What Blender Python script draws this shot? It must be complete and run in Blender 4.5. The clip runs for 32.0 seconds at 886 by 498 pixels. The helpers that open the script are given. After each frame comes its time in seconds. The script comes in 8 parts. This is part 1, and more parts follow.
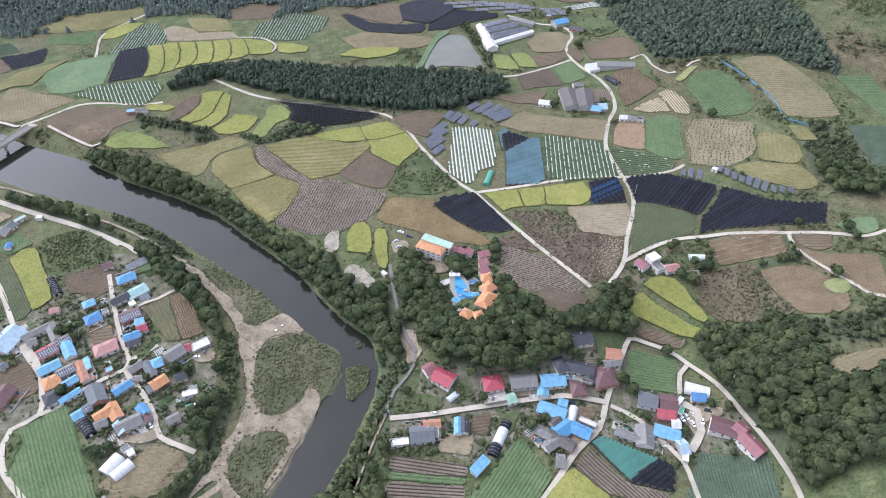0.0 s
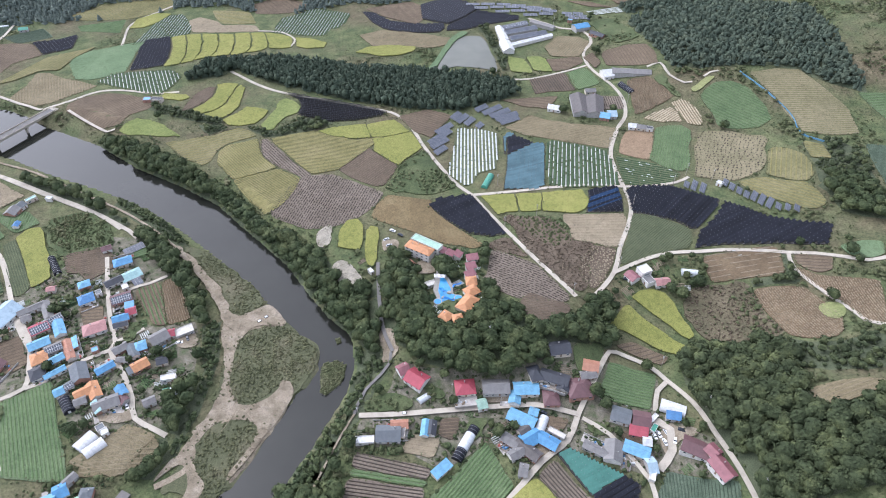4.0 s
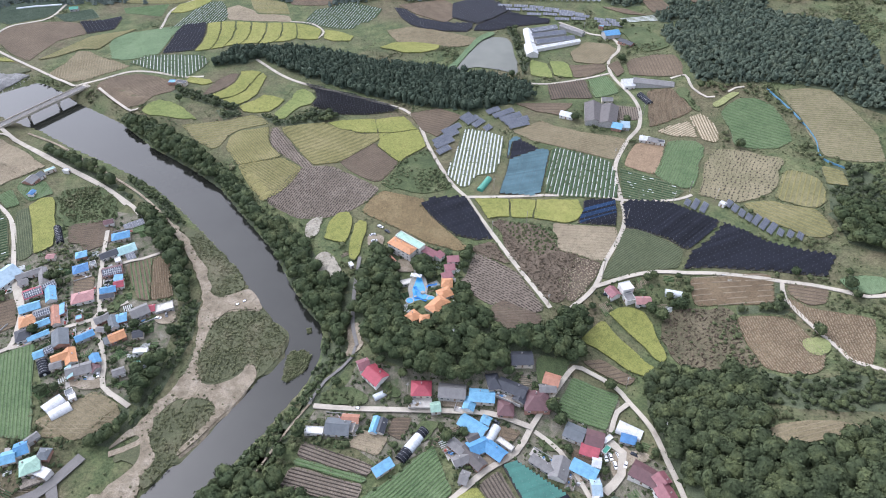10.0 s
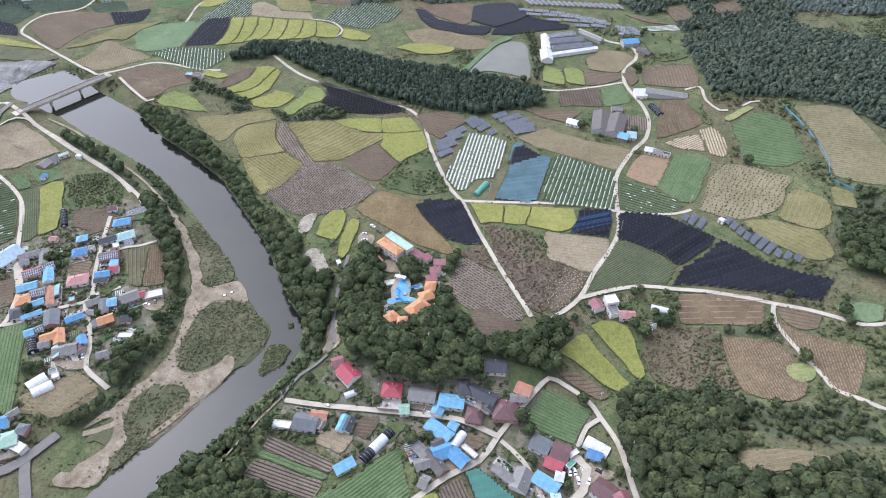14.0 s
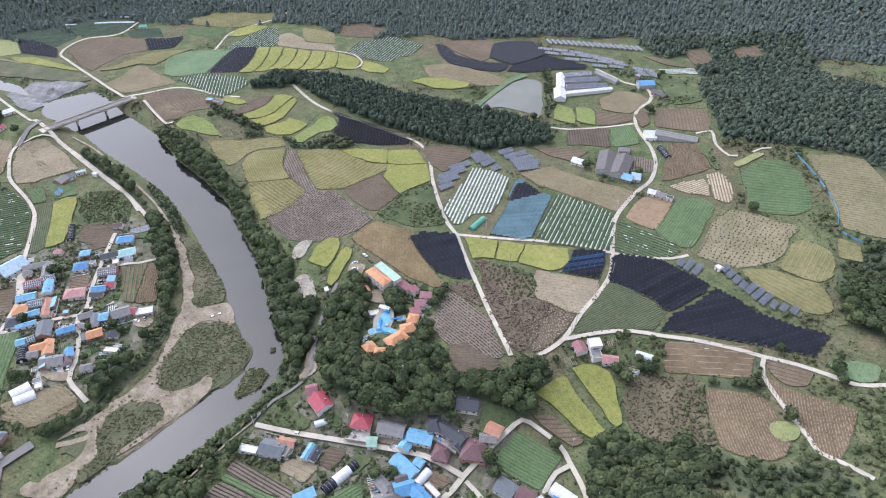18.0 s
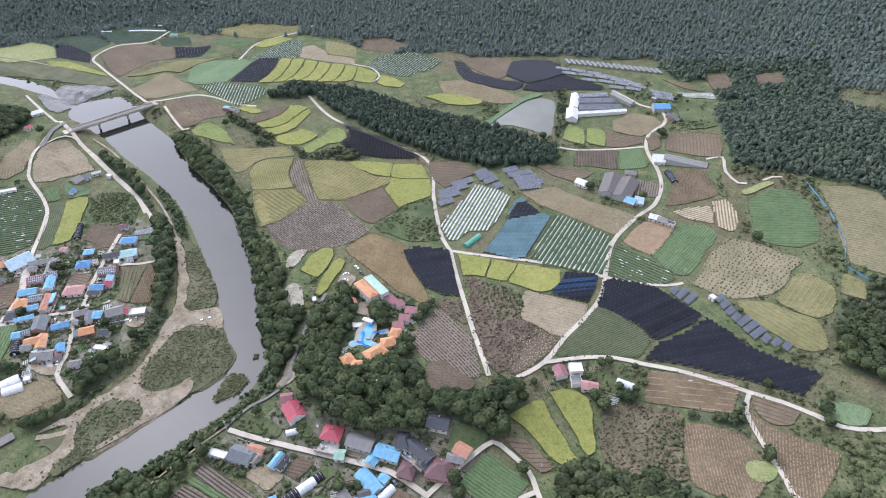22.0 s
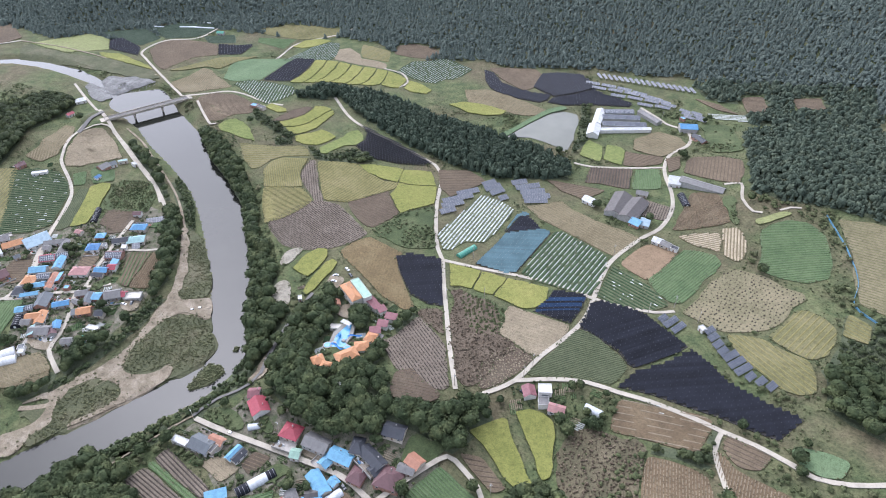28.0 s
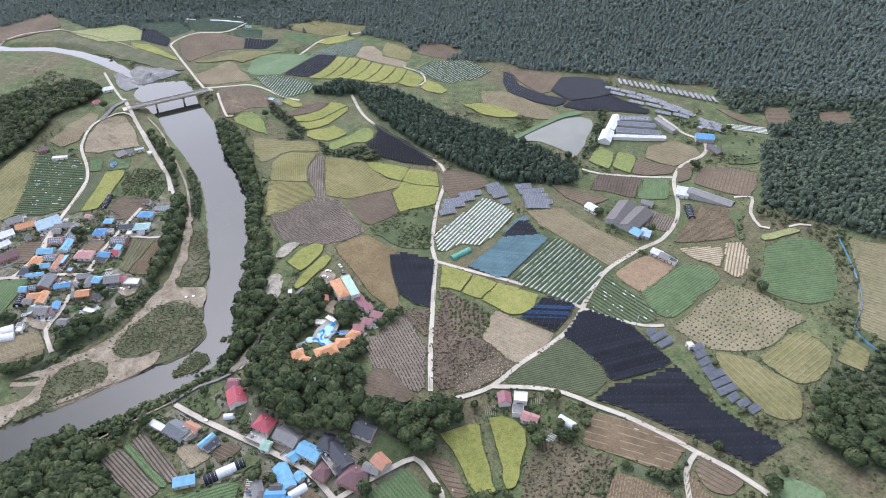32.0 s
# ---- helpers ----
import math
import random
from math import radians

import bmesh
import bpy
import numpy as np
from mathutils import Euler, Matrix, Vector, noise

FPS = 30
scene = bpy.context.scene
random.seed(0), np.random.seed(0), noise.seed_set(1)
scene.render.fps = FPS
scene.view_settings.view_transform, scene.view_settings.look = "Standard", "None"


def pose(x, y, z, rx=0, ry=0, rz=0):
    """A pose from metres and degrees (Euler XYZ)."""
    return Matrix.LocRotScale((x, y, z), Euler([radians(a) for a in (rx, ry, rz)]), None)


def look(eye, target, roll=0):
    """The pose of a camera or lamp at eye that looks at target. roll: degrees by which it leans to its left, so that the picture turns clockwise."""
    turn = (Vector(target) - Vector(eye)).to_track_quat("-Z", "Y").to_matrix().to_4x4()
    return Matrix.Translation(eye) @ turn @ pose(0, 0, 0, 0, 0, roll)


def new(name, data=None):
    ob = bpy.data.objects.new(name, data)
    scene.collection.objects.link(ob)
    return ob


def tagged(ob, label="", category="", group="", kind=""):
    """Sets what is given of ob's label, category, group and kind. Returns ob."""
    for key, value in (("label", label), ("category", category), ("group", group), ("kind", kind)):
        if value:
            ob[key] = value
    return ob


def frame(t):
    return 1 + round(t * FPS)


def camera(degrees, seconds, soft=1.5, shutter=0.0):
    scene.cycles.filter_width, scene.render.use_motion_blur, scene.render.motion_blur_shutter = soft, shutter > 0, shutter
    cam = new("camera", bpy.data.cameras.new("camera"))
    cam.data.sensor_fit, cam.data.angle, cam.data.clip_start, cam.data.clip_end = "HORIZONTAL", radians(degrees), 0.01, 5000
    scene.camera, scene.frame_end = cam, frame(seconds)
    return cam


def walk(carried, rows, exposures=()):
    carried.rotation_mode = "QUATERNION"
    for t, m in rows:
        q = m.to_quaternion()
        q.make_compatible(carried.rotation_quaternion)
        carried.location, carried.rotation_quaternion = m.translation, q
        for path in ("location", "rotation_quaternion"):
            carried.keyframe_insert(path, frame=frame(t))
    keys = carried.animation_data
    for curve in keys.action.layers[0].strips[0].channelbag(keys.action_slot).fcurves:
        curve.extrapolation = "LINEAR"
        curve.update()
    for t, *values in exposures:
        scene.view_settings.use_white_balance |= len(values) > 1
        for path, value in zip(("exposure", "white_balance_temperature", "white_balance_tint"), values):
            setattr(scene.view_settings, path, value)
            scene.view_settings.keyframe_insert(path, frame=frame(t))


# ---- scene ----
cam = camera(68.89, 32.0, soft=1.0)
EYE = 315.0
ROWS = [
    (0.0, -0.05, 0.08, -0.01, -42.93),
    (0.5, 3.87, 0.24, 0.55, -42.93),
    (1.0, 8.08, 0.46, 1.15, -42.92),
    (1.5, 12.21, 0.77, 1.75, -42.93),
    (2.0, 16.55, 1.07, 2.35, -42.94),
    (2.5, 20.48, 1.43, 2.87, -42.96),
    (3.0, 24.82, 1.81, 3.44, -42.96),
    (3.5, 28.79, 2.28, 3.98, -42.96),
    (5.5, 44.83, 4.28, 6.24, -42.96),
    (6.0, 49.29, 4.99, 6.86, -42.99),
    (6.5, 52.92, 5.65, 7.36, -43.01),
    (7.0, 57.21, 6.31, 7.91, -43.02),
    (7.5, 61.16, 7.01, 8.46, -43.03),
    (8.0, 65.42, 7.92, 9.06, -43.04),
    (8.5, 69.23, 8.67, 9.58, -43.04),
    (9.0, 73.49, 9.54, 10.21, -43.03),
    (9.5, 77.24, 10.44, 10.72, -43.07),
    (10.0, 81.47, 11.48, 11.31, -43.09),
    (10.5, 85.25, 12.35, 11.82, -43.10),
    (11.0, 89.44, 13.40, 12.43, -43.10),
    (11.5, 93.38, 14.46, 13.00, -43.10),
    (12.0, 97.22, 15.55, 13.55, -43.12),
    (12.5, 101.05, 16.60, 14.11, -43.12),
    (13.0, 105.18, 17.85, 14.71, -43.13),
    (13.5, 108.96, 19.09, 15.23, -43.12),
    (14.0, 112.90, 20.41, 15.74, -42.95),
    (14.5, 116.56, 21.68, 16.26, -42.67),
    (16.5, 132.33, 27.38, 18.53, -41.26),
    (17.0, 136.27, 28.90, 19.08, -40.89),
    (17.5, 139.88, 30.40, 19.59, -40.54),
    (18.0, 143.71, 32.00, 20.18, -40.14),
    (18.5, 147.30, 33.54, 20.68, -39.76),
    (19.0, 151.16, 35.21, 21.29, -39.35),
    (19.5, 154.72, 36.76, 21.80, -38.99),
    (20.0, 158.56, 38.42, 22.35, -38.80),
    (20.5, 162.15, 40.09, 22.89, -38.81),
    (21.0, 165.88, 41.96, 23.42, -38.83),
    (21.5, 169.31, 43.73, 23.89, -38.84),
    (22.0, 173.10, 45.67, 24.44, -38.85),
    (22.5, 176.51, 47.44, 24.93, -38.85),
    (23.0, 180.22, 49.52, 25.53, -38.87),
    (23.5, 183.60, 51.43, 26.04, -38.88),
    (24.0, 187.37, 53.58, 26.61, -38.88),
    (24.5, 190.65, 55.49, 27.16, -38.86),
    (25.0, 194.34, 57.76, 27.77, -38.81),
    (25.5, 197.54, 59.76, 28.31, -38.71),
    (27.5, 211.45, 68.55, 30.54, -38.28),
    (28.0, 214.94, 70.94, 31.13, -38.28),
    (28.5, 218.22, 73.25, 31.63, -38.31),
    (29.0, 221.72, 75.76, 32.19, -38.31),
    (29.5, 224.86, 78.10, 32.73, -38.32),
    (30.0, 228.34, 80.74, 33.33, -38.30),
    (30.5, 231.52, 83.11, 33.88, -38.33),
    (31.0, 234.99, 85.85, 34.49, -38.34),
    (31.5, 238.18, 88.35, 35.00, -38.32),
    (32.0, 241.51, 91.08, 35.53, -38.33),
]
walk(cam, [(t, pose(x, y, EYE, 90 + pitch, 0, yaw)) for t, x, y, yaw, pitch in ROWS], exposures=[(0, 1.39, 5795, 16), (32, 1.39, 5795, 16)])

# ---- sky and light: an even, overcast day ----
world = bpy.data.worlds.new("overcast_sky")
scene.world = world
world.use_nodes = True
sky = world.node_tree.nodes.new("ShaderNodeTexSky")
sky.sky_type, sky.sun_disc = "NISHITA", False
sky.sun_elevation, sky.sun_rotation = radians(50), radians(300)
sky.air_density, sky.dust_density, sky.ozone_density = 1.0, 3.0, 2.0
backing = world.node_tree.nodes["Background"]
backing.inputs["Strength"].default_value = 0.15
veil = world.node_tree.nodes.new("ShaderNodeHueSaturation")
veil.inputs["Saturation"].default_value = 0.3
world.node_tree.links.new(sky.outputs["Color"], veil.inputs["Color"])
world.node_tree.links.new(veil.outputs["Color"], backing.inputs["Color"])
sun = new("sun", bpy.data.lights.new("sun", "SUN"))
sun.data.energy, sun.data.angle, sun.data.color = 0.45, radians(80), (1.0, 0.98, 0.95)
sun.matrix_world = look((0, 0, 600), (-math.sin(radians(300)) * 500, -math.cos(radians(300)) * 500, 0))
scene.view_settings.exposure = 0.0


# ---- materials ----
def node_tree(name):
    m = bpy.data.materials.new(name)
    m.use_nodes = True
    t = m.node_tree
    return m, t, t.nodes["Principled BSDF"]


def noise_at(t, scale, detail=4.0, rough=0.6, vector=None):
    n = t.nodes.new("ShaderNodeTexNoise")
    n.inputs["Scale"].default_value, n.inputs["Detail"].default_value, n.inputs["Roughness"].default_value = scale, detail, rough
    t.links.new(vector or place_of(t), n.inputs["Vector"])
    return n.outputs["Fac"]


def place_of(t):
    for n in t.nodes:
        if n.bl_idname == "ShaderNodeNewGeometry":
            return n.outputs["Position"]
    return t.nodes.new("ShaderNodeNewGeometry").outputs["Position"]


def ramp(t, fac, stops):
    n = t.nodes.new("ShaderNodeValToRGB")
    while len(n.color_ramp.elements) < len(stops):
        n.color_ramp.elements.new(0.5)
    for e, (at, c) in zip(n.color_ramp.elements, stops):
        e.position, e.color = at, (*c, 1)
    t.links.new(fac, n.inputs["Fac"])
    return n.outputs["Color"]


def blend(t, fac, a, b, how="MIX"):
    n = t.nodes.new("ShaderNodeMix")
    n.data_type, n.blend_type = "RGBA", how
    for value, socket in ((fac, n.inputs[0]), (a, n.inputs[6]), (b, n.inputs[7])):
        if hasattr(value, "is_output"):
            t.links.new(value, socket)
        elif isinstance(value, (int, float)):
            socket.default_value = value
        else:
            socket.default_value = (*value, 1)
    return n.outputs[2]


def bumped(t, bsdf, fac, strength, distance):
    b = t.nodes.new("ShaderNodeBump")
    b.inputs["Strength"].default_value, b.inputs["Distance"].default_value = strength, distance
    t.links.new(fac, b.inputs["Height"])
    t.links.new(b.outputs["Normal"], bsdf.inputs["Normal"])


def scaled(c, k):
    return tuple(min(1, v * k) for v in c)


def greyed(c, k):
    g = 0.3 * c[0] + 0.55 * c[1] + 0.15 * c[2]
    return tuple(v + (g - v) * k for v in c)


def earth(name, dark, mid, light, broad=0.05, fine=0.9, rough=0.95, bump=0.35, island=0.0, thing=0.0, grey=0.16):
    """A ground, crop or leaf surface: broad patches, fine mottling and relief."""
    dark, mid, light = (greyed(c, grey) for c in (dark, mid, light))
    m, t, bsdf = node_tree(name)
    a = ramp(t, noise_at(t, broad, 5), [(0.3, dark), (0.5, mid), (0.7, light)])
    b = ramp(t, noise_at(t, fine, 3, 0.7), [(0.25, (0.55, 0.55, 0.55)), (0.5, (1, 1, 1)), (0.78, (1.0, 1.0, 1.0))])
    c = blend(t, 0.75, a, b, "MULTIPLY")
    c = blend(t, 0.7, c, ramp(t, noise_at(t, 0.28, 3, 0.7), [(0.32, (0.72, 0.74, 0.72)), (0.55, (1, 1, 1)), (0.75, (1, 1, 1))]), "MULTIPLY")
    c = blend(t, 0.95, c, ramp(t, noise_at(t, 2.2, 2, 0.8), [(0.33, (0.5, 0.5, 0.5)), (0.56, (1, 1, 1)), (0.75, (1.0, 1.0, 1.0))]), "MULTIPLY")
    if island or thing:
        geo = [n for n in t.nodes if n.bl_idname == "ShaderNodeNewGeometry"][0] if island else t.nodes.new("ShaderNodeObjectInfo")
        k = island or thing
        c = blend(t, 1.0, c, ramp(t, geo.outputs["Random Per Island" if island else "Random"], [(0, (1 - k,) * 3), (1, (1, 1, 1))]), "MULTIPLY")
    t.links.new(c, bsdf.inputs["Base Color"])
    bsdf.inputs["Roughness"].default_value = rough
    bsdf.inputs["Specular IOR Level"].default_value = 0.1 if island else 0.25
    if bump:
        bumped(t, bsdf, noise_at(t, fine * 1.7, 3), bump, 0.4)
    return m


def hard(name, colour, rough=0.6, metal=0.0, wear=0.25, scale=0.6, bump=0.0, ribs=0.0, vary=0.0, gloss=0.5):
    """A made surface: paint, metal, concrete, tile; weathered unevenly."""
    m, t, bsdf = node_tree(name)
    co = t.nodes.new("ShaderNodeTexCoord").outputs["Object"]
    a = ramp(t, noise_at(t, scale, 6, 0.65, co), [(0.3, scaled(colour, 1 - wear)), (0.52, colour), (0.75, scaled(colour, 1 + wear * 0.5))])
    b = ramp(t, noise_at(t, scale * 9, 3, 0.6, co), [(0.3, (0.8, 0.8, 0.8)), (0.6, (1, 1, 1))])
    c = blend(t, 0.6, a, b, "MULTIPLY")
    if vary:
        c = blend(t, 1.0, c, ramp(t, t.nodes.new("ShaderNodeObjectInfo").outputs["Random"], [(0, (1 - vary,) * 3), (1, (1, 1, 1))]), "MULTIPLY")
    t.links.new(c, bsdf.inputs["Base Color"])
    bsdf.inputs["Roughness"].default_value, bsdf.inputs["Metallic"].default_value = rough, metal
    bsdf.inputs["Specular IOR Level"].default_value = gloss
    if ribs:
        w = t.nodes.new("ShaderNodeTexWave")
        w.inputs["Scale"].default_value = ribs
        t.links.new(co, w.inputs["Vector"])
        bumped(t, bsdf, w.outputs["Fac"], 0.5, 0.05)
    elif bump:
        bumped(t, bsdf, noise_at(t, scale * 6, 4, 0.6, co), bump, 0.05)
    return m


def wild_ground():
    """Rough grass, dead weeds and bare earth in patches of several sizes."""
    m, t, bsdf = node_tree("rough_grassland")
    green = ramp(t, noise_at(t, 0.09, 5), [(0.3, (0.066, 0.087, 0.04)), (0.5, (0.10, 0.122, 0.055)), (0.72, (0.16, 0.165, 0.082))])
    brown = ramp(t, noise_at(t, 0.12, 5), [(0.3, (0.10, 0.085, 0.053)), (0.55, (0.145, 0.122, 0.075)), (0.75, (0.21, 0.175, 0.112))])
    c = blend(t, ramp(t, noise_at(t, 0.014, 6, 0.62), [(0.44, (0, 0, 0)), (0.66, (1, 1, 1))]), green, brown)
    c = blend(t, 0.8, c, ramp(t, noise_at(t, 0.6, 4, 0.75), [(0.36, (0.42, 0.45, 0.42)), (0.58, (1, 1, 1))]), "MULTIPLY")
    t.links.new(c, bsdf.inputs["Base Color"])
    bsdf.inputs["Roughness"].default_value, bsdf.inputs["Specular IOR Level"].default_value = 0.95, 0.2
    bumped(t, bsdf, noise_at(t, 0.8, 4, 0.7), 0.6, 0.7)
    return m


M_LAND = wild_ground()
SOILS = {
    "soil": earth("brown_soil", (0.125, 0.094, 0.062), (0.157, 0.118, 0.076), (0.20, 0.152, 0.098), 0.03, 0.6, grey=0.05),
    "soildark": earth("dark_soil", (0.10, 0.075, 0.05), (0.125, 0.09, 0.06), (0.15, 0.115, 0.075), 0.05, 0.5),
    "orange": earth("ochre_soil", (0.235, 0.155, 0.085), (0.27, 0.18, 0.10), (0.30, 0.20, 0.115), 0.03, 0.5),
    "ochre": earth("ochre_stubble", (0.145, 0.108, 0.056), (0.185, 0.138, 0.07), (0.23, 0.178, 0.095), 0.06, 0.6, grey=0.0),
    "tan": earth("dry_tan_soil", (0.235, 0.185, 0.115), (0.275, 0.22, 0.135), (0.32, 0.26, 0.165), 0.04, 0.5),
    "stubble": earth("straw_stubble", (0.165, 0.13, 0.065), (0.20, 0.16, 0.082), (0.24, 0.19, 0.105), 0.04, 0.6),
    "stubgreen": earth("greenish_stubble", (0.17, 0.155, 0.075), (0.22, 0.19, 0.10), (0.27, 0.225, 0.125), 0.04, 0.5),
    "rice": earth("ripe_rice", (0.185, 0.20, 0.03), (0.225, 0.232, 0.038), (0.27, 0.262, 0.05), 0.035, 0.5, bump=0.2),
    "ricegreen": earth("greenish_rice", (0.155, 0.195, 0.04), (0.185, 0.222, 0.048), (0.225, 0.25, 0.06), 0.035, 0.5, bump=0.2),
    "olive": earth("olive_crop", (0.19, 0.17, 0.045), (0.23, 0.205, 0.06), (0.27, 0.235, 0.08), 0.03, 0.5),
    "fallow": earth("fallow_grass", (0.14, 0.135, 0.05), (0.185, 0.17, 0.065), (0.22, 0.19, 0.085), 0.03, 0.4),
    "pale": earth("pale_green_crop", (0.20, 0.23, 0.07), (0.24, 0.26, 0.085), (0.27, 0.28, 0.10), 0.03, 0.5),
    "bright": earth("fresh_green_crop", (0.105, 0.17, 0.075), (0.125, 0.195, 0.085), (0.15, 0.215, 0.10), 0.03, 0.5),
    "veg": earth("green_crop", (0.095, 0.14, 0.06), (0.115, 0.165, 0.072), (0.14, 0.185, 0.085), 0.04, 0.6),
    "dullgreen": earth("dull_green_crop", (0.085, 0.105, 0.05), (0.11, 0.13, 0.06), (0.13, 0.15, 0.075), 0.04, 0.6),
    "bluegreen": earth("blue_green_crop", (0.07, 0.105, 0.065), (0.09, 0.13, 0.08), (0.115, 0.155, 0.10), 0.04, 0.6),
    "weeds": earth("weedy_green", (0.06, 0.085, 0.03), (0.085, 0.115, 0.04), (0.125, 0.145, 0.058), 0.06, 0.5, bump=0.6),
    "rank": earth("rank_brown_weeds", (0.095, 0.07, 0.046), (0.135, 0.10, 0.066), (0.18, 0.138, 0.093), 0.12, 0.6, bump=0.7),
    "weedbrown": earth("weedy_brown", (0.085, 0.085, 0.04), (0.13, 0.11, 0.06), (0.18, 0.148, 0.085), 0.05, 0.5, bump=0.6),
    "reeds": earth("grey_green_reeds", (0.08, 0.088, 0.042), (0.108, 0.115, 0.054), (0.155, 0.142, 0.08), 0.05, 0.5, bump=0.7),
    "gravel": earth("pale_gravel", (0.17, 0.14, 0.096), (0.265, 0.22, 0.16), (0.355, 0.305, 0.235), 0.12, 0.5, grey=0.0),
    "pad": earth("pale_levelled_ground", (0.24, 0.215, 0.165), (0.33, 0.30, 0.24), (0.40, 0.365, 0.295), 0.14, 0.6, grey=0.0),
    "umber": earth("umber_soil", (0.125, 0.09, 0.055), (0.158, 0.115, 0.07), (0.20, 0.15, 0.092), 0.05, 0.6, grey=0.0),
    "shoal": earth("grey_shoal", (0.16, 0.155, 0.145), (0.22, 0.215, 0.205), (0.29, 0.285, 0.275), 0.1, 0.5),
    # bed soil under the nets, their shade painted in as a near-black colour
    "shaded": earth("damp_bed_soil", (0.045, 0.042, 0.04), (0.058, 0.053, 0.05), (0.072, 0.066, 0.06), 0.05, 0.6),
    "village": earth("village_ground", (0.08, 0.115, 0.042), (0.165, 0.15, 0.10), (0.26, 0.232, 0.178), 0.2, 0.6),
    "furrow": earth("grey_brown_furrow", (0.16, 0.128, 0.094), (0.195, 0.155, 0.115), (0.24, 0.192, 0.146), 0.05, 0.7),
}
M_STRAW = earth("dry_haulm", (0.225, 0.18, 0.115), (0.27, 0.215, 0.14), (0.32, 0.26, 0.175), 0.1, 1.2)
M_STUBBLE = earth("cut_stubble_rows", (0.18, 0.145, 0.078), (0.222, 0.18, 0.10), (0.265, 0.215, 0.125), 0.1, 1.2)
M_STRAWDARK = earth("dark_haulm", (0.065, 0.052, 0.04), (0.085, 0.068, 0.052), (0.11, 0.088, 0.068), 0.1, 1.2)
M_CORN = earth("dry_maize", (0.21, 0.16, 0.098), (0.255, 0.197, 0.122), (0.30, 0.235, 0.15), 0.1, 1.2)
M_LEAFROW = earth("leafy_rows", (0.085, 0.15, 0.05), (0.108, 0.175, 0.06), (0.135, 0.20, 0.075), 0.1, 1.2, bump=0.6)
M_LEAFDARK = earth("dark_leafy_rows", (0.04, 0.075, 0.03), (0.055, 0.10, 0.04), (0.075, 0.12, 0.05), 0.1, 1.2, bump=0.6)
M_LEAFDULL = earth("dull_leaf_rows", (0.07, 0.088, 0.042), (0.09, 0.108, 0.05), (0.11, 0.128, 0.062), 0.1, 1.2, bump=0.5)
M_LEAFBLUE = earth("blue_leaf_rows", (0.058, 0.088, 0.055), (0.074, 0.108, 0.066), (0.095, 0.128, 0.082), 0.1, 1.2, bump=0.5)
M_STRAWPALE = earth("pale_straw_swath", (0.36, 0.29, 0.18), (0.43, 0.35, 0.225), (0.50, 0.41, 0.27), 0.1, 1.2)
M_FILM = hard("white_mulch_film", (0.46, 0.48, 0.46), 0.45, wear=0.35, scale=0.15)
M_NET = hard("black_shade_net", (0.021, 0.023, 0.032), 0.8, wear=0.35, scale=0.12, vary=0.4, gloss=0.25)
M_NETTEAL = hard("teal_shade_net", (0.115, 0.20, 0.225), 0.7, wear=0.3, scale=0.1, vary=0.25, gloss=0.3)
M_NETGREEN = hard("sea_green_shade_net", (0.09, 0.25, 0.20), 0.6, wear=0.25, scale=0.1, vary=0.2)
M_NETBLUE = hard("blue_shade_net", (0.022, 0.055, 0.125), 0.7, wear=0.35, scale=0.15, vary=0.3, gloss=0.3)
M_CONCRETE = hard("pale_concrete", (0.39, 0.35, 0.285), 0.85, wear=0.3, scale=0.12, bump=0.2)
M_ASPHALT = hard("grey_asphalt", (0.15, 0.142, 0.132), 0.9, wear=0.2, scale=0.15, bump=0.2)
M_DIRT = earth("trodden_gravel", (0.225, 0.182, 0.126), (0.29, 0.24, 0.175), (0.36, 0.305, 0.235), 0.12, 0.6, grey=0.0)
M_LEAF = {
    "broad": earth("broadleaf_foliage", (0.047, 0.072, 0.03), (0.077, 0.106, 0.04), (0.135, 0.16, 0.058), 0.12, 1.3, rough=0.75, bump=0.9, island=0.35),
    "pine": earth("conifer_foliage", (0.055, 0.085, 0.056), (0.075, 0.108, 0.068), (0.098, 0.13, 0.08), 0.12, 1.3, rough=0.75, bump=0.9, island=0.3),
    "hill": earth("hill_foliage", (0.068, 0.10, 0.07), (0.10, 0.136, 0.09), (0.14, 0.172, 0.106), 0.09, 1.2, rough=0.75, bump=0.9, island=0.3),
    "mixed": earth("woodland_foliage", (0.05, 0.07, 0.03), (0.076, 0.1, 0.041), (0.135, 0.16, 0.054), 0.11, 1.2, rough=0.75, bump=0.9, island=0.35),
    # mountain trees: distance haze is put into the colour, paler and bluer
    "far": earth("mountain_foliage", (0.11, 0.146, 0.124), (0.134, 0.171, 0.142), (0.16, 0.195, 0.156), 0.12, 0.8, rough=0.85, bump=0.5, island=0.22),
    "scrub": earth("scrub_foliage", (0.075, 0.098, 0.038), (0.115, 0.138, 0.053), (0.175, 0.172, 0.08), 0.08, 1.2, rough=0.8, bump=0.6, island=0.35),
    "grass": earth("margin_grass", (0.105, 0.122, 0.05), (0.14, 0.152, 0.066), (0.18, 0.175, 0.09), 0.08, 1.2, rough=0.8, bump=0.6, island=0.3),
    "dead": earth("dead_weeds", (0.12, 0.088, 0.056), (0.165, 0.124, 0.08), (0.215, 0.168, 0.11), 0.1, 1.2, rough=0.85, bump=0.6, island=0.4),
}
M_ROCK = hard("river_rock", (0.30, 0.30, 0.29), 0.9, wear=0.35, scale=0.5, bump=0.4)
M_STEEL = hard("galvanised_steel", (0.42, 0.43, 0.44), 0.45, 0.7)
M_BARK = hard("grey_bark", (0.14, 0.11, 0.085), 0.9, wear=0.3, scale=2)


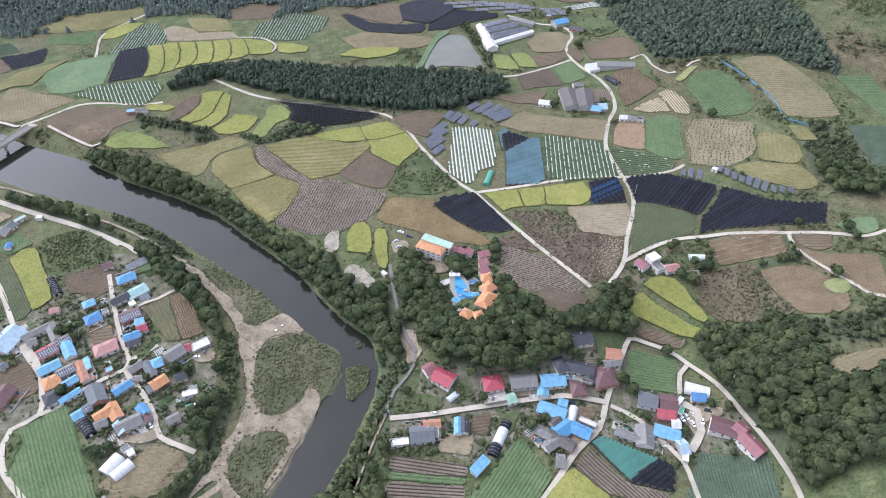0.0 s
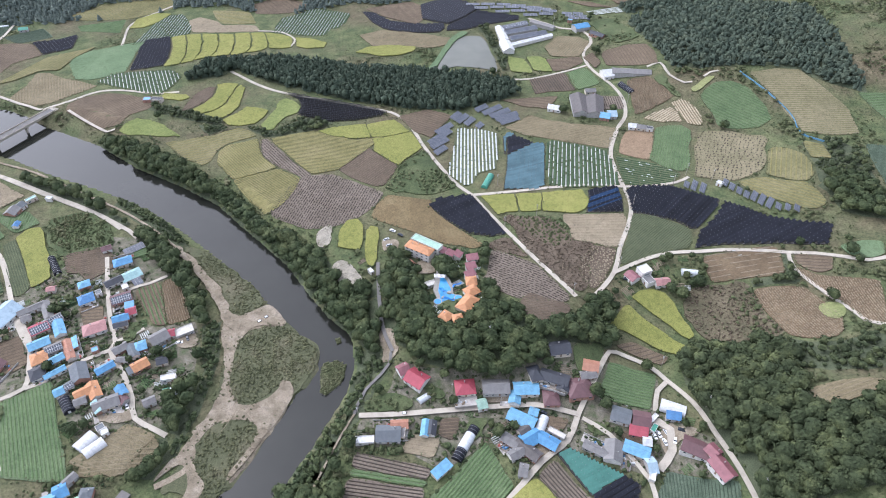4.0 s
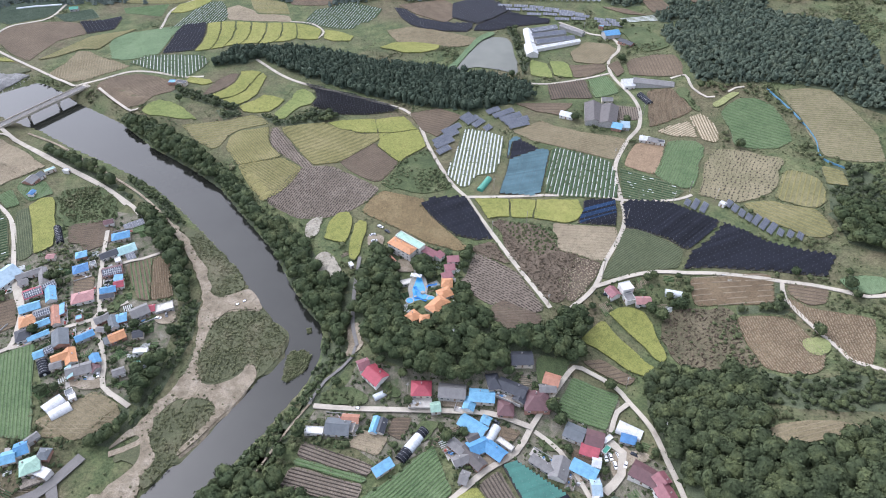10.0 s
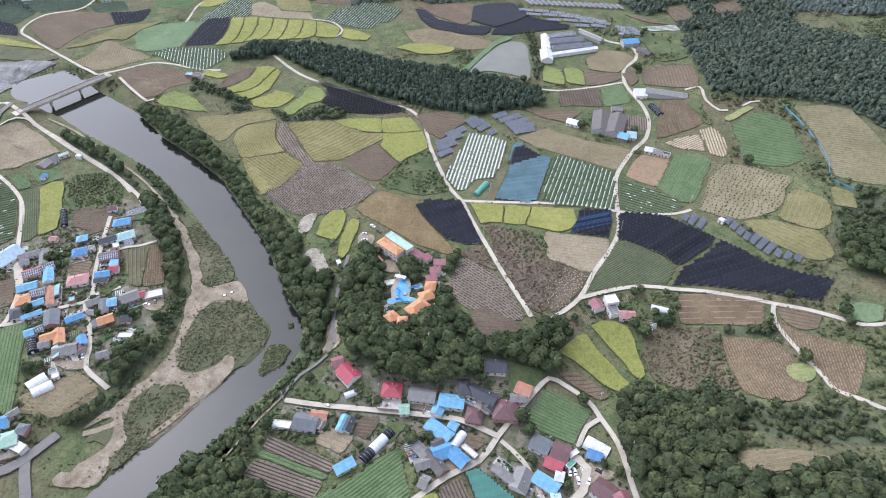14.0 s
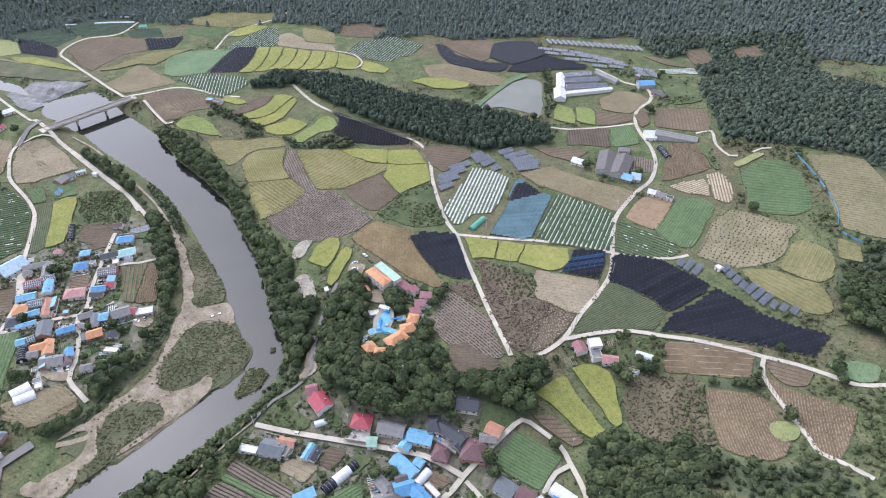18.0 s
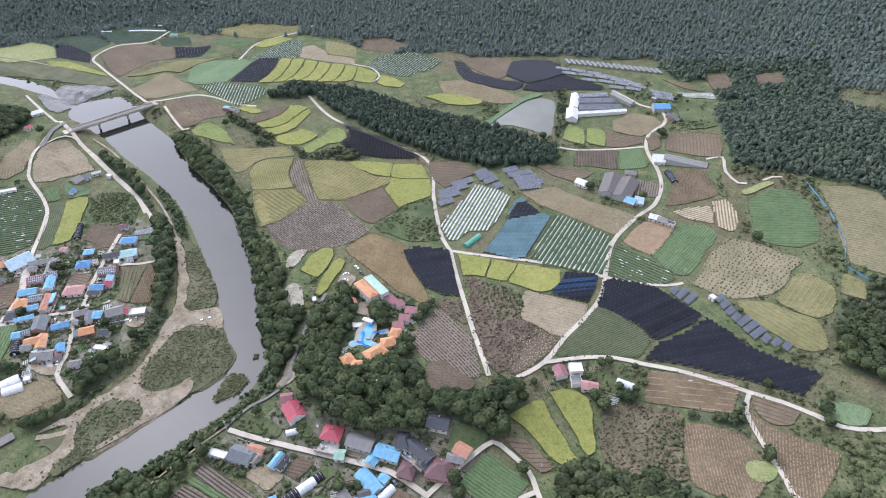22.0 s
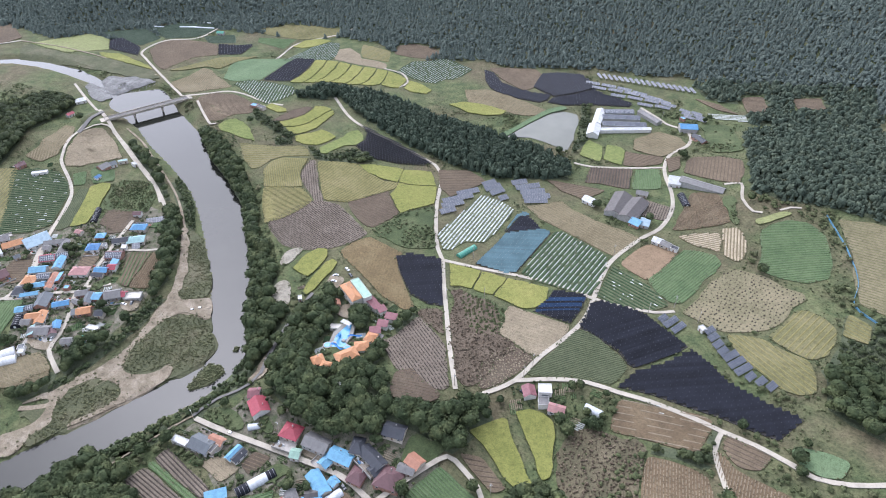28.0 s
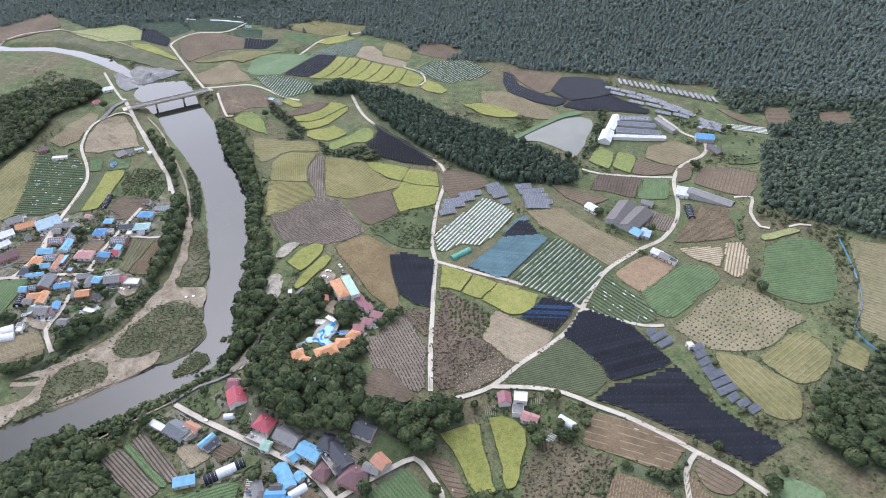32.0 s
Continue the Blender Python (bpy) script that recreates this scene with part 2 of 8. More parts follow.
def water_material(name, colour, gloss):
    m, t, bsdf = node_tree(name)
    t.links.new(ramp(t, noise_at(t, 0.02, 3), [(0.35, scaled(colour, 0.75)), (0.65, colour)]), bsdf.inputs["Base Color"])
    bsdf.inputs["Roughness"].default_value = 0.06
    bsdf.inputs["IOR"].default_value = 1.33
    bsdf.inputs["Specular IOR Level"].default_value = gloss
    bumped(t, bsdf, noise_at(t, 1.1, 3), 0.1, 0.15)
    return m


M_RIVER = water_material("dark_river_water", (0.02, 0.021, 0.017), 0.5)
M_POND = water_material("murky_pond_water", (0.13, 0.132, 0.105), 0.5)

# ---- lie of the land ----
WATER = 1.0
RIVER = [(-900, 392, 6), (-690, 424, 6), (-640, 460, 7), (-600, 472, 8), (-545, 476, 8), (-500, 472, 7), (-468, 462, 3.5), (-446, 456, 4), (-418, 466, 30), (-390, 456, 29),
         (-357, 444, 23.4), (-309, 424, 24), (-260, 400.5, 17.3), (-215, 381, 16.5), (-181, 361, 17.5), (-153, 338.5, 15.8), (-110, 304, 14),
         (-89, 281, 12.2), (-70, 262, 11.2), (-53.5, 249, 10.5), (-49, 230, 11), (-53, 213, 13), (-59, 196, 13), (-64, 183, 14),
         (-70, 167, 13), (-79, 142, 13.5), (-95, 100, 13), (-150, 20, 13), (-260, -80, 16), (-700, -200, 16)]
PLANE = (20.87, 0.0659, -0.0055)
HILLS = [(-350, 470, 12.5, 90), (-435, 370, 19.1, 45), (-600, 640, 0.2, 90), (150, 150, -21.6, 35), (-300, 230, 6.6, 110), (-190, 300, -7.1, 80),
         (-60, 160, -11.3, 80), (-60, 310, 0.2, 50), (-200, 520, 2.3, 90), (-330, 700, 10.3, 110), (-100, 420, 2.3, 80), (15, 248, 11.3, 28),
         (75, 252, 13.8, 32), (35, 320, -5.2, 55), (60, 200, -18.1, 55), (130, 205, -3.6, 50), (150, 265, -17.0, 45), (180, 335, 3.5, 55),
         (250, 330, -13.5, 60), (290, 390, 11.3, 60), (30, 420, -3.9, 70), (140, 420, -3.4, 70), (210, 460, -7.1, 60), (0, 560, -4.4, 80),
         (140, 590, -5.9, 70), (-100, 700, 2.3, 80), (120, 700, -7.4, 70), (235, 620, 7.4, 50), (310, 575, -0.5, 60), (400, 600, 22.1, 80),
         (275, 170, 3.2, 50), (205, 190, 9.2, 40), (360, 150, 20.9, 70), (340, 450, -14.5, 70), (240, 800, 2.8, 80)]


def river_side(x, y):
    """Metres beyond the river's edge (minus: in the water), and on which bank."""
    best, side = np.full(x.shape, 1e9), np.zeros(x.shape)
    for (ax, ay, aw), (bx, by, bw) in zip(RIVER, RIVER[1:]):
        ux, uy = bx - ax, by - ay
        s = np.clip(((x - ax) * ux + (y - ay) * uy) / (ux * ux + uy * uy), 0, 1)
        dx, dy = x - ax - s * ux, y - ay - s * uy
        d = np.hypot(dx, dy) - (aw + s * (bw - aw))
        closer = d < best
        best = np.where(closer, d, best)
        side = np.where(closer, np.sign(ux * dy - uy * dx), side)
    return best, side


def upland(x, y):
    line = np.interp(x, [-1200, -700, -640, -500, -330, -200, -80, 60, 200, 330, 800], [400, 430, 500, 665, 716, 712, 740, 785, 790, 740, 700])
    d = (y - line) * 0.9
    return 0.30 * 14 * np.logaddexp(0, np.clip(d, -400, 3000) / 14) * np.clip(1.15 - d / 4000, 0.2, 1)


def base_land(x, y):
    z = PLANE[0] + PLANE[1] * np.clip(x, -700, 500) + PLANE[2] * np.clip(y, 0, 800) + upland(x, y)
    for cx, cy, high, wide in HILLS:
        z = z + high * np.exp(-((x - cx) ** 2 + (y - cy) ** 2) / (2 * wide * wide))
    level = np.exp(-(((x - 12) / 36) ** 2 + ((y - 618) / 46) ** 2) ** 2)
    return np.maximum(z + (13.3 - z) * level, 4.2)


def land(x, y):
    """The ground's height, for numbers or arrays."""
    x, y = np.asarray(x, float), np.asarray(y, float)
    z = base_land(x, y)
    d, side = river_side(x, y)
    west = WATER + 0.25 + 0.035 * np.clip(d, 0, 60) + 0.25 * np.clip(d - 48, 0, 400)
    east = WATER + 0.3 + 0.38 * np.clip(d, 0, 400)
    bank = np.where(side > 0, east, west)
    z = np.minimum(z, bank)
    for (ax, ay), (bx, by) in (((-396, 404), (-412, 412)), ((-361, 489), (-352, 502))):
        s = np.clip(((x - ax) * (bx - ax) + (y - ay) * (by - ay)) / ((bx - ax) ** 2 + (by - ay) ** 2), 0, 1)
        z = np.maximum(z, 8.7 - 0.4 * np.clip(np.hypot(x - ax - s * (bx - ax), y - ay - s * (by - ay)) - 6, 0, 100))
    z = np.where(d < 0, WATER - 0.2 + np.clip(d * 0.3, -1.6, 0.45) * 1.0, z)
    return z


# ---- the ground, one sheet ----
def mesh_of(name, verts, faces, *materials, smooth=False):
    me = bpy.data.meshes.new(name)
    me.from_pydata([tuple(v) for v in verts], [], [tuple(f) for f in faces])
    for m in materials:
        me.materials.append(m)
    if smooth:
        me.polygons.foreach_set("use_smooth", [True] * len(me.polygons))
    me.update()
    return me


def axis(low, high, step, reach):
    inner = list(np.arange(low, high + 0.1, step))
    out, d = [], step
    while d < reach:
        d *= 1.5
        out.append(d)
    return np.array([low - v for v in reversed(out)] + inner + [high + v for v in out])


def build_ground():
    xs, ys = axis(-700, 460, 3, 5200), axis(90, 860, 3, 5200)
    gx, gy = np.meshgrid(xs, ys)
    gz = land(gx, gy)
    w, h = len(xs), len(ys)
    verts = np.stack([gx.ravel(), gy.ravel(), gz.ravel()], 1)
    i = (np.arange(h - 1)[:, None] * w + np.arange(w - 1)).ravel()
    me = mesh_of("ground", verts, np.stack([i, i + 1, i + w + 1, i + w], 1), M_LAND, smooth=True)
    tagged(new("ground", me), "rough olive and brown grassland of a river valley", "ground", kind="structure")


build_ground()


def build_river():
    verts, faces = [], []
    pts = [Vector((x, y)) for x, y, w in RIVER]
    for k, (x, y, w) in enumerate(RIVER):
        d = (pts[min(k + 1, len(pts) - 1)] - pts[max(k - 1, 0)]).normalized()
        for s in (-1, 1):
            verts.append((x - d.y * s * (w + 6), y + d.x * s * (w + 6), WATER))
        if k:
            faces.append((2 * k - 2, 2 * k - 1, 2 * k + 1, 2 * k))
    tagged(new("river", mesh_of("river", verts, faces, M_RIVER)), "dark slow river reflecting a grey sky", "river", kind="structure")


build_river()


# ---- fields ----
CELL, X0, Y0, NX, NY = 2.0, -760.0, 40.0, 640, 560
TAKEN = np.zeros((NY, NX), bool)
CELL_X, CELL_Y = np.meshgrid(X0 + (np.arange(NX) + 0.5) * CELL, Y0 + (np.arange(NY) + 0.5) * CELL)


def inside(poly, x, y):
    hit = np.zeros(np.shape(x), bool)
    for (ax, ay), (bx, by) in zip(poly, poly[1:] + poly[:1]):
        if ay != by:
            hit ^= ((ay > y) != (by > y)) & (x < (bx - ax) * (y - ay) / (by - ay) + ax)
    return hit


def take(poly):
    global TAKEN
    px, py = [p[0] for p in poly], [p[1] for p in poly]
    j0, j1 = max(0, int((min(px) - X0) / CELL) - 1), min(NX, int((max(px) - X0) / CELL) + 2)
    i0, i1 = max(0, int((min(py) - Y0) / CELL) - 1), min(NY, int((max(py) - Y0) / CELL) + 2)
    if i1 > i0 and j1 > j0:
        TAKEN[i0:i1, j0:j1] |= inside(poly, CELL_X[i0:i1, j0:j1], CELL_Y[i0:i1, j0:j1])


def clear(x, y, r):
    """Free ground all round a place."""
    return free(x, y) & free(x + r, y) & free(x - r, y) & free(x, y + r) & free(x, y - r)


def free(x, y):
    j, i = ((np.asarray(x) - X0) / CELL).astype(int), ((np.asarray(y) - Y0) / CELL).astype(int)
    good = (i >= 0) & (j >= 0) & (i < NY) & (j < NX)
    return np.where(good, ~TAKEN[np.clip(i, 0, NY - 1), np.clip(j, 0, NX - 1)], True)


def rounded(poly, most):
    """The outline with its corners cut back and rounded."""
    for _ in range(2):
        out = []
        for (ax, ay), (bx, by) in zip(poly, poly[1:] + poly[:1]):
            ln = math.hypot(bx - ax, by - ay)
            k = min(0.27, most / max(ln, 0.1))
            out += [(ax + (bx - ax) * k, ay + (by - ay) * k), (bx - (bx - ax) * k, by - (by - ay) * k)]
        poly, most = out, most * 0.4
    return poly


def wobbled(poly, amount, step=9.0):
    """The outline with its long sides broken into slightly uneven runs."""
    out = []
    for (ax, ay), (bx, by) in zip(poly, poly[1:] + poly[:1]):
        n = max(1, int(math.hypot(bx - ax, by - ay) / step))
        for k in range(n):
            s = k / n
            x, y = ax + (bx - ax) * s, ay + (by - ay) * s
            if k:
                v = noise.noise_vector((x * 0.07, y * 0.07, 3.0)) + 0.45 * noise.noise_vector((x * 0.23, y * 0.23, 8.0))
                x, y = x + v.x * amount, y + v.y * amount
            out.append((x, y))
    return out


def draped(name, poly, lift, material, skirt=0.6):
    """A sheet over the land, cut by an outline, with an edge that goes down into the ground."""
    bm = bmesh.new()
    bm.faces.new([bm.verts.new((x, y, 0)) for x, y in poly])
    bmesh.ops.triangulate(bm, faces=bm.faces[:])
    px, py = [p[0] for p in poly], [p[1] for p in poly]
    for low, high, nor in ((min(px), max(px), (1, 0, 0)), (min(py), max(py), (0, 1, 0))):
        for c in np.arange(math.ceil(low / 6) * 6, high, 6.0):
            bmesh.ops.bisect_plane(bm, geom=bm.verts[:] + bm.edges[:] + bm.faces[:], plane_co=Vector(nor) * float(c), plane_no=nor)
    bm.normal_update()
    for f in bm.faces:
        if f.normal.z < 0:
            f.normal_flip()
    edges = [e for e in bm.edges if e.is_boundary]
    rim = {}
    co = np.array([v.co[:2] for v in bm.verts])
    zs = land(co[:, 0], co[:, 1]) + lift
    for v, z in zip(bm.verts, zs):
        v.co.z = z
    for e in edges:
        for v in e.verts:
            if v not in rim:
                rim[v] = bm.verts.new((v.co.x, v.co.y, v.co.z - skirt))
    for e in edges:
        a, b = e.verts
        bm.faces.new((a, b, rim[b], rim[a]))
    me = bpy.data.meshes.new(name)
    bm.to_mesh(me)
    bm.free()
    me.materials.append(material)
    return me


def runs_across(poly, ang, gap, rng, inset=0.4):
    """Runs (a, b) of lines at an angle, gap metres apart, that lie inside the outline."""
    c, s = math.cos(ang), math.sin(ang)
    loc = [(x * c + y * s, -x * s + y * c) for x, y in poly]
    out, v = [], min(p[1] for p in loc) + gap * 0.5
    while v < max(p[1] for p in loc):
        cuts = sorted(ax + (v - ay) / (by - ay) * (bx - ax) for (ax, ay), (bx, by) in zip(loc, loc[1:] + loc[:1]) if (ay > v) != (by > v))
        for a, b in zip(cuts[::2], cuts[1::2]):
            if b - a > 3 * inset + 1:
                a2, b2 = a + inset + rng.random() * 0.5, b - inset - rng.random() * 0.5
                out.append(((a2 * c - v * s, a2 * s + v * c), (b2 * c - v * s, b2 * s + v * c)))
        v += gap
    return out


def ridge(a, b, wide, high, lift, profile, rng, step=8.0, wander=0.0):
    """A long low body from a to b over the land. profile: mound, lean (a roof sloping one way), flat."""
    n = max(1, int(math.hypot(b[0] - a[0], b[1] - a[1]) / step))
    s = np.linspace(0, 1, n + 1)
    x, y = a[0] + (b[0] - a[0]) * s, a[1] + (b[1] - a[1]) * s
    ln = math.hypot(b[0] - a[0], b[1] - a[1])
    nx, ny = -(b[1] - a[1]) / ln, (b[0] - a[0]) / ln
    z = land(x, y) + lift
    h = high * (1 + wander * (rng.random(n + 1) - 0.5))
    shape = {"mound": ((-0.5, 0), (-0.22, 1), (0.22, 1), (0.5, 0)), "lean": ((-0.5, 0.42), (-0.5, 0.48), (0.5, 1), (0.5, 0.94)), "flat": ((-0.5, 0), (-0.5, 1), (0.5, 1), (0.5, 0))}[profile]
    verts, faces = [], []
    for k in range(n + 1):
        for u, w in shape:
            verts.append((x[k] + nx * u * wide, y[k] + ny * u * wide, z[k] + w * h[k]))
    m = len(shape)
    for k in range(n):
        for q in range(m - 1 if profile != "lean" else m):
            r = (q + 1) % m
            faces.append((k * m + q, k * m + r, (k + 1) * m + r, (k + 1) * m + q))
    faces += [tuple(range(m)), tuple(range(n * m + m - 1, n * m - 1, -1))]
    return verts, faces


def posts_under(a, b, high, rng, gap=7.0):
    """Thin square posts along a run."""
    ln = math.hypot(b[0] - a[0], b[1] - a[1])
    verts, faces = [], []
    for s in np.arange(0.3, ln, gap):
        x, y = a[0] + (b[0] - a[0]) * s / ln, a[1] + (b[1] - a[1]) * s / ln
        z, k = float(land(x, y)), len(verts)
        verts += [(x + u, y + w, z + q) for q in (-0.2, high) for u, w in ((-0.05, -0.05), (0.05, -0.05), (0.05, 0.05), (-0.05, 0.05))]
        faces += [(k + i, k + (i + 1) % 4, k + 4 + (i + 1) % 4, k + 4 + i) for i in range(4)]
    return verts, faces


def joined(pieces):
    verts, faces = [], []
    for v, f in pieces:
        k = len(verts)
        verts += v
        faces += [tuple(i + k for i in q) for q in f]
    return verts, faces


# kind: ground, rows' material, gap, width, height, profile, lift, label, category
CROPS = {
    "soil": ("soil", SOILS["soildark"], 2.8, 0.9, 0.12, "mound", 0.25, "bare reddish-brown tilled field", "field"),
    "soildark": ("soildark", SOILS["soil"], 2.1, 0.6, 0.12, "mound", 0.15, "bare dark-brown field with dead weeds", "field"),
    "orange": ("orange", None, 0, 0, 0, "", 0.15, "freshly tilled ochre field", "field"),
    "ochre": ("ochre", SOILS["ochre"], 2.4, 1.0, 0.12, "mound", 0.15, "ochre-brown stubble field with faint mown rows", "field"),
    "tan": ("tan", "tan", 2.6, 0.9, 0.1, "mound", 0.15, "dry tan tilled field with faint furrows", "field"),
    "stubble": ("stubble", M_STUBBLE, 2.6, 1.0, 0.14, "mound", 0.15, "brown stubble field with straw rows", "field"),
    "stubgreen": ("stubgreen", SOILS["fallow"], 2.6, 1.1, 0.14, "mound", 0.15, "olive stubble field with pale straw rows", "field"),
    "stubplastic": ("umber", M_STRAW, 4.4, 0.8, 0.18, "mound", 0.15, "brown harvested field with straw and scraps of white film", "field"),
    "rice": ("rice", None, 0, 0, 0, "", 0.7, "ripe golden-yellow rice paddy", "rice paddy"),
    "ricegreen": ("ricegreen", None, 0, 0, 0, "", 0.7, "yellow-green ripening rice paddy", "rice paddy"),
    "olive": ("olive", "fallow", 1.9, 0.7, 0.25, "mound", 0.4, "olive-yellow bean field in faint rows", "field"),
    "fallow": ("fallow", "olive", 3.4, 1.1, 0.2, "mound", 0.25, "fallow olive grass field", "field"),
    "pale": ("pale", None, 0, 0, 0, "", 0.4, "pale yellow-green grass field", "field"),
    "bright": ("bright", None, 0, 0, 0, "", 0.4, "even fresh-green crop field", "field"),
    "veg": ("veg", M_LEAFROW, 1.9, 1.15, 0.25, "mound", 0.15, "green vegetable field in close rows", "field"),
    "dullgreen": ("dullgreen", M_LEAFDULL, 1.5, 0.7, 0.25, "mound", 0.2, "dull green crop field in rows", "field"),
    "bluegreen": ("bluegreen", M_LEAFBLUE, 1.6, 0.75, 0.25, "mound", 0.2, "blue-green crop field in fine rows", "field"),
    "weeds": ("weeds", None, 0, 0, 0, "", 0.3, "weedy green plot", "field"),
    "weedbrown": ("weedbrown", None, 0, 0, 0, "", 0.3, "overgrown brown and green plot", "field"),
    "rank": ("rank", None, 0, 0, 0, "", 0.3, "rank reddish-brown dead weeds", "field"),
    "orchard": ("weeds", None, 0, 0, 0, "", 0.25, "green plot of low fruit bushes in rows", "field"),
    "sheaves": ("soildark", None, 0, 0, 0, "", 0.2, "brown field dotted with pale cut sheaves", "field"),
    "swath": ("stubble", M_STRAWPALE, 2.2, 1.4, 0.2, "mound", 0.15, "cut terrace with pale straw swaths", "field"),
    "reeds": ("reeds", None, 0, 0, 0, "", 0.3, "patch of grey-green reeds on gravel", "reed bed"),
    "gravel": ("gravel", None, 0, 0, 0, "", 0.12, "pale sand and gravel", "gravel"),
    "shoal": ("shoal", None, 0, 0, 0, "", 0.25, "grey rocky shallows above the bridge", "gravel"),
    "pad": ("pad", None, 0, 0, 0, "", 0.15, "bare pale levelled ground", "gravel"),
    "bar": ("gravel", None, 0, 0, 0, "", 0.4, "pale sand and gravel bar in the river bend", "gravel"),
    "village": ("village", None, 0, 0, 0, "", 0.06, "trodden earth and garden green between houses", "ground"),
    "furrow": ("furrow", M_STRAWDARK, 2.0, 0.7, 0.4, "mound", 0.15, "grey-brown field of cut rows", "field"),
    "ridged": ("furrow", M_STRAWDARK, 1.9, 0.8, 0.3, "mound", 0.15, "grey-brown field of long ridged rows", "field"),
    "furrowdark": ("soildark", M_STRAWDARK, 2.4, 1.0, 0.3, "mound", 0.15, "dark furrowed field", "field"),
    "furrowgreen": ("soil", M_LEAFROW, 2.6, 0.9, 0.35, "mound", 0.15, "brown field with green vegetable rows", "field"),
    "corn": ("umber", M_CORN, 1.5, 0.6, 0.4, "mound", 0.15, "dry brown maize field in rows", "field"),
    "dots": ("stubgreen", None, 0, 0, 0, "", 0.15, "grey-green field dotted with dark stooks", "field"),
    "mulch": ("dullgreen", M_LEAFDARK, 3.3, 2.0, 0.5, "mound", 0.15, "green field striped with white mulch film", "field"),
    "mulchwhite": ("dullgreen", M_FILM, 2.9, 1.25, 0.3, "mound", 0.15, "field covered with white mulch film rows", "field"),
    "mulchdark": ("dullgreen", M_LEAFDARK, 3.0, 1.5, 0.5, "mound", 0.15, "leafy green field in rows with patchy white film", "field"),
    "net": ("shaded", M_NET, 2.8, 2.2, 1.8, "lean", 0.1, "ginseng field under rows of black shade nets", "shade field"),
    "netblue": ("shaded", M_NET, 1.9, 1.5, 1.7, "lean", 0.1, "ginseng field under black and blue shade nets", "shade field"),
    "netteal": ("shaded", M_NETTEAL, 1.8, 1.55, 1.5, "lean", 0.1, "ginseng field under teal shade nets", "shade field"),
}
for key in ("tan", "olive", "fallow"):
    row = CROPS[key]
    CROPS[key] = (row[0], SOILS[row[1]], *row[2:])
ROADS, FIELDS = [], []
STOOKS = {"dots": ("stooks", M_STRAWDARK, 3.5, 0.4, 0.8), "orchard": ("bushes", M_LEAF["scrub"], 2.9, 0.8, 1.5), "sheaves": ("sheaves", M_STRAWPALE, 1.9, 0.4, 0.7)}
# torn film and gaps in rows: shortest and longest run, shortest and longest gap
BROKEN = {"mulch": (4, 14, 0.2, 0.9), "mulchwhite": (1.5, 10, 0.2, 1.0), "mulchdark": (4, 14, 0.3, 1.2), "furrow": (0.8, 3.4, 0.5, 2.0), "stubplastic": (6, 30, 1, 8), "corn": (0.8, 4, 0.4, 1.6)}
REEDY, WEEDY, DEAD, VILLAGES, GREEN = [], [], [], [], []


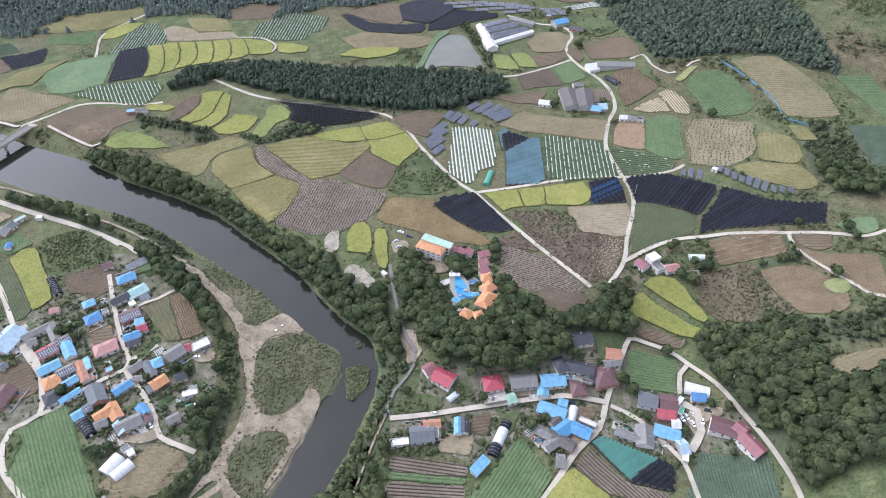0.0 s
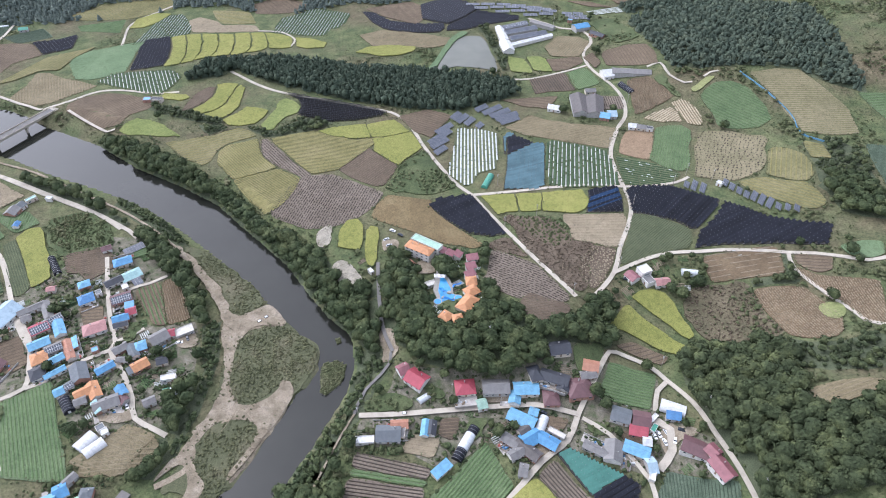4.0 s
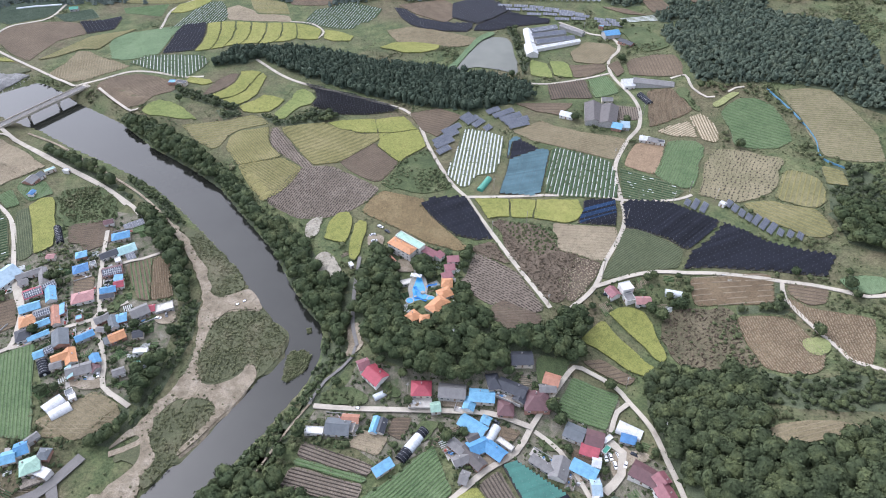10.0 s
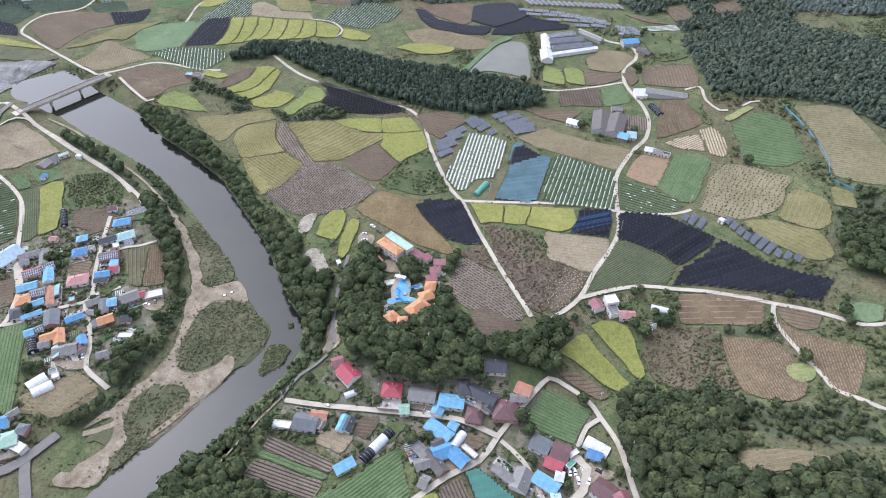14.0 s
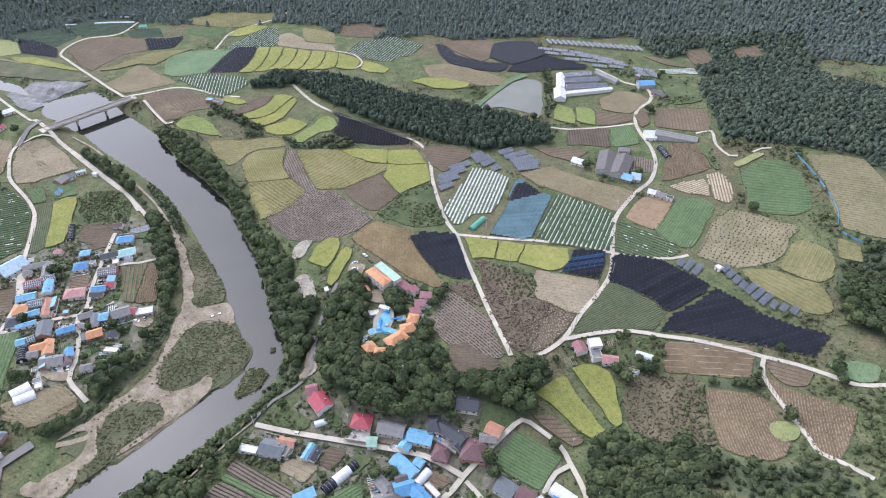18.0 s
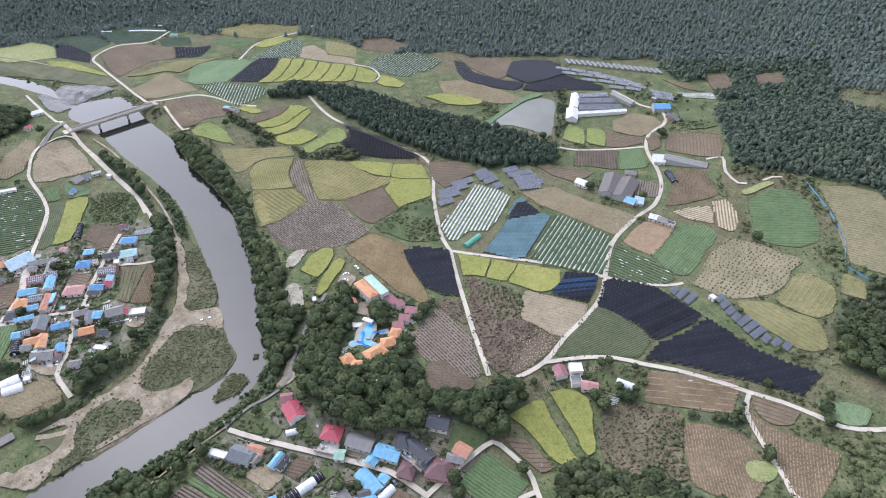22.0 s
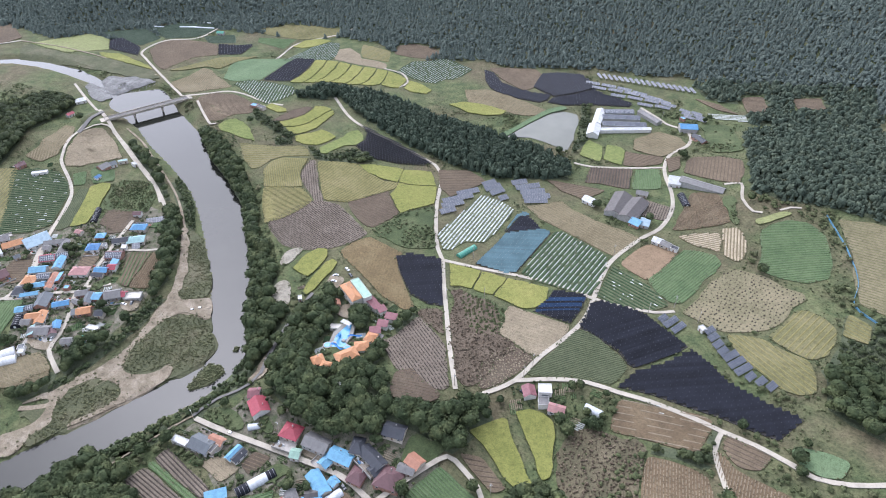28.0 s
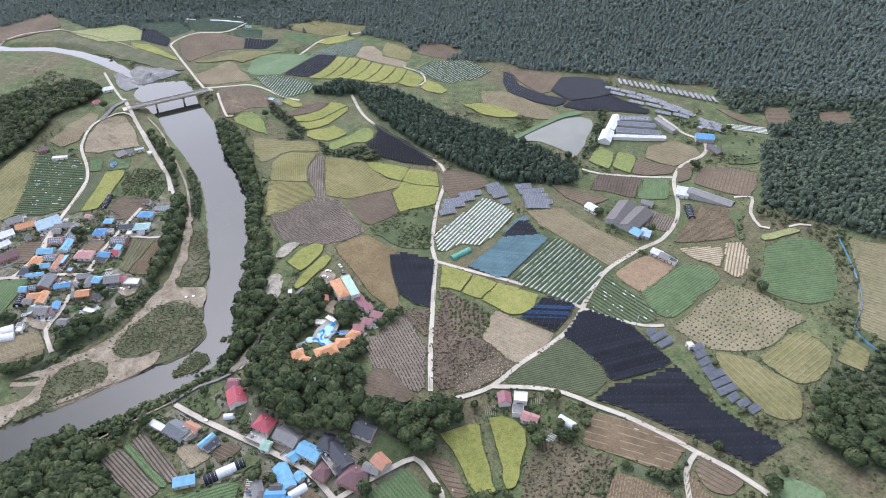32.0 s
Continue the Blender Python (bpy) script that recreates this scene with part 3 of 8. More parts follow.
def field(kind, poly, deg=0, layer=0):
    ground_key, rows_m, gap, wide, high, profile, lift, label, category = CROPS[kind]
    rng = np.random.default_rng(int(abs(poly[0][0]) * 10 + abs(poly[0][1])))
    net = kind.startswith("net")
    loose = category in ("gravel", "reed bed") or kind in ("weeds", "weedbrown", "rank")
    outline = poly if net else wobbled(rounded(poly, 3.0 if loose else 0.7 if category == "rice paddy" else 1.8), 3.4 if loose else 1.2 if gap else 1.6, 3.0 if loose else 5.0)
    if kind != "village":
        FIELDS.append(outline)
    lift += 0.004 * len(FIELDS) if kind != "village" else 0.05 * len(VILLAGES)
    if kind != "village":
        take(outline)
    else:
        VILLAGES.append(outline)
    names = {"ground": "village_ground", "field": "crop_field", "rice paddy": "rice_paddy", "gravel": "gravel_bank", "reed bed": "reed_bed", "shade field": "shade_net_field"}
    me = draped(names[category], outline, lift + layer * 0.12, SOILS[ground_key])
    ob = tagged(new(names[category], me), label, category, kind="" if net or category == "rice paddy" else "structure")
    if net or category == "rice paddy":
        ob["group"] = "ginseng shade fields" if net else "rice paddies"
    ang = radians(deg)
    if category == "reed bed" and layer:
        REEDY.append((outline, lift + layer * 0.12))
    if kind == "orchard":
        GREEN.append(outline)
    if kind in ("rank", "weedbrown"):
        DEAD.append((outline, lift + layer * 0.12))
    if kind in ("weeds", "weedbrown"):
        WEEDY.append((outline, lift + layer * 0.12))
    if not gap:
        if kind in STOOKS:
            stooks(ob, poly, rng, ang, lift + layer * 0.12 - 0.05, *STOOKS[kind])
        return ob
    runs = runs_across(poly, ang, gap, rng)
    if net:
        for k, (p, q) in enumerate(runs):
            v, f = ridge(p, q, wide, high * (1 + 0.06 * rng.standard_normal()), 0.25, "lean", rng, 10)
            m = rows_m
            if kind == "netblue" and 0.35 < k / len(runs) < 0.72 and k % 3 != 1:
                m = M_NETBLUE
            if kind == "netteal" and poly[0][1] < 300:
                m = M_NETGREEN
            part_mesh("shade_row", v, f, m, ob)
        posts = joined([posts_under(p, q, high + 0.42, rng, 3.6) for p, q in runs])
        part_mesh("posts", *posts, M_STEEL, ob, "pale steel posts")["kind"] = "stuff"
        return ob
    if kind in ("mulchdark", "stubplastic"):
        scraps = []
        for p, q in runs:
            for _ in range(int(rng.integers(0, 5 if kind == "mulchdark" else 2))):
                u = rng.uniform(0.02, 0.9)
                e = min(0.98, u + rng.uniform(0.02, 0.08))
                a2, b2 = [(p[0] + (q[0] - p[0]) * w + 0.9, p[1] + (q[1] - p[1]) * w + 0.9) for w in (u, e)]
                scraps.append(ridge(a2, b2, 0.8 if kind == "mulchdark" else 0.45, 0.1, lift + 0.45, "mound", rng, 8))
        if scraps:
            part_mesh("film_scraps", *joined(scraps), M_FILM, ob, "torn white mulch film")["kind"] = "stuff"
    if kind == "mulch":
        film = []
        for (p, q), (p2, q2) in zip(runs, runs[1:]):
            a, b = [((u[0] + w[0]) / 2, (u[1] + w[1]) / 2) for u, w in ((p, p2), (q, q2))]
            ln, s = math.hypot(b[0] - a[0], b[1] - a[1]), rng.uniform(0, 3)
            while s < ln - 2:
                e = min(ln, s + rng.uniform(2.0, 16.0))
                film.append(ridge(*[(a[0] + (b[0] - a[0]) * w / ln, a[1] + (b[1] - a[1]) * w / ln) for w in (s, e)], 0.55, 0.15, lift + 0.1, "mound", rng, 8))
                worn = 0.5 + 0.5 * noise.noise((a[0] * 0.05, a[1] * 0.05 + s * 0.03, 12))
                s = e + rng.uniform(0.3, 1.2 + 5 * worn)
        if film:
            part_mesh("mulch_film", *joined(film), M_FILM, ob, "torn white mulch film")["kind"] = "stuff"
    pieces = []
    for p, q in runs:
        if kind in BROKEN:
            # broken runs: film torn or crop gaps
            ln, s = math.hypot(q[0] - p[0], q[1] - p[1]), 0.0
            while s < ln - 1:
                d = rng.uniform(*BROKEN[kind][:2])
                e = min(ln, s + d)
                u = [(p[0] + (q[0] - p[0]) * w / ln, p[1] + (q[1] - p[1]) * w / ln) for w in (s, e)]
                pieces.append((ridge(*u, wide, high, lift, profile, rng, 8, 0.5)))
                s = e + rng.uniform(*BROKEN[kind][2:])
        else:
            pieces.append(ridge(p, q, wide, high, lift, profile, rng, 8, 0.3))
    if pieces:
        rows = part_mesh("crop_rows", *joined(pieces), rows_m, ob)
        rows["kind"] = "stuff"
    return ob


def part_mesh(name, verts, faces, material, parent, label=""):
    ob = new(name, mesh_of(name, verts, faces, material))
    ob.parent = parent
    if label:
        ob["label"] = label
    return ob


def stooks(parent, poly, rng, ang, lift, name, material, gap, low, high):
    """Small heaps, sheaves or bushes in lines."""
    pieces = []
    for p, q in runs_across(poly, ang, gap, rng):
        ln = math.hypot(q[0] - p[0], q[1] - p[1])
        for s in np.arange(rng.uniform(0.3, 1.5), ln, gap * 0.9):
            x, y = p[0] + (q[0] - p[0]) * s / ln + rng.normal(0, 0.5), p[1] + (q[1] - p[1]) * s / ln + rng.normal(0, 0.5)
            z, r = float(land(x, y)) + lift, rng.uniform(low, high)
            ring = [(x + r * math.cos(i * 1.05) * rng.uniform(0.7, 1.3), y + r * math.sin(i * 1.05) * rng.uniform(0.7, 1.3), z) for i in range(6)]
            pieces.append((ring + [(x, y, z + r * 1.3)], [(i, (i + 1) % 6, 6) for i in range(6)]))
    heaps = part_mesh(name, *joined(pieces), material, parent)
    heaps["kind"] = "stuff"


# ---- roads ----
def smoothed(pts, step=6.0):
    """A rounded line through the points."""
    p = [Vector(v) for v in pts]
    p = [p[0] * 2 - p[1]] + p + [p[-1] * 2 - p[-2]]
    out = []
    for a, b, c, d in zip(p, p[1:], p[2:], p[3:]):
        n = max(1, int((c - b).length / step))
        for k in range(n):
            s = k / n
            out.append(0.5 * ((2 * b) + (c - a) * s + (2 * a - 5 * b + 4 * c - d) * s * s + (3 * b - a - 3 * c + d) * s ** 3))
    return out + [p[-2]]


def road(kind, wide, pts):
    line = smoothed(pts)
    wide *= 1.15 if kind == "concrete" else 1.0
    ROADS.append(kind)
    verts, faces, left, right = [], [], [], []
    for k, p in enumerate(line):
        d = (line[min(k + 1, len(line) - 1)] - line[max(k - 1, 0)]).normalized()
        w = wide * 0.5 * (1 + (0.25 if kind == "dirt" else 0.07) * noise.noise((p.x * 0.06, p.y * 0.06, 0)))
        l, r = (p.x - d.y * w, p.y + d.x * w), (p.x + d.y * w, p.y - d.x * w)
        left.append(l), right.append(r)
        z = float(np.max(land([p.x, l[0], r[0]], [p.y, l[1], r[1]]))) + (0.24 if kind == "dirt" else 0.34) + 0.02 * len(ROADS)
        verts += [(*l, z - 0.5), (*l, z), (*r, z), (*r, z - 0.5)]
        if k:
            b = 4 * k - 4
            faces += [(b, b + 1, b + 5, b + 4), (b + 1, b + 2, b + 6, b + 5), (b + 2, b + 3, b + 7, b + 6)]
    take(left + right[::-1])
    m = {"concrete": M_CONCRETE, "asphalt": M_ASPHALT, "dirt": M_DIRT}[kind]
    name = {"concrete": "farm_road", "asphalt": "lane", "dirt": "dirt_track"}[kind]
    label = {"concrete": "narrow pale concrete farm road between fields", "asphalt": "grey asphalt lane along the river bank", "dirt": "pale gravel track on the sandbar"}[kind]
    tagged(new(name, mesh_of(name, verts, faces, m)), label, "road", kind="structure")




# ---- trees ----
def geodesic(level):
    """Unit directions and triangles of an evenly divided ball."""
    g = (1 + 5 ** 0.5) / 2
    v = [np.array(p) / math.hypot(1, g) for p in ((-1, g, 0), (1, g, 0), (-1, -g, 0), (1, -g, 0), (0, -1, g), (0, 1, g), (0, -1, -g), (0, 1, -g), (g, 0, -1), (g, 0, 1), (-g, 0, -1), (-g, 0, 1))]
    f = [(0, 11, 5), (0, 5, 1), (0, 1, 7), (0, 7, 10), (0, 10, 11), (1, 5, 9), (5, 11, 4), (11, 10, 2), (10, 7, 6), (7, 1, 8), (3, 9, 4), (3, 4, 2), (3, 2, 6), (3, 6, 8), (3, 8, 9), (4, 9, 5), (2, 4, 11), (6, 2, 10), (8, 6, 7), (9, 8, 1)]
    for _ in range(level):
        mids, out = {}, []

        def middle(a, b):
            key = (min(a, b), max(a, b))
            if key not in mids:
                p = v[a] + v[b]
                v.append(p / np.linalg.norm(p))
                mids[key] = len(v) - 1
            return mids[key]

        for a, b, c in f:
            ab, bc, ca = middle(a, b), middle(b, c), middle(c, a)
            out += [(a, ab, ca), (b, bc, ab), (c, ca, bc), (ab, bc, ca)]
        f = out
    return np.array(v), np.array(f)


BALLS = [geodesic(0), geodesic(1), geodesic(2)]


def tree_shape(kind, rng, rich):
    """Vertices and triangles of a crown about 1 wide and 1 high, base at 0. rich: how many leaf clumps."""
    verts, faces = [], []
    if kind in ("pine", "spruce"):
        turns, tiers = (8, 5) if kind == "pine" else (7, 3)
        for tier in range(tiers):
            z0 = 0.1 + tier * 0.825 / tiers
            z1, r = z0 + (0.3 if kind == "pine" else 0.42), 0.48 * (1 - tier * 0.85 / tiers) * rng.uniform(0.85, 1.15)
            k = len(verts)
            for i in range(turns):
                a = 2 * math.pi * (i + 0.5 * (tier % 2) + rng.uniform(-0.25, 0.25)) / turns
                q = r * (1 if i % 2 else 0.68) * rng.uniform(0.75, 1.25)
                verts.append((q * math.cos(a), q * math.sin(a), z0 + rng.uniform(-0.06, 0.06)))
            verts.append((rng.normal(0, 0.02), rng.normal(0, 0.02), min(1, z1)))
            faces += [(k + i, k + (i + 1) % turns, k + turns) for i in range(turns)]
    else:
        # one body swollen into many boughs, under a skin of leaf clumps
        level, boughs, rough = {"bush": (0, 2, 0.25), "far": (0, 4, 0.2), "round": (1, 9, 0.12), "broad": (1, 13, 0.13)}[kind]
        d, f = BALLS[level]
        heads = []
        for _ in range(boughs):
            a, u = rng.uniform(0, 2 * math.pi), rng.uniform(-0.25, 1.0)
            q = math.sqrt(max(0, 1 - u * u))
            heads.append(((q * math.cos(a), q * math.sin(a), u), rng.uniform(0.18, 0.42)))

        def reach(e):
            r = np.full(len(e), 0.72)
            for head, more in heads:
                r = np.maximum(r, 0.72 + more * np.clip((e @ np.array(head) - 0.72) / 0.2, 0, 1))
            return r

        r = reach(d) * (1 + rng.uniform(-rough, rough, len(d)))
        p = np.stack([0.47 * r * d[:, 0], 0.47 * r * d[:, 1], 0.56 + 0.40 * r * d[:, 2]], 1)
        keep = d[f].mean(1)[:, 2] > (-0.15 if kind == "far" else -0.3)
        verts, faces = [tuple(q) for q in p], [tuple(q) for q in f[keep]]
    for _ in range(rich):
        # a leaf clump standing off the crown
        a, u = rng.uniform(0, 2 * math.pi), rng.uniform(0.0, 1.0)
        if kind in ("pine", "spruce"):
            r, z = 0.5 * (1 - u) * rng.uniform(0.7, 1.1), 0.12 + 0.85 * u
            c, n, s = np.array((r * math.cos(a), r * math.sin(a), z)), np.array((math.cos(a), math.sin(a), 0.6)), rng.uniform(0.035, 0.08)
        else:
            u = u * 1.15 - 0.15
            q = math.sqrt(max(0, 1 - u * u))
            n = np.array((q * math.cos(a), q * math.sin(a), u))
            k = float(reach(n[None])[0]) * rng.uniform(0.97, 1.16)
            c, s = np.array((0.47 * k * n[0], 0.47 * k * n[1], 0.56 + 0.40 * k * n[2])), rng.uniform(0.05, 0.1) if kind != "far" else rng.uniform(0.09, 0.16)
        n = n + rng.normal(0, 0.45, 3)
        e1 = np.cross(n, rng.normal(0, 1, 3))
        e1 = e1 / np.linalg.norm(e1)
        e2 = np.cross(n, e1)
        e2 = e2 / np.linalg.norm(e2)
        k = len(verts)
        verts += [tuple(c - e1 * s), tuple(c + e2 * s), tuple(c + e1 * s), tuple(c - e2 * s * 0.8)]
        faces += [(k, k + 1, k + 2), (k, k + 2, k + 3)]
    return np.array(verts), np.array(faces)


def tree_set(kind, seed, count, rich):
    rng = np.random.default_rng(seed)
    return [tree_shape(kind, rng, rich) for _ in range(count)]


SHAPES = {"broad": tree_set("broad", 1, 8, 95), "round": tree_set("round", 7, 6, 75), "pine": tree_set("pine", 2, 8, 14), "spruce": tree_set("spruce", 9, 9, 7), "far": tree_set("far", 3, 9, 14), "scrub": tree_set("bush", 5, 6, 5)}


def planted(name, xs, ys, highs, wides, picks, material, label, category, trunks=True, level=None, up=0.0):
    """Many trees in one mesh."""
    rng = np.random.default_rng(len(xs))
    all_v, all_f, base = [], [], 0
    zs = land(xs, ys) + up if level is None else np.full(len(xs), level)
    for x, y, z, h, w, (v, f) in zip(xs, ys, zs, highs, wides, picks):
        a = rng.uniform(0, 6.28)
        c, s = math.cos(a), math.sin(a)
        p = np.stack([x + w * (v[:, 0] * c - v[:, 1] * s), y + w * (v[:, 0] * s + v[:, 1] * c), z + h * v[:, 2]], 1)
        all_v.append(p), all_f.append(f + base)
        base += len(v)
        if trunks:
            r = 0.012 * h + 0.06
            t = np.array([(x + r, y, z - 0.4), (x - r * 0.5, y + r, z - 0.4), (x - r * 0.5, y - r, z - 0.4), (x, y, z + h * 0.6)])
            all_v.append(t), all_f.append(np.array([(0, 1, 3), (1, 2, 3), (2, 0, 3)]) + base)
            base += 4
    me = bpy.data.meshes.new(name)
    v, f = np.concatenate(all_v), np.concatenate(all_f)
    me.vertices.add(len(v)), me.loops.add(f.size), me.polygons.add(len(f))
    me.vertices.foreach_set("co", v.ravel())
    me.loops.foreach_set("vertex_index", f.ravel())
    me.polygons.foreach_set("loop_start", np.arange(0, f.size, 3))
    me.materials.append(material)
    me.update(calc_edges=True)
    return tagged(new(name, me), label, category, kind="stuff")


def scatter(poly, gap, rng):
    px, py = [p[0] for p in poly], [p[1] for p in poly]
    xs, ys = np.meshgrid(np.arange(min(px), max(px), gap), np.arange(min(py), max(py), gap))
    xs, ys = xs.ravel() + rng.normal(0, gap * 0.4, xs.size), ys.ravel() + rng.normal(0, gap * 0.4, ys.size)
    ok = inside(poly, xs, ys)
    return xs[ok], ys[ok]


M_FLOOR = earth("leaf_litter", (0.07, 0.09, 0.045), (0.09, 0.11, 0.055), (0.115, 0.13, 0.065), 0.1, 0.8)


def wood(kind, poly, gap, label):
    rng = np.random.default_rng(int(abs(poly[0][0] * 7)) + 11)
    xs, ys = scatter(poly, gap * {"thicket": 0.8, "pine": 0.62, "hill": 0.6}.get(kind, 0.72), rng)
    ok = clear(xs, ys, 2.4) & (river_side(xs, ys)[0] > 1.5)
    xs, ys = xs[ok], ys[ok]
    n = len(xs)
    swell = np.array([noise.noise((x * 0.05, y * 0.05, 5.5)) for x, y in zip(xs, ys)])
    if kind == "pine":
        highs, wides = rng.uniform(8.0, 10.5, n) + swell, rng.uniform(5.2, 8.0, n)
        pool = SHAPES["pine"] + SHAPES["far"][:5] + SHAPES["round"][:2]
    elif kind == "hill":
        grown = rng.beta(1.6, 2.4, n)
        highs, wides = 5.2 + 4.2 * grown + 1.6 * swell, 4.8 + 4.2 * grown
        pool = SHAPES["far"] + SHAPES["spruce"]
    elif kind == "copse":
        grown = rng.beta(1.3, 2.6, n)
        highs, wides = 1.8 + 4.5 * grown + 0.6 * swell, 2.2 + 5.0 * grown
        pool = SHAPES["round"] + SHAPES["far"]
        kind = "mixed"
    elif kind == "thicket":
        highs, wides = rng.uniform(1.6, 3.8, n) + swell, rng.uniform(2.2, 4.6, n)
        pool = SHAPES["far"]
        kind = "broad"
    else:
        grown = rng.beta(1.6, 2.4, n)
        highs, wides = 5.5 + 5.5 * grown + 1.6 * swell, 4.6 + 7.4 * grown
        pool = SHAPES["broad"] + SHAPES["round"]
    picks = [pool[i] for i in rng.integers(0, len(pool), n)]
    floor = draped("woodland_floor", wobbled(poly, 2.0), 0.08, M_FLOOR)
    tagged(new("woodland_floor", floor), "shaded leaf litter and undergrowth", "ground", kind="structure")
    planted("woodland", xs, ys, highs, wides, picks, M_LEAF[kind], label, "trees")
    take(poly)


def mountain():
    rng = np.random.default_rng(77)
    gap = 3.9
    xs, ys = np.meshgrid(np.arange(-980, 520, gap), np.arange(440, 1120, gap))
    xs, ys = xs.ravel() + rng.uniform(-2.2, 2.2, xs.size), ys.ravel() + rng.uniform(-2.2, 2.2, ys.size)
    up = upland(xs, ys)
    edge = 2.2 + np.array([2.5 * noise.noise((x * 0.02, y * 0.02, 7)) for x, y in zip(xs, ys)])
    top = np.interp(xs, [-980, -900, -580, -285, 0, 215, 400, 520], [540, 570, 750, 885, 985, 1040, 1000, 900])
    grass = (xs > -735) & (xs < -540) & (ys < 526)
    ok = (up > edge) & free(xs, ys) & ~grass & (ys < top) & (ys > 0.30 * xs + 500)
    xs, ys = xs[ok], ys[ok]
    n = len(xs)
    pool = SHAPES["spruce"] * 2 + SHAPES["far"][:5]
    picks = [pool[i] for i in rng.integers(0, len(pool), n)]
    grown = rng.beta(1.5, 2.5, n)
    planted("mountain_forest", xs, ys, 5.0 + 3.4 * grown, 5.4 + 3.2 * grown, picks, M_LEAF["far"], "forest covering the mountain, its dark green paled and blued for haze", "forest", trunks=False)


# ---- buildings ----
PAINT = {
    "blue": (0.08, 0.32, 0.60), "ltblue": (0.16, 0.45, 0.68), "deepblue": (0.06, 0.24, 0.52), "skyblue": (0.42, 0.58, 0.68), "teal": (0.33, 0.56, 0.55), "mint": (0.36, 0.58, 0.44),
    "green": (0.05, 0.36, 0.24), "red": (0.46, 0.055, 0.085), "pink": (0.52, 0.24, 0.22), "maroon": (0.17, 0.078, 0.082), "rose": (0.32, 0.11, 0.125), "orange": (0.66, 0.28, 0.09),
    "terracotta": (0.52, 0.22, 0.12), "grey": (0.235, 0.225, 0.215), "slate": (0.15, 0.17, 0.185), "dark": (0.055, 0.06, 0.075), "brown": (0.125, 0.108, 0.10), "white": (0.74, 0.75, 0.75), "cream": (0.66, 0.62, 0.54),
}
WORDS = {"ltblue": "light-blue", "deepblue": "deep-blue", "skyblue": "pale blue", "mint": "mint-green", "maroon": "maroon", "rose": "faded red", "grey": "grey", "slate": "slate-grey", "dark": "black", "cream": "cream"}
M_ROOF = {k: hard("roof_" + k, scaled(greyed(c, 0.15), 0.78), 0.6, wear=0.28, scale=0.35, ribs=1.6) for k, c in PAINT.items()}
M_WALL = [hard("white_plaster", (0.66, 0.64, 0.60), 0.85, wear=0.25), hard("cream_plaster", (0.56, 0.50, 0.42), 0.85, wear=0.25), hard("red_brick_wall", (0.34, 0.19, 0.14), 0.9, wear=0.3), hard("grey_block_wall", (0.38, 0.37, 0.35), 0.9, wear=0.25)]
M_FRAME = hard("white_window_frame", (0.7, 0.7, 0.7), 0.5, wear=0.1)
M_TIMBER = hard("brown_door", (0.19, 0.12, 0.08), 0.7)
M_PANE, _t, _b = node_tree("window_glass")
_b.inputs["Base Color"].default_value, _b.inputs["Roughness"].default_value = (0.03, 0.04, 0.05, 1), 0.06
M_CLEAR = hard("milky_greenhouse_film", (0.55, 0.58, 0.60), 0.3, wear=0.2, scale=0.4)


def panel_material():
    """Dark blue cells with pale lines between them."""
    m, t, bsdf = node_tree("solar_cells")
    bsdf.inputs["Base Color"].default_value, bsdf.inputs["Roughness"].default_value = (0.08, 0.09, 0.12, 1), 0.35
    info = t.nodes.new("ShaderNodeObjectInfo")
    t.links.new(ramp(t, info.outputs["Random"], [(0, (0.07, 0.078, 0.098)), (1, (0.11, 0.12, 0.14))]), bsdf.inputs["Base Color"])
    return m


M_CELL = panel_material()


def box(bm, x0, x1, y0, y1, z0, z1):
    v = [bm.verts.new(p) for p in ((x0, y0, z0), (x1, y0, z0), (x1, y1, z0), (x0, y1, z0), (x0, y0, z1), (x1, y0, z1), (x1, y1, z1), (x0, y1, z1))]
    for f in ((3, 2, 1, 0), (4, 5, 6, 7), (0, 1, 5, 4), (1, 2, 6, 5), (2, 3, 7, 6), (3, 0, 4, 7)):
        bm.faces.new([v[i] for i in f])


def part(name, bm, material, parent, label=""):
    me = bpy.data.meshes.new(name)
    bm.to_mesh(me)
    bm.free()
    me.materials.append(material)
    ob = new(name, me)
    ob.parent = parent
    if label:
        ob["label"] = label
    return ob


def box_part(name, dims, material, parent, label=""):
    bm = bmesh.new()
    box(bm, *dims)
    return part(name, bm, material, parent, label)


def prism(bm, profile, x0, x1):
    """A body of one cross-section (y, z) from x0 to x1."""
    a, b = [bm.verts.new((x0, y, z)) for y, z in profile], [bm.verts.new((x1, y, z)) for y, z in profile]
    n = len(profile)
    for i in range(n):
        bm.faces.new((a[i], a[(i + 1) % n], b[(i + 1) % n], b[i]))
    bm.faces.new(a[::-1]), bm.faces.new(b)


def base_of(name, x, y, deg, half_l, half_w, label, category, group=""):
    c, s = math.cos(radians(deg)), math.sin(radians(deg))
    spots = [(x + c * u - s * v, y + s * u + c * v) for u in (-half_l, 0, half_l) for v in (-half_w, half_w)]
    lie = [float(land(px, py)) for px, py in spots]
    z = 0.6 * min(lie) + 0.4 * max(lie)
    root = new(name)
    root.empty_display_size = 0.5
    root.matrix_basis = pose(x, y, z, 0, 0, deg)
    corner = [(x + c * u - s * v, y + s * u + c * v) for u, v in ((-half_l, -half_w), (half_l, -half_w), (half_l, half_w), (-half_l, half_w))]
    take(corner)
    HOUSES.append((x, y, half_l, half_w, deg))
    return tagged(root, label, category, group)


HOUSES = []


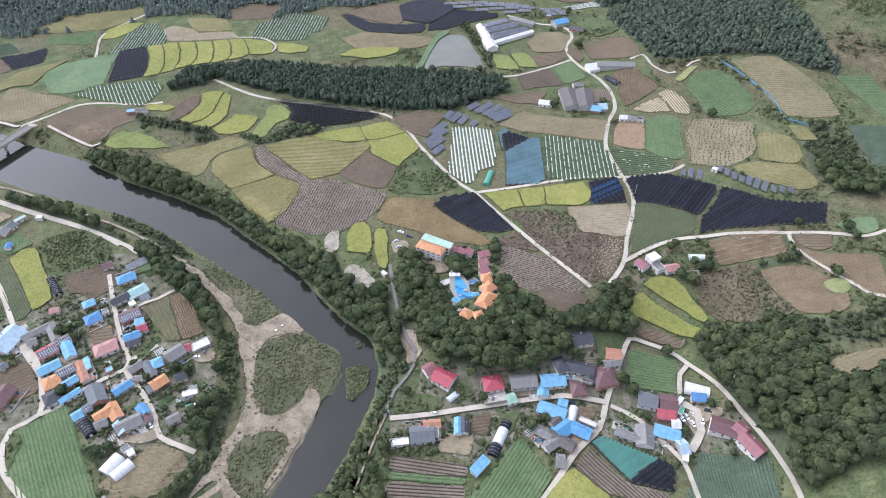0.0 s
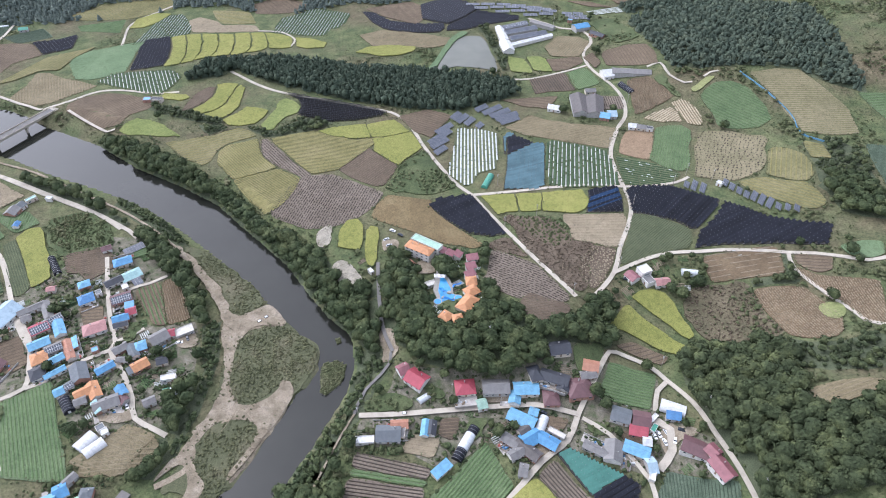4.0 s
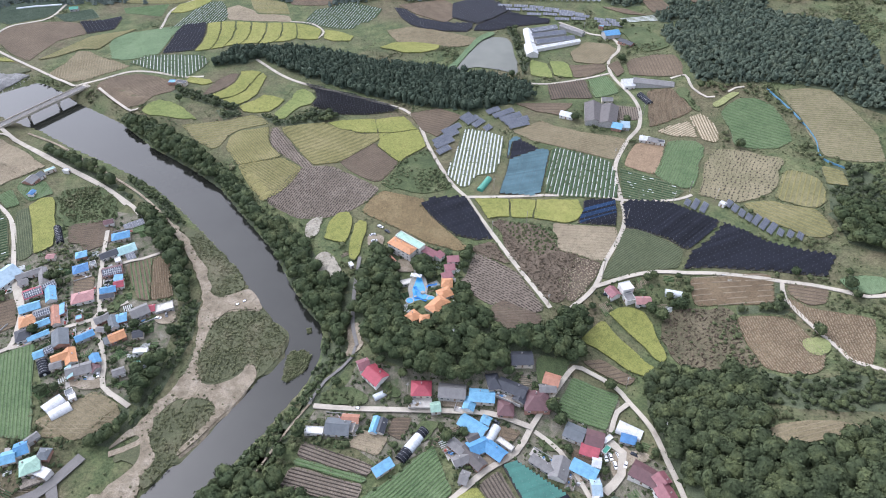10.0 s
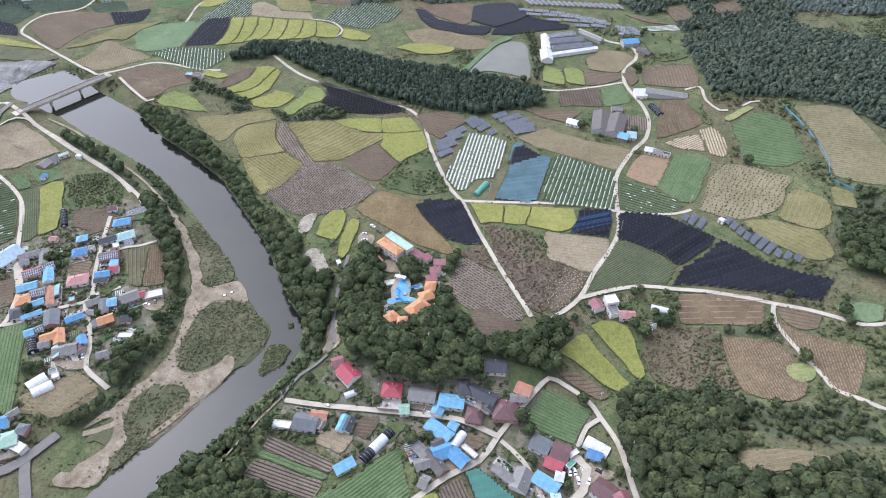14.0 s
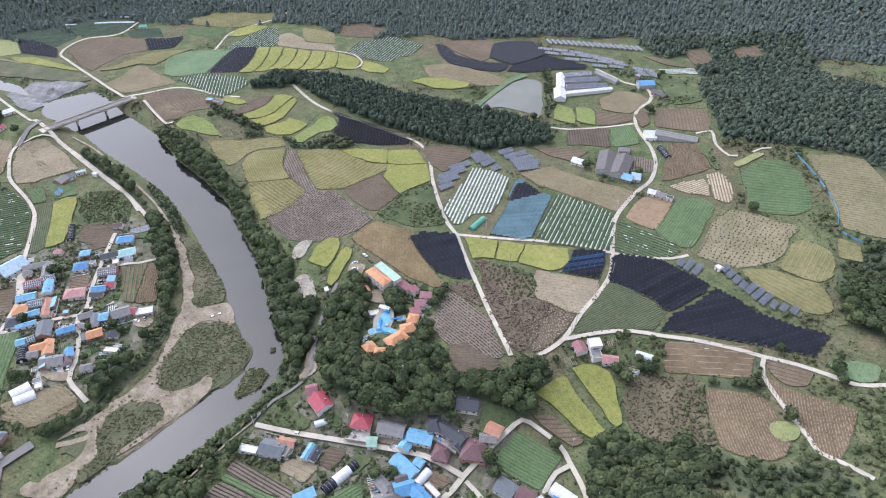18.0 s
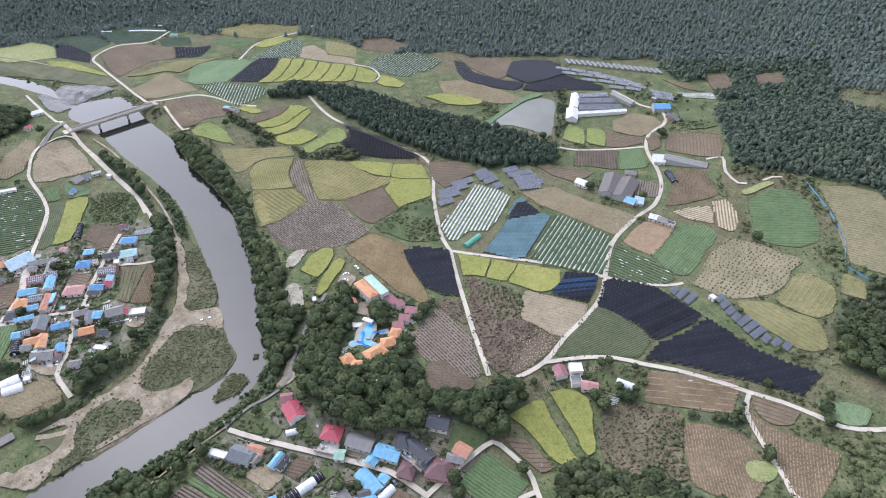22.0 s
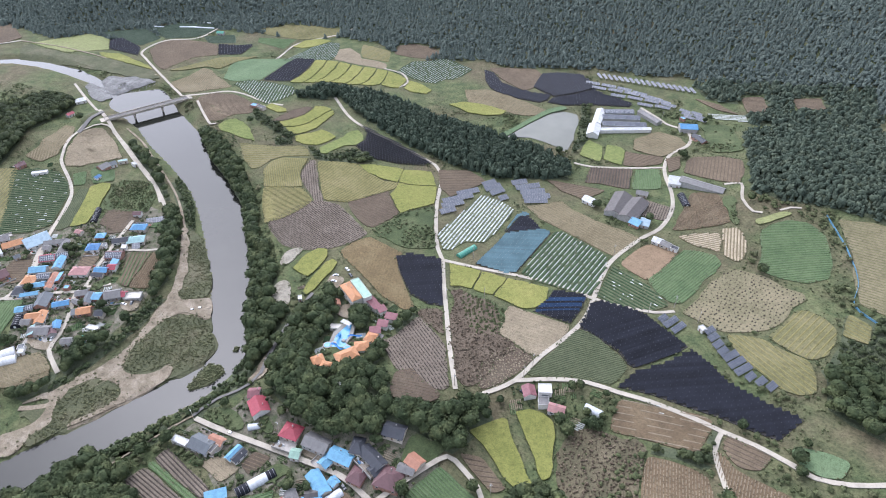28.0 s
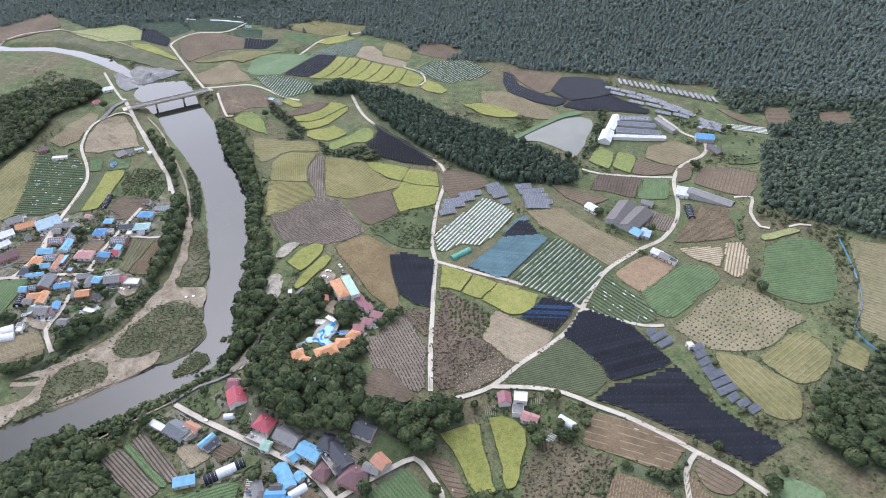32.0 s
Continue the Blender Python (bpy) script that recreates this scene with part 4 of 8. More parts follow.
def windows(root, l, w, h, rng, storeys=1):
    """Windows and a door on the two long sides."""
    for side in (-1, 1):
        y = side * w / 2
        count = max(1, int(l / 3.6))
        for st in range(storeys):
            for i in range(count):
                x = -l / 2 + (i + 0.5) * l / count
                z0 = 0.95 + st * h / storeys
                if st == 0 and side < 0 and i == count // 2:
                    d = box_part("door", (x - 0.5, x + 0.5, y - 0.08 * (side < 0), y + 0.08 * (side > 0), 0.1, 2.1), M_TIMBER, root)
                    continue
                fr = box_part("window", (x - 0.8, x + 0.8, y - 0.07 * (side < 0), y + 0.07 * (side > 0), z0, z0 + 1.15), M_FRAME, root)
                box_part("pane", (x - 0.7, x + 0.7, y - 0.09 * (side < 0), y + 0.09 * (side > 0), z0 + 0.09, z0 + 1.06), M_PANE, fr)


def house(kind, colour, x, y, l, w, deg, h=3.0, solar=0, storeys=1):
    """kind: gable, hip, flat, lean, shed (gable without windows), arch (greenhouse)."""
    rng = np.random.default_rng(int(abs(x * 13 + y * 7)))
    word = WORDS.get(colour, colour)
    l, w = max(l, 2.4), max(w, 2.2)
    if kind == "arch":
        root = base_of("greenhouse", x, y, deg, l / 2, w / 2, {"dark": "long tunnel covered with black shade net", "white": "white film-covered tunnel greenhouse", "green": "green tarpaulin-covered tunnel shed"}.get(colour, "milky film tunnel greenhouse with steel hoops"), "greenhouse", "tunnel greenhouses")
        m = {"clear": M_CLEAR, "dark": M_NET}.get(colour) or M_ROOF[colour]
        rise = min(w * 0.55, 3.4)
        arc = [(w / 2 * math.cos(a), rise * math.sin(a) ** 0.8 if math.sin(a) > 0 else 0) for a in np.linspace(0, math.pi, 11)]
        bm = bmesh.new()
        prism(bm, [(-yy, z) for yy, z in arc], -l / 2, l / 2)
        part("cover", bm, m, root)
        for u in np.arange(-l / 2 + 0.1, l / 2 + 0.05, max(2.0, l / 14)):
            bm = bmesh.new()
            prism(bm, [(-yy * 1.015, z * 1.015 + 0.01) for yy, z in arc], u - 0.04, u + 0.04)
            part("hoop", bm, M_STEEL, root)
        box_part("end_door", (l / 2, l / 2 + 0.06, -0.7, 0.7, 0, min(2.0, rise * 0.8)), M_FRAME, root)
        return root
    big = l > 22 or h > 4.2 and storeys == 1 or kind in ("shed", "flat") and w * l > 160
    name = "farm_shed" if big and storeys == 1 else ("guesthouse" if storeys > 1 else "village_house" if l * w > 45 else "outbuilding")
    label = {"farm_shed": "long farm shed under a %s metal roof", "guesthouse": "white guesthouse with a %s roof among trees", "village_house": "village house with a weathered %s roof", "outbuilding": "small outbuilding with a %s sheet roof"}[name] % word
    root = base_of(name, x, y, deg, l / 2, w / 2, label, "house" if name in ("village_house", "guesthouse") else "shed")
    wall = M_WALL[3] if big else M_WALL[int(rng.choice([0, 0, 1, 1, 2, 3]))]
    if storeys > 1 or colour in ("rose", "white"):
        wall = M_WALL[0]
    o, t = 0.45, 0.16
    m = M_ROOF[colour]
    if kind == "flat":
        box_part("wall", (-l / 2, l / 2, -w / 2, w / 2, -3.2, h), wall, root)
        roof = box_part("roof", (-l / 2 - 0.1, l / 2 + 0.1, -w / 2 - 0.1, w / 2 + 0.1, h, h + 0.12), m, root)
        bm = bmesh.new()
        for dims in ((-l / 2 - 0.1, l / 2 + 0.1, w / 2 - 0.05, w / 2 + 0.1), (-l / 2 - 0.1, l / 2 + 0.1, -w / 2 - 0.1, -w / 2 + 0.05), (-l / 2 - 0.1, -l / 2 + 0.05, -w / 2 + 0.05, w / 2 - 0.05), (l / 2 - 0.05, l / 2 + 0.1, -w / 2 + 0.05, w / 2 - 0.05)):
            box(bm, *dims, h + 0.12, h + 0.5)
        part("parapet", bm, wall, root)
    elif kind == "lean":
        rise = w * 0.28
        bm = bmesh.new()
        prism(bm, [(-w / 2, -3.2), (w / 2, -3.2), (w / 2, h + rise), (-w / 2, h)], -l / 2, l / 2)
        part("wall", bm, wall, root)
        bm = bmesh.new()
        prism(bm, [(-w / 2 - o, h - 0.1), (w / 2 + o, h + rise + 0.1), (w / 2 + o, h + rise + 0.1 + t), (-w / 2 - o, h - 0.1 + t)], -l / 2 - o, l / 2 + o)
        part("roof", bm, m, root)
    elif kind == "hip":
        rise, cut = w * 0.26, min(w * 0.45, l * 0.42)
        box_part("wall", (-l / 2, l / 2, -w / 2, w / 2, -3.2, h), wall, root)
        bm = bmesh.new()
        a, b, e = l / 2 + o, w / 2 + o, h - 0.12
        low = [bm.verts.new(p) for p in ((-a, -b, e), (a, -b, e), (a, b, e), (-a, b, e))]
        mid = [bm.verts.new(p) for p in ((-a, -b, e + t), (a, -b, e + t), (a, b, e + t), (-a, b, e + t))]
        top = [bm.verts.new((-a + cut, 0, e + t + rise)), bm.verts.new((a - cut, 0, e + t + rise))]
        bm.faces.new(low[::-1])
        for i in range(4):
            bm.faces.new((low[i], low[(i + 1) % 4], mid[(i + 1) % 4], mid[i]))
        bm.faces.new((mid[0], mid[1], top[1], top[0])), bm.faces.new((mid[2], mid[3], top[0], top[1]))
        bm.faces.new((mid[1], mid[2], top[1])), bm.faces.new((mid[3], mid[0], top[0]))
        roof = part("roof", bm, m, root)
        box_part("ridge_cap", (-a + cut - 0.1, a - cut + 0.1, -0.14, 0.14, e + t + rise - 0.05, e + t + rise + 0.07), m, roof)
    else:
        rise = w * (0.2 if big else 0.27)
        bm = bmesh.new()
        prism(bm, [(-w / 2, -3.2), (w / 2, -3.2), (w / 2, h), (0, h + rise), (-w / 2, h)], -l / 2, l / 2)
        part("wall", bm, wall, root)
        d = rise / (w / 2) * o
        roof = None
        for s in (-1, 1):
            bm = bmesh.new()
            pts = [(s * (w / 2 + o), h - d), (0, h + rise), (0, h + rise + t), (s * (w / 2 + o), h - d + t)]
            prism(bm, pts if s < 0 else pts[::-1], -l / 2 - o, l / 2 + o)
            slope = part("roof", bm, m, root)
            roof = roof or slope
        box_part("ridge_cap", (-l / 2 - o, l / 2 + o, -0.16, 0.16, h + rise + t - 0.06, h + rise + t + 0.06), m, roof)
        if solar:
            run = math.hypot(w / 2, rise)
            c, s2 = (w / 2) / run, rise / run
            size = 2.2 if l > 30 else 1.0
            nx, ny = max(1, int(l / (1.25 * size))), max(1, int(run / (1.3 if size < 2 else 1.9)))
            bm = bmesh.new()
            prism(bm, [(-w / 2 + 0.02 * run * c, h + 0.02 * run * s2 + 0.17), (-w / 2 + 0.98 * run * c, h + 0.98 * run * s2 + 0.17), (-w / 2 + 0.98 * run * c, h + 0.98 * run * s2 + 0.21), (-w / 2 + 0.02 * run * c, h + 0.02 * run * s2 + 0.21)], -l / 2, l / 2)
            part("panel_rack", bm, M_FRAME, root, "white aluminium rack")
            for i in range(nx):
                for j in range(ny):
                    x0, a0 = -l / 2 + (i + 0.05) * l / nx, (j + 0.06) * run / ny
                    x1, a1 = x0 + l / nx * (0.88 if size < 2 else 0.99), a0 + run / ny * (0.9 if size < 2 else 0.99)
                    bm = bmesh.new()
                    for up in (0.2, 0.25):
                        for xx, aa in ((x0, a0), (x1, a0), (x1, a1), (x0, a1)):
                            bm.verts.new((xx, -(w / 2) + aa * c, h + aa * s2 + up))
                    bm.verts.ensure_lookup_table()
                    for f in ((3, 2, 1, 0), (4, 5, 6, 7), (0, 1, 5, 4), (1, 2, 6, 5), (2, 3, 7, 6), (3, 0, 4, 7)):
                        bm.faces.new([bm.verts[q] for q in f])
                    part("solar_panel", bm, M_CELL, root)
    if not big or storeys > 1:
        windows(root, l, w, h, rng, storeys)
    else:
        box_part("gate", (l / 2, l / 2 + 0.08, -w * 0.25, w * 0.25, 0, min(h * 0.85, 3.2)), M_STEEL, root)
    if storeys == 1 and y < 420 and kind in ("gable", "hip") and l * w > 40 and rng.random() < 0.75:
        yard(root, x, y, l, w, deg, rng)
    if kind in ("gable", "hip") and not big and rng.random() < 0.5:
        u = rng.uniform(-l * 0.3, l * 0.3)
        box_part("chimney", (u - 0.25, u + 0.25, w * 0.2, w * 0.2 + 0.5, h, h + w * 0.3), M_WALL[3], root)
    return root


M_YARD = [hard("yard_concrete", (0.38, 0.355, 0.32), 0.9, wear=0.35, scale=0.25, bump=0.3), earth("trodden_yard", (0.20, 0.17, 0.13), (0.26, 0.22, 0.175), (0.32, 0.28, 0.23), 0.15, 1.0), M_WALL[3]]
M_TARP = {"white": hard("white_sheet", (0.62, 0.63, 0.63), 0.5), "blue": hard("blue_tarpaulin", (0.10, 0.24, 0.45), 0.5), "brown": hard("stacked_timber", (0.24, 0.18, 0.12), 0.9), "grey": hard("grey_scrap", (0.25, 0.25, 0.25), 0.7), "red": hard("faded_red_plastic", (0.42, 0.10, 0.08), 0.5)}


def yard(root, x, y, l, w, deg, rng):
    """A trodden yard in front of a house, partly walled, with odds and ends in it."""
    side = 1 if rng.random() < 0.5 else -1
    deep, a, b = rng.uniform(3.5, 6.5), -l / 2 - rng.uniform(0, 2.5), l / 2 + rng.uniform(0, 2.5)
    y0, y1 = sorted((side * (w / 2 + 0.02), side * (w / 2 + deep)))
    z = 0.36 + 0.01 * int(rng.integers(0, 12))
    box_part("yard", (a, b, y0, y1, -1.0, z), M_YARD[int(rng.integers(0, 2))], root, "trodden pale yard")
    far = y1 if side > 0 else y0
    if rng.random() < 0.6:
        box_part("yard_wall", (a, b, far - 0.1, far + 0.1, -0.8, 1.5), M_YARD[2], root, "grey block yard wall")
    c, s = math.cos(radians(deg)), math.sin(radians(deg))
    base = root.matrix_basis.translation.z
    for _ in range(int(rng.integers(3, 7))):
        u, v = rng.uniform(a + 0.8, b - 0.8), side * (w / 2 + rng.uniform(1.2, deep - 0.8))
        heap(x + c * u - s * v, y + s * u + c * v, base + z, deg + rng.uniform(-30, 30), rng)


def heap(x, y, z, deg, rng):
    """A low covered heap, stack of timber or row of tubs."""
    tone = str(rng.choice(["white", "white", "blue", "brown", "grey", "red"]))
    words = {"white": "heap covered with white sheeting in a yard", "blue": "heap under a blue tarpaulin in a yard", "brown": "heap of cut firewood in a yard", "grey": "pile of grey scrap in a yard", "red": "faded red plastic tub in a yard"}
    bm = bmesh.new()
    n, m = 5, 3
    l, w, h = rng.uniform(1.0, 2.6), rng.uniform(0.8, 1.5), rng.uniform(0.6, 1.3)
    grid = [[bm.verts.new((l * (i / n - 0.5), w * (j / m - 0.5), (h if 0 < i < n and 0 < j < m else 0.0) * rng.uniform(0.7, 1.1))) for j in range(m + 1)] for i in range(n + 1)]
    for i in range(n):
        for j in range(m):
            bm.faces.new((grid[i][j], grid[i + 1][j], grid[i + 1][j + 1], grid[i][j + 1]))
    ob = part({"white": "sheeted_mound", "blue": "tarpaulin", "brown": "timber_bundle", "grey": "scrap_mound", "red": "plastic_tub"}[tone], bm, M_TARP[tone], None)
    ob.matrix_basis = pose(x, y, z + 0.01, 0, 0, deg)
    tagged(ob, words[tone], "pile")


def solar_table(x, y, l, w, deg):
    """A ground-mounted solar table tilted to the south."""
    c, s = math.cos(radians(deg)), math.sin(radians(deg))
    root = base_of("solar_array", x, y, deg, l / 2, w / 2, "ground-mounted solar array of dark blue panels on steel legs", "solar panel", "solar arrays")
    size = 1.0 if y < 560 else 2.0
    nx, ny, tilt = max(2, int(round(l / (2.1 * size)))), max(2, int(round(w / (1.3 * size)))), 0.3
    for i in range(nx):
        for j in range(ny):
            x0, a0 = -l / 2 + i * l / nx, -w / 2 + j * w / ny
            x1, a1 = x0 + l / nx * 0.95, a0 + w / ny * 0.93
            bm = bmesh.new()
            for up in (1.4, 1.45):
                for xx, aa in ((x0, a0), (x1, a0), (x1, a1), (x0, a1)):
                    bm.verts.new((xx, aa * math.cos(tilt), up + (aa + w / 2) * math.sin(tilt)))
            bm.verts.ensure_lookup_table()
            for f in ((3, 2, 1, 0), (4, 5, 6, 7), (0, 1, 5, 4), (1, 2, 6, 5), (2, 3, 7, 6), (3, 0, 4, 7)):
                bm.faces.new([bm.verts[q] for q in f])
            part("solar_panel", bm, M_CELL, root)
    for u in (-l * 0.4, l * 0.4):
        for v in (-0.35, 0.35):
            box_part("leg", (u - 0.08, u + 0.08, v * w - 0.08, v * w + 0.08, -1.0, 1.4 + (v * w + w / 2) * math.sin(tilt)), M_STEEL, root)
    bm = bmesh.new()
    prism(bm, [(-w / 2 * math.cos(tilt), 1.3), (w / 2 * math.cos(tilt), 1.3 + w * math.sin(tilt)), (w / 2 * math.cos(tilt), 1.38 + w * math.sin(tilt)), (-w / 2 * math.cos(tilt), 1.38)], -l / 2, l / 2)
    part("frame", bm, M_STEEL, root)
    return root


# ---- small structures ----
def pond(poly):
    z = 13.3
    outline = wobbled(poly, 2.0)
    take(outline)
    bm = bmesh.new()
    for lift in (0.45,):
        bm.faces.new([bm.verts.new((x, y, z + lift)) for x, y in outline])
    bm.normal_update()
    if bm.faces[:][0].normal.z < 0:
        bmesh.ops.reverse_faces(bm, faces=bm.faces[:])
    bmesh.ops.triangulate(bm, faces=bm.faces[:])
    me = bpy.data.meshes.new("reservoir")
    bm.to_mesh(me)
    bm.free()
    me.materials.append(M_POND)
    tagged(new("reservoir", me), "small murky grey-green farm reservoir", "pond", kind="structure")


def swimming_pool(poly):
    cx, cy = sum(p[0] for p in poly) / len(poly), sum(p[1] for p in poly) / len(poly)
    z = float(land(cx, cy)) + 0.9
    root = tagged(new("swimming_pool"), "bright blue outdoor pool with slides beside guesthouses", "swimming pool")
    root.matrix_basis = pose(cx, cy, z)
    loc = [(x - cx, y - cy) for x, y in poly]

    def slab(name, k, top, material, label=""):
        bm = bmesh.new()
        f = bm.faces.new([bm.verts.new((x * k, y * k, top)) for x, y in loc])
        bm.normal_update()
        if f.normal.z < 0:
            bmesh.ops.reverse_faces(bm, faces=bm.faces[:])
        side = bmesh.ops.extrude_face_region(bm, geom=bm.faces[:])
        bmesh.ops.translate(bm, vec=(0, 0, -2.0), verts=[v for v in side["geom"] if isinstance(v, bmesh.types.BMVert)])
        bmesh.ops.triangulate(bm, faces=bm.faces[:])
        return part(name, bm, material, root, label)

    slab("deck", 1.3, 0.0, hard("pool_deck", (0.25, 0.24, 0.21), 0.8))
    aqua = hard("blue_pool_water", (0.05, 0.26, 0.5), 0.12, wear=0.3, scale=0.4)
    slab("basin", 0.82, 0.12, aqua)
    rim = hard("pale_pool_rim", (0.28, 0.27, 0.24), 0.7)
    for u, v, r in ((7.6, -3.0, 2.3), (-5.0, -7.0, 2.2)):
        for name, k, top, m in (("pool_rim", 1.25, 0.3, rim), ("round_basin", 1.0, 0.34, aqua)):
            bm = bmesh.new()
            bmesh.ops.create_cone(bm, cap_ends=True, segments=18, radius1=r * k, radius2=r * k, depth=1.2, matrix=Matrix.Translation((u, v, top - 0.6)))
            part(name, bm, m, root)
    for u, v, r in ((1.5, 1.0, 1.5), (-2.0, -3.5, 1.2)):
        bm = bmesh.new()
        bmesh.ops.create_cone(bm, cap_ends=True, segments=14, radius1=r, radius2=r * 0.8, depth=0.9, matrix=Matrix.Translation((u, v, 0.4)))
        part("islet", bm, rim, root, "pale round islet")
    blue = hard("blue_slide", (0.04, 0.24, 0.62), 0.35)
    for k, (x, y, l, deg) in enumerate(((6, 7, 9, 60), (-3, 2, 7, 130), (2, -6, 8, 20))):
        c, s = math.cos(radians(deg)), math.sin(radians(deg))
        bm = bmesh.new()
        n = 9
        for i in range(n + 1):
            u = i / n
            px, py, pz = x + c * (u - 0.5) * l - s * math.sin(u * 6) * 0.9, y + s * (u - 0.5) * l + c * math.sin(u * 6) * 0.9, 0.3 + 3.0 * (1 - u)
            for v, w in ((-0.6, 0.35), (-0.45, 0), (0.45, 0), (0.6, 0.35), (0.5, -0.1), (-0.5, -0.1)):
                bm.verts.new((px - s * v, py + c * v, pz + w))
        bm.verts.ensure_lookup_table()
        for i in range(n):
            for q in range(6):
                bm.faces.new([bm.verts[j] for j in (i * 6 + q, i * 6 + (q + 1) % 6, (i + 1) * 6 + (q + 1) % 6, (i + 1) * 6 + q)])
        part("slide", bm, blue, root, "curved blue water slide")
    for k in range(9):
        box_part("shade_slat", (-9 + k * 0.82, -8.5 + k * 0.82, 11.5, 14.5, 2.6, 2.75), M_FRAME, root, "white shade slat")
    for u, v in ((-8.8, 11.7), (-2.2, 11.7), (-8.8, 14.3), (-2.2, 14.3)):
        box_part("post", (u - 0.1, u + 0.1, v - 0.1, v + 0.1, -1, 2.6), M_STEEL, root)


def island(poly):
    outline = wobbled(poly, 1.5, 4)
    bm = bmesh.new()
    ring = [bm.verts.new((x, y, WATER - 0.6)) for x, y in outline]
    cx, cy = sum(p[0] for p in outline) / len(outline), sum(p[1] for p in outline) / len(outline)
    top = [bm.verts.new((cx + (x - cx) * 0.86, cy + (y - cy) * 0.86, WATER + 0.5 + random.random() * 0.3)) for x, y in outline]
    n = len(outline)
    for i in range(n):
        bm.faces.new((ring[i], ring[(i + 1) % n], top[(i + 1) % n], top[i]))
    bm.faces.new(top)
    bm.normal_update()
    me = bpy.data.meshes.new("reed_island")
    bm.to_mesh(me)
    bm.free()
    me.materials.append(M_LEAF["grass"])
    tagged(new("reed_island", me), "low reed-covered island in the river", "island", kind="structure")
    rng = np.random.default_rng(4)
    xs, ys = scatter([(cx + (x - cx) * 0.95, cy + (y - cy) * 0.95) for x, y in outline], 1.1, rng)
    n = len(xs)
    if n > 0:
        picks = [SHAPES["scrub"][i] for i in rng.integers(0, 6, n)]
        planted("reeds", xs, ys, rng.uniform(0.8, 1.9, n), rng.uniform(1.0, 2.0, n), picks, M_LEAF["grass"], "green reeds growing on a low river island", "reeds", trunks=False, level=WATER + 0.3)



def utility_pole(x, y, deg):
    z = float(land(x, y))
    root = tagged(new("utility_pole"), "thin grey concrete utility pole with a crossarm", "utility pole", "utility poles")
    root.matrix_basis = pose(x, y, z, 0, 0, deg)
    if not POLE:
        bm = bmesh.new()
        bmesh.ops.create_cone(bm, cap_ends=True, segments=8, radius1=0.2, radius2=0.12, depth=11.5, matrix=Matrix.Translation((0, 0, 5.25)))
        me = bpy.data.meshes.new("shaft")
        bm.to_mesh(me), me.materials.append(M_CONCRETE)
        bm2 = bmesh.new()
        box(bm2, -0.9, 0.9, -0.06, 0.06, 9.9, 10.05)
        me2 = bpy.data.meshes.new("crossarm")
        bm2.to_mesh(me2), me2.materials.append(M_STEEL)
        bm3 = bmesh.new()
        bmesh.ops.create_cone(bm3, cap_ends=True, segments=8, radius1=0.25, radius2=0.25, depth=0.8, matrix=Matrix.Translation((0.4, 0, 8.6)))
        me3 = bpy.data.meshes.new("transformer")
        bm3.to_mesh(me3), me3.materials.append(M_STEEL)
        POLE.extend((me, me2, me3))
    for me in POLE:
        new(me.name, me).parent = root


POLE = []
M_CAR = {"white": hard("white_car_paint", (0.75, 0.75, 0.75), 0.25, wear=0.05), "silver": hard("silver_car_paint", (0.42, 0.43, 0.45), 0.3, 0.4, wear=0.05), "dark": hard("dark_car_paint", (0.035, 0.04, 0.05), 0.25, wear=0.05)}
M_TYRE = hard("tyre_rubber", (0.02, 0.02, 0.02), 0.8)


def car(colour, x, y, deg):
    z = float(land(x, y)) + 0.14
    root = tagged(new("parked_car"), {"white": "white car parked on pale ground", "silver": "silver car parked on gravel", "dark": "black car parked beside a house"}[colour], "car", "parked cars")
    root.matrix_basis = pose(x, y, z, 0, 0, deg)
    bm = bmesh.new()
    prism(bm, [(-0.88, 0.3), (0.88, 0.3), (0.9, 0.75), (0.8, 0.98), (-0.8, 0.98), (-0.9, 0.75)], -2.2, 2.2)
    bmesh.ops.bevel(bm, geom=[e for e in bm.edges if abs(e.verts[0].co.x - e.verts[1].co.x) < 0.01], offset=0.14, segments=2, affect="EDGES")
    part("body", bm, M_CAR[colour], root)
    bm = bmesh.new()
    low = [(-1.55, -0.78), (1.15, -0.78), (1.15, 0.78), (-1.55, 0.78)]
    a = [bm.verts.new((u, v, 0.97)) for u, v in low]
    b = [bm.verts.new((u * 0.68 - 0.12, v * 0.84, 1.47)) for u, v in low]
    bm.faces.new(b)
    for i in range(4):
        bm.faces.new((a[i], a[(i + 1) % 4], b[(i + 1) % 4], b[i]))
    part("glazing", bm, M_PANE, root)
    box_part("roof", (-1.15, 0.62, -0.64, 0.64, 1.475, 1.53), M_CAR[colour], root)
    for u in (-1.35, 1.35):
        for v in (-0.82, 0.82):
            bm = bmesh.new()
            bmesh.ops.create_cone(bm, cap_ends=True, segments=12, radius1=0.33, radius2=0.33, depth=0.22, matrix=pose(u, v, 0.33, 90))
            part("wheel", bm, M_TYRE, root)


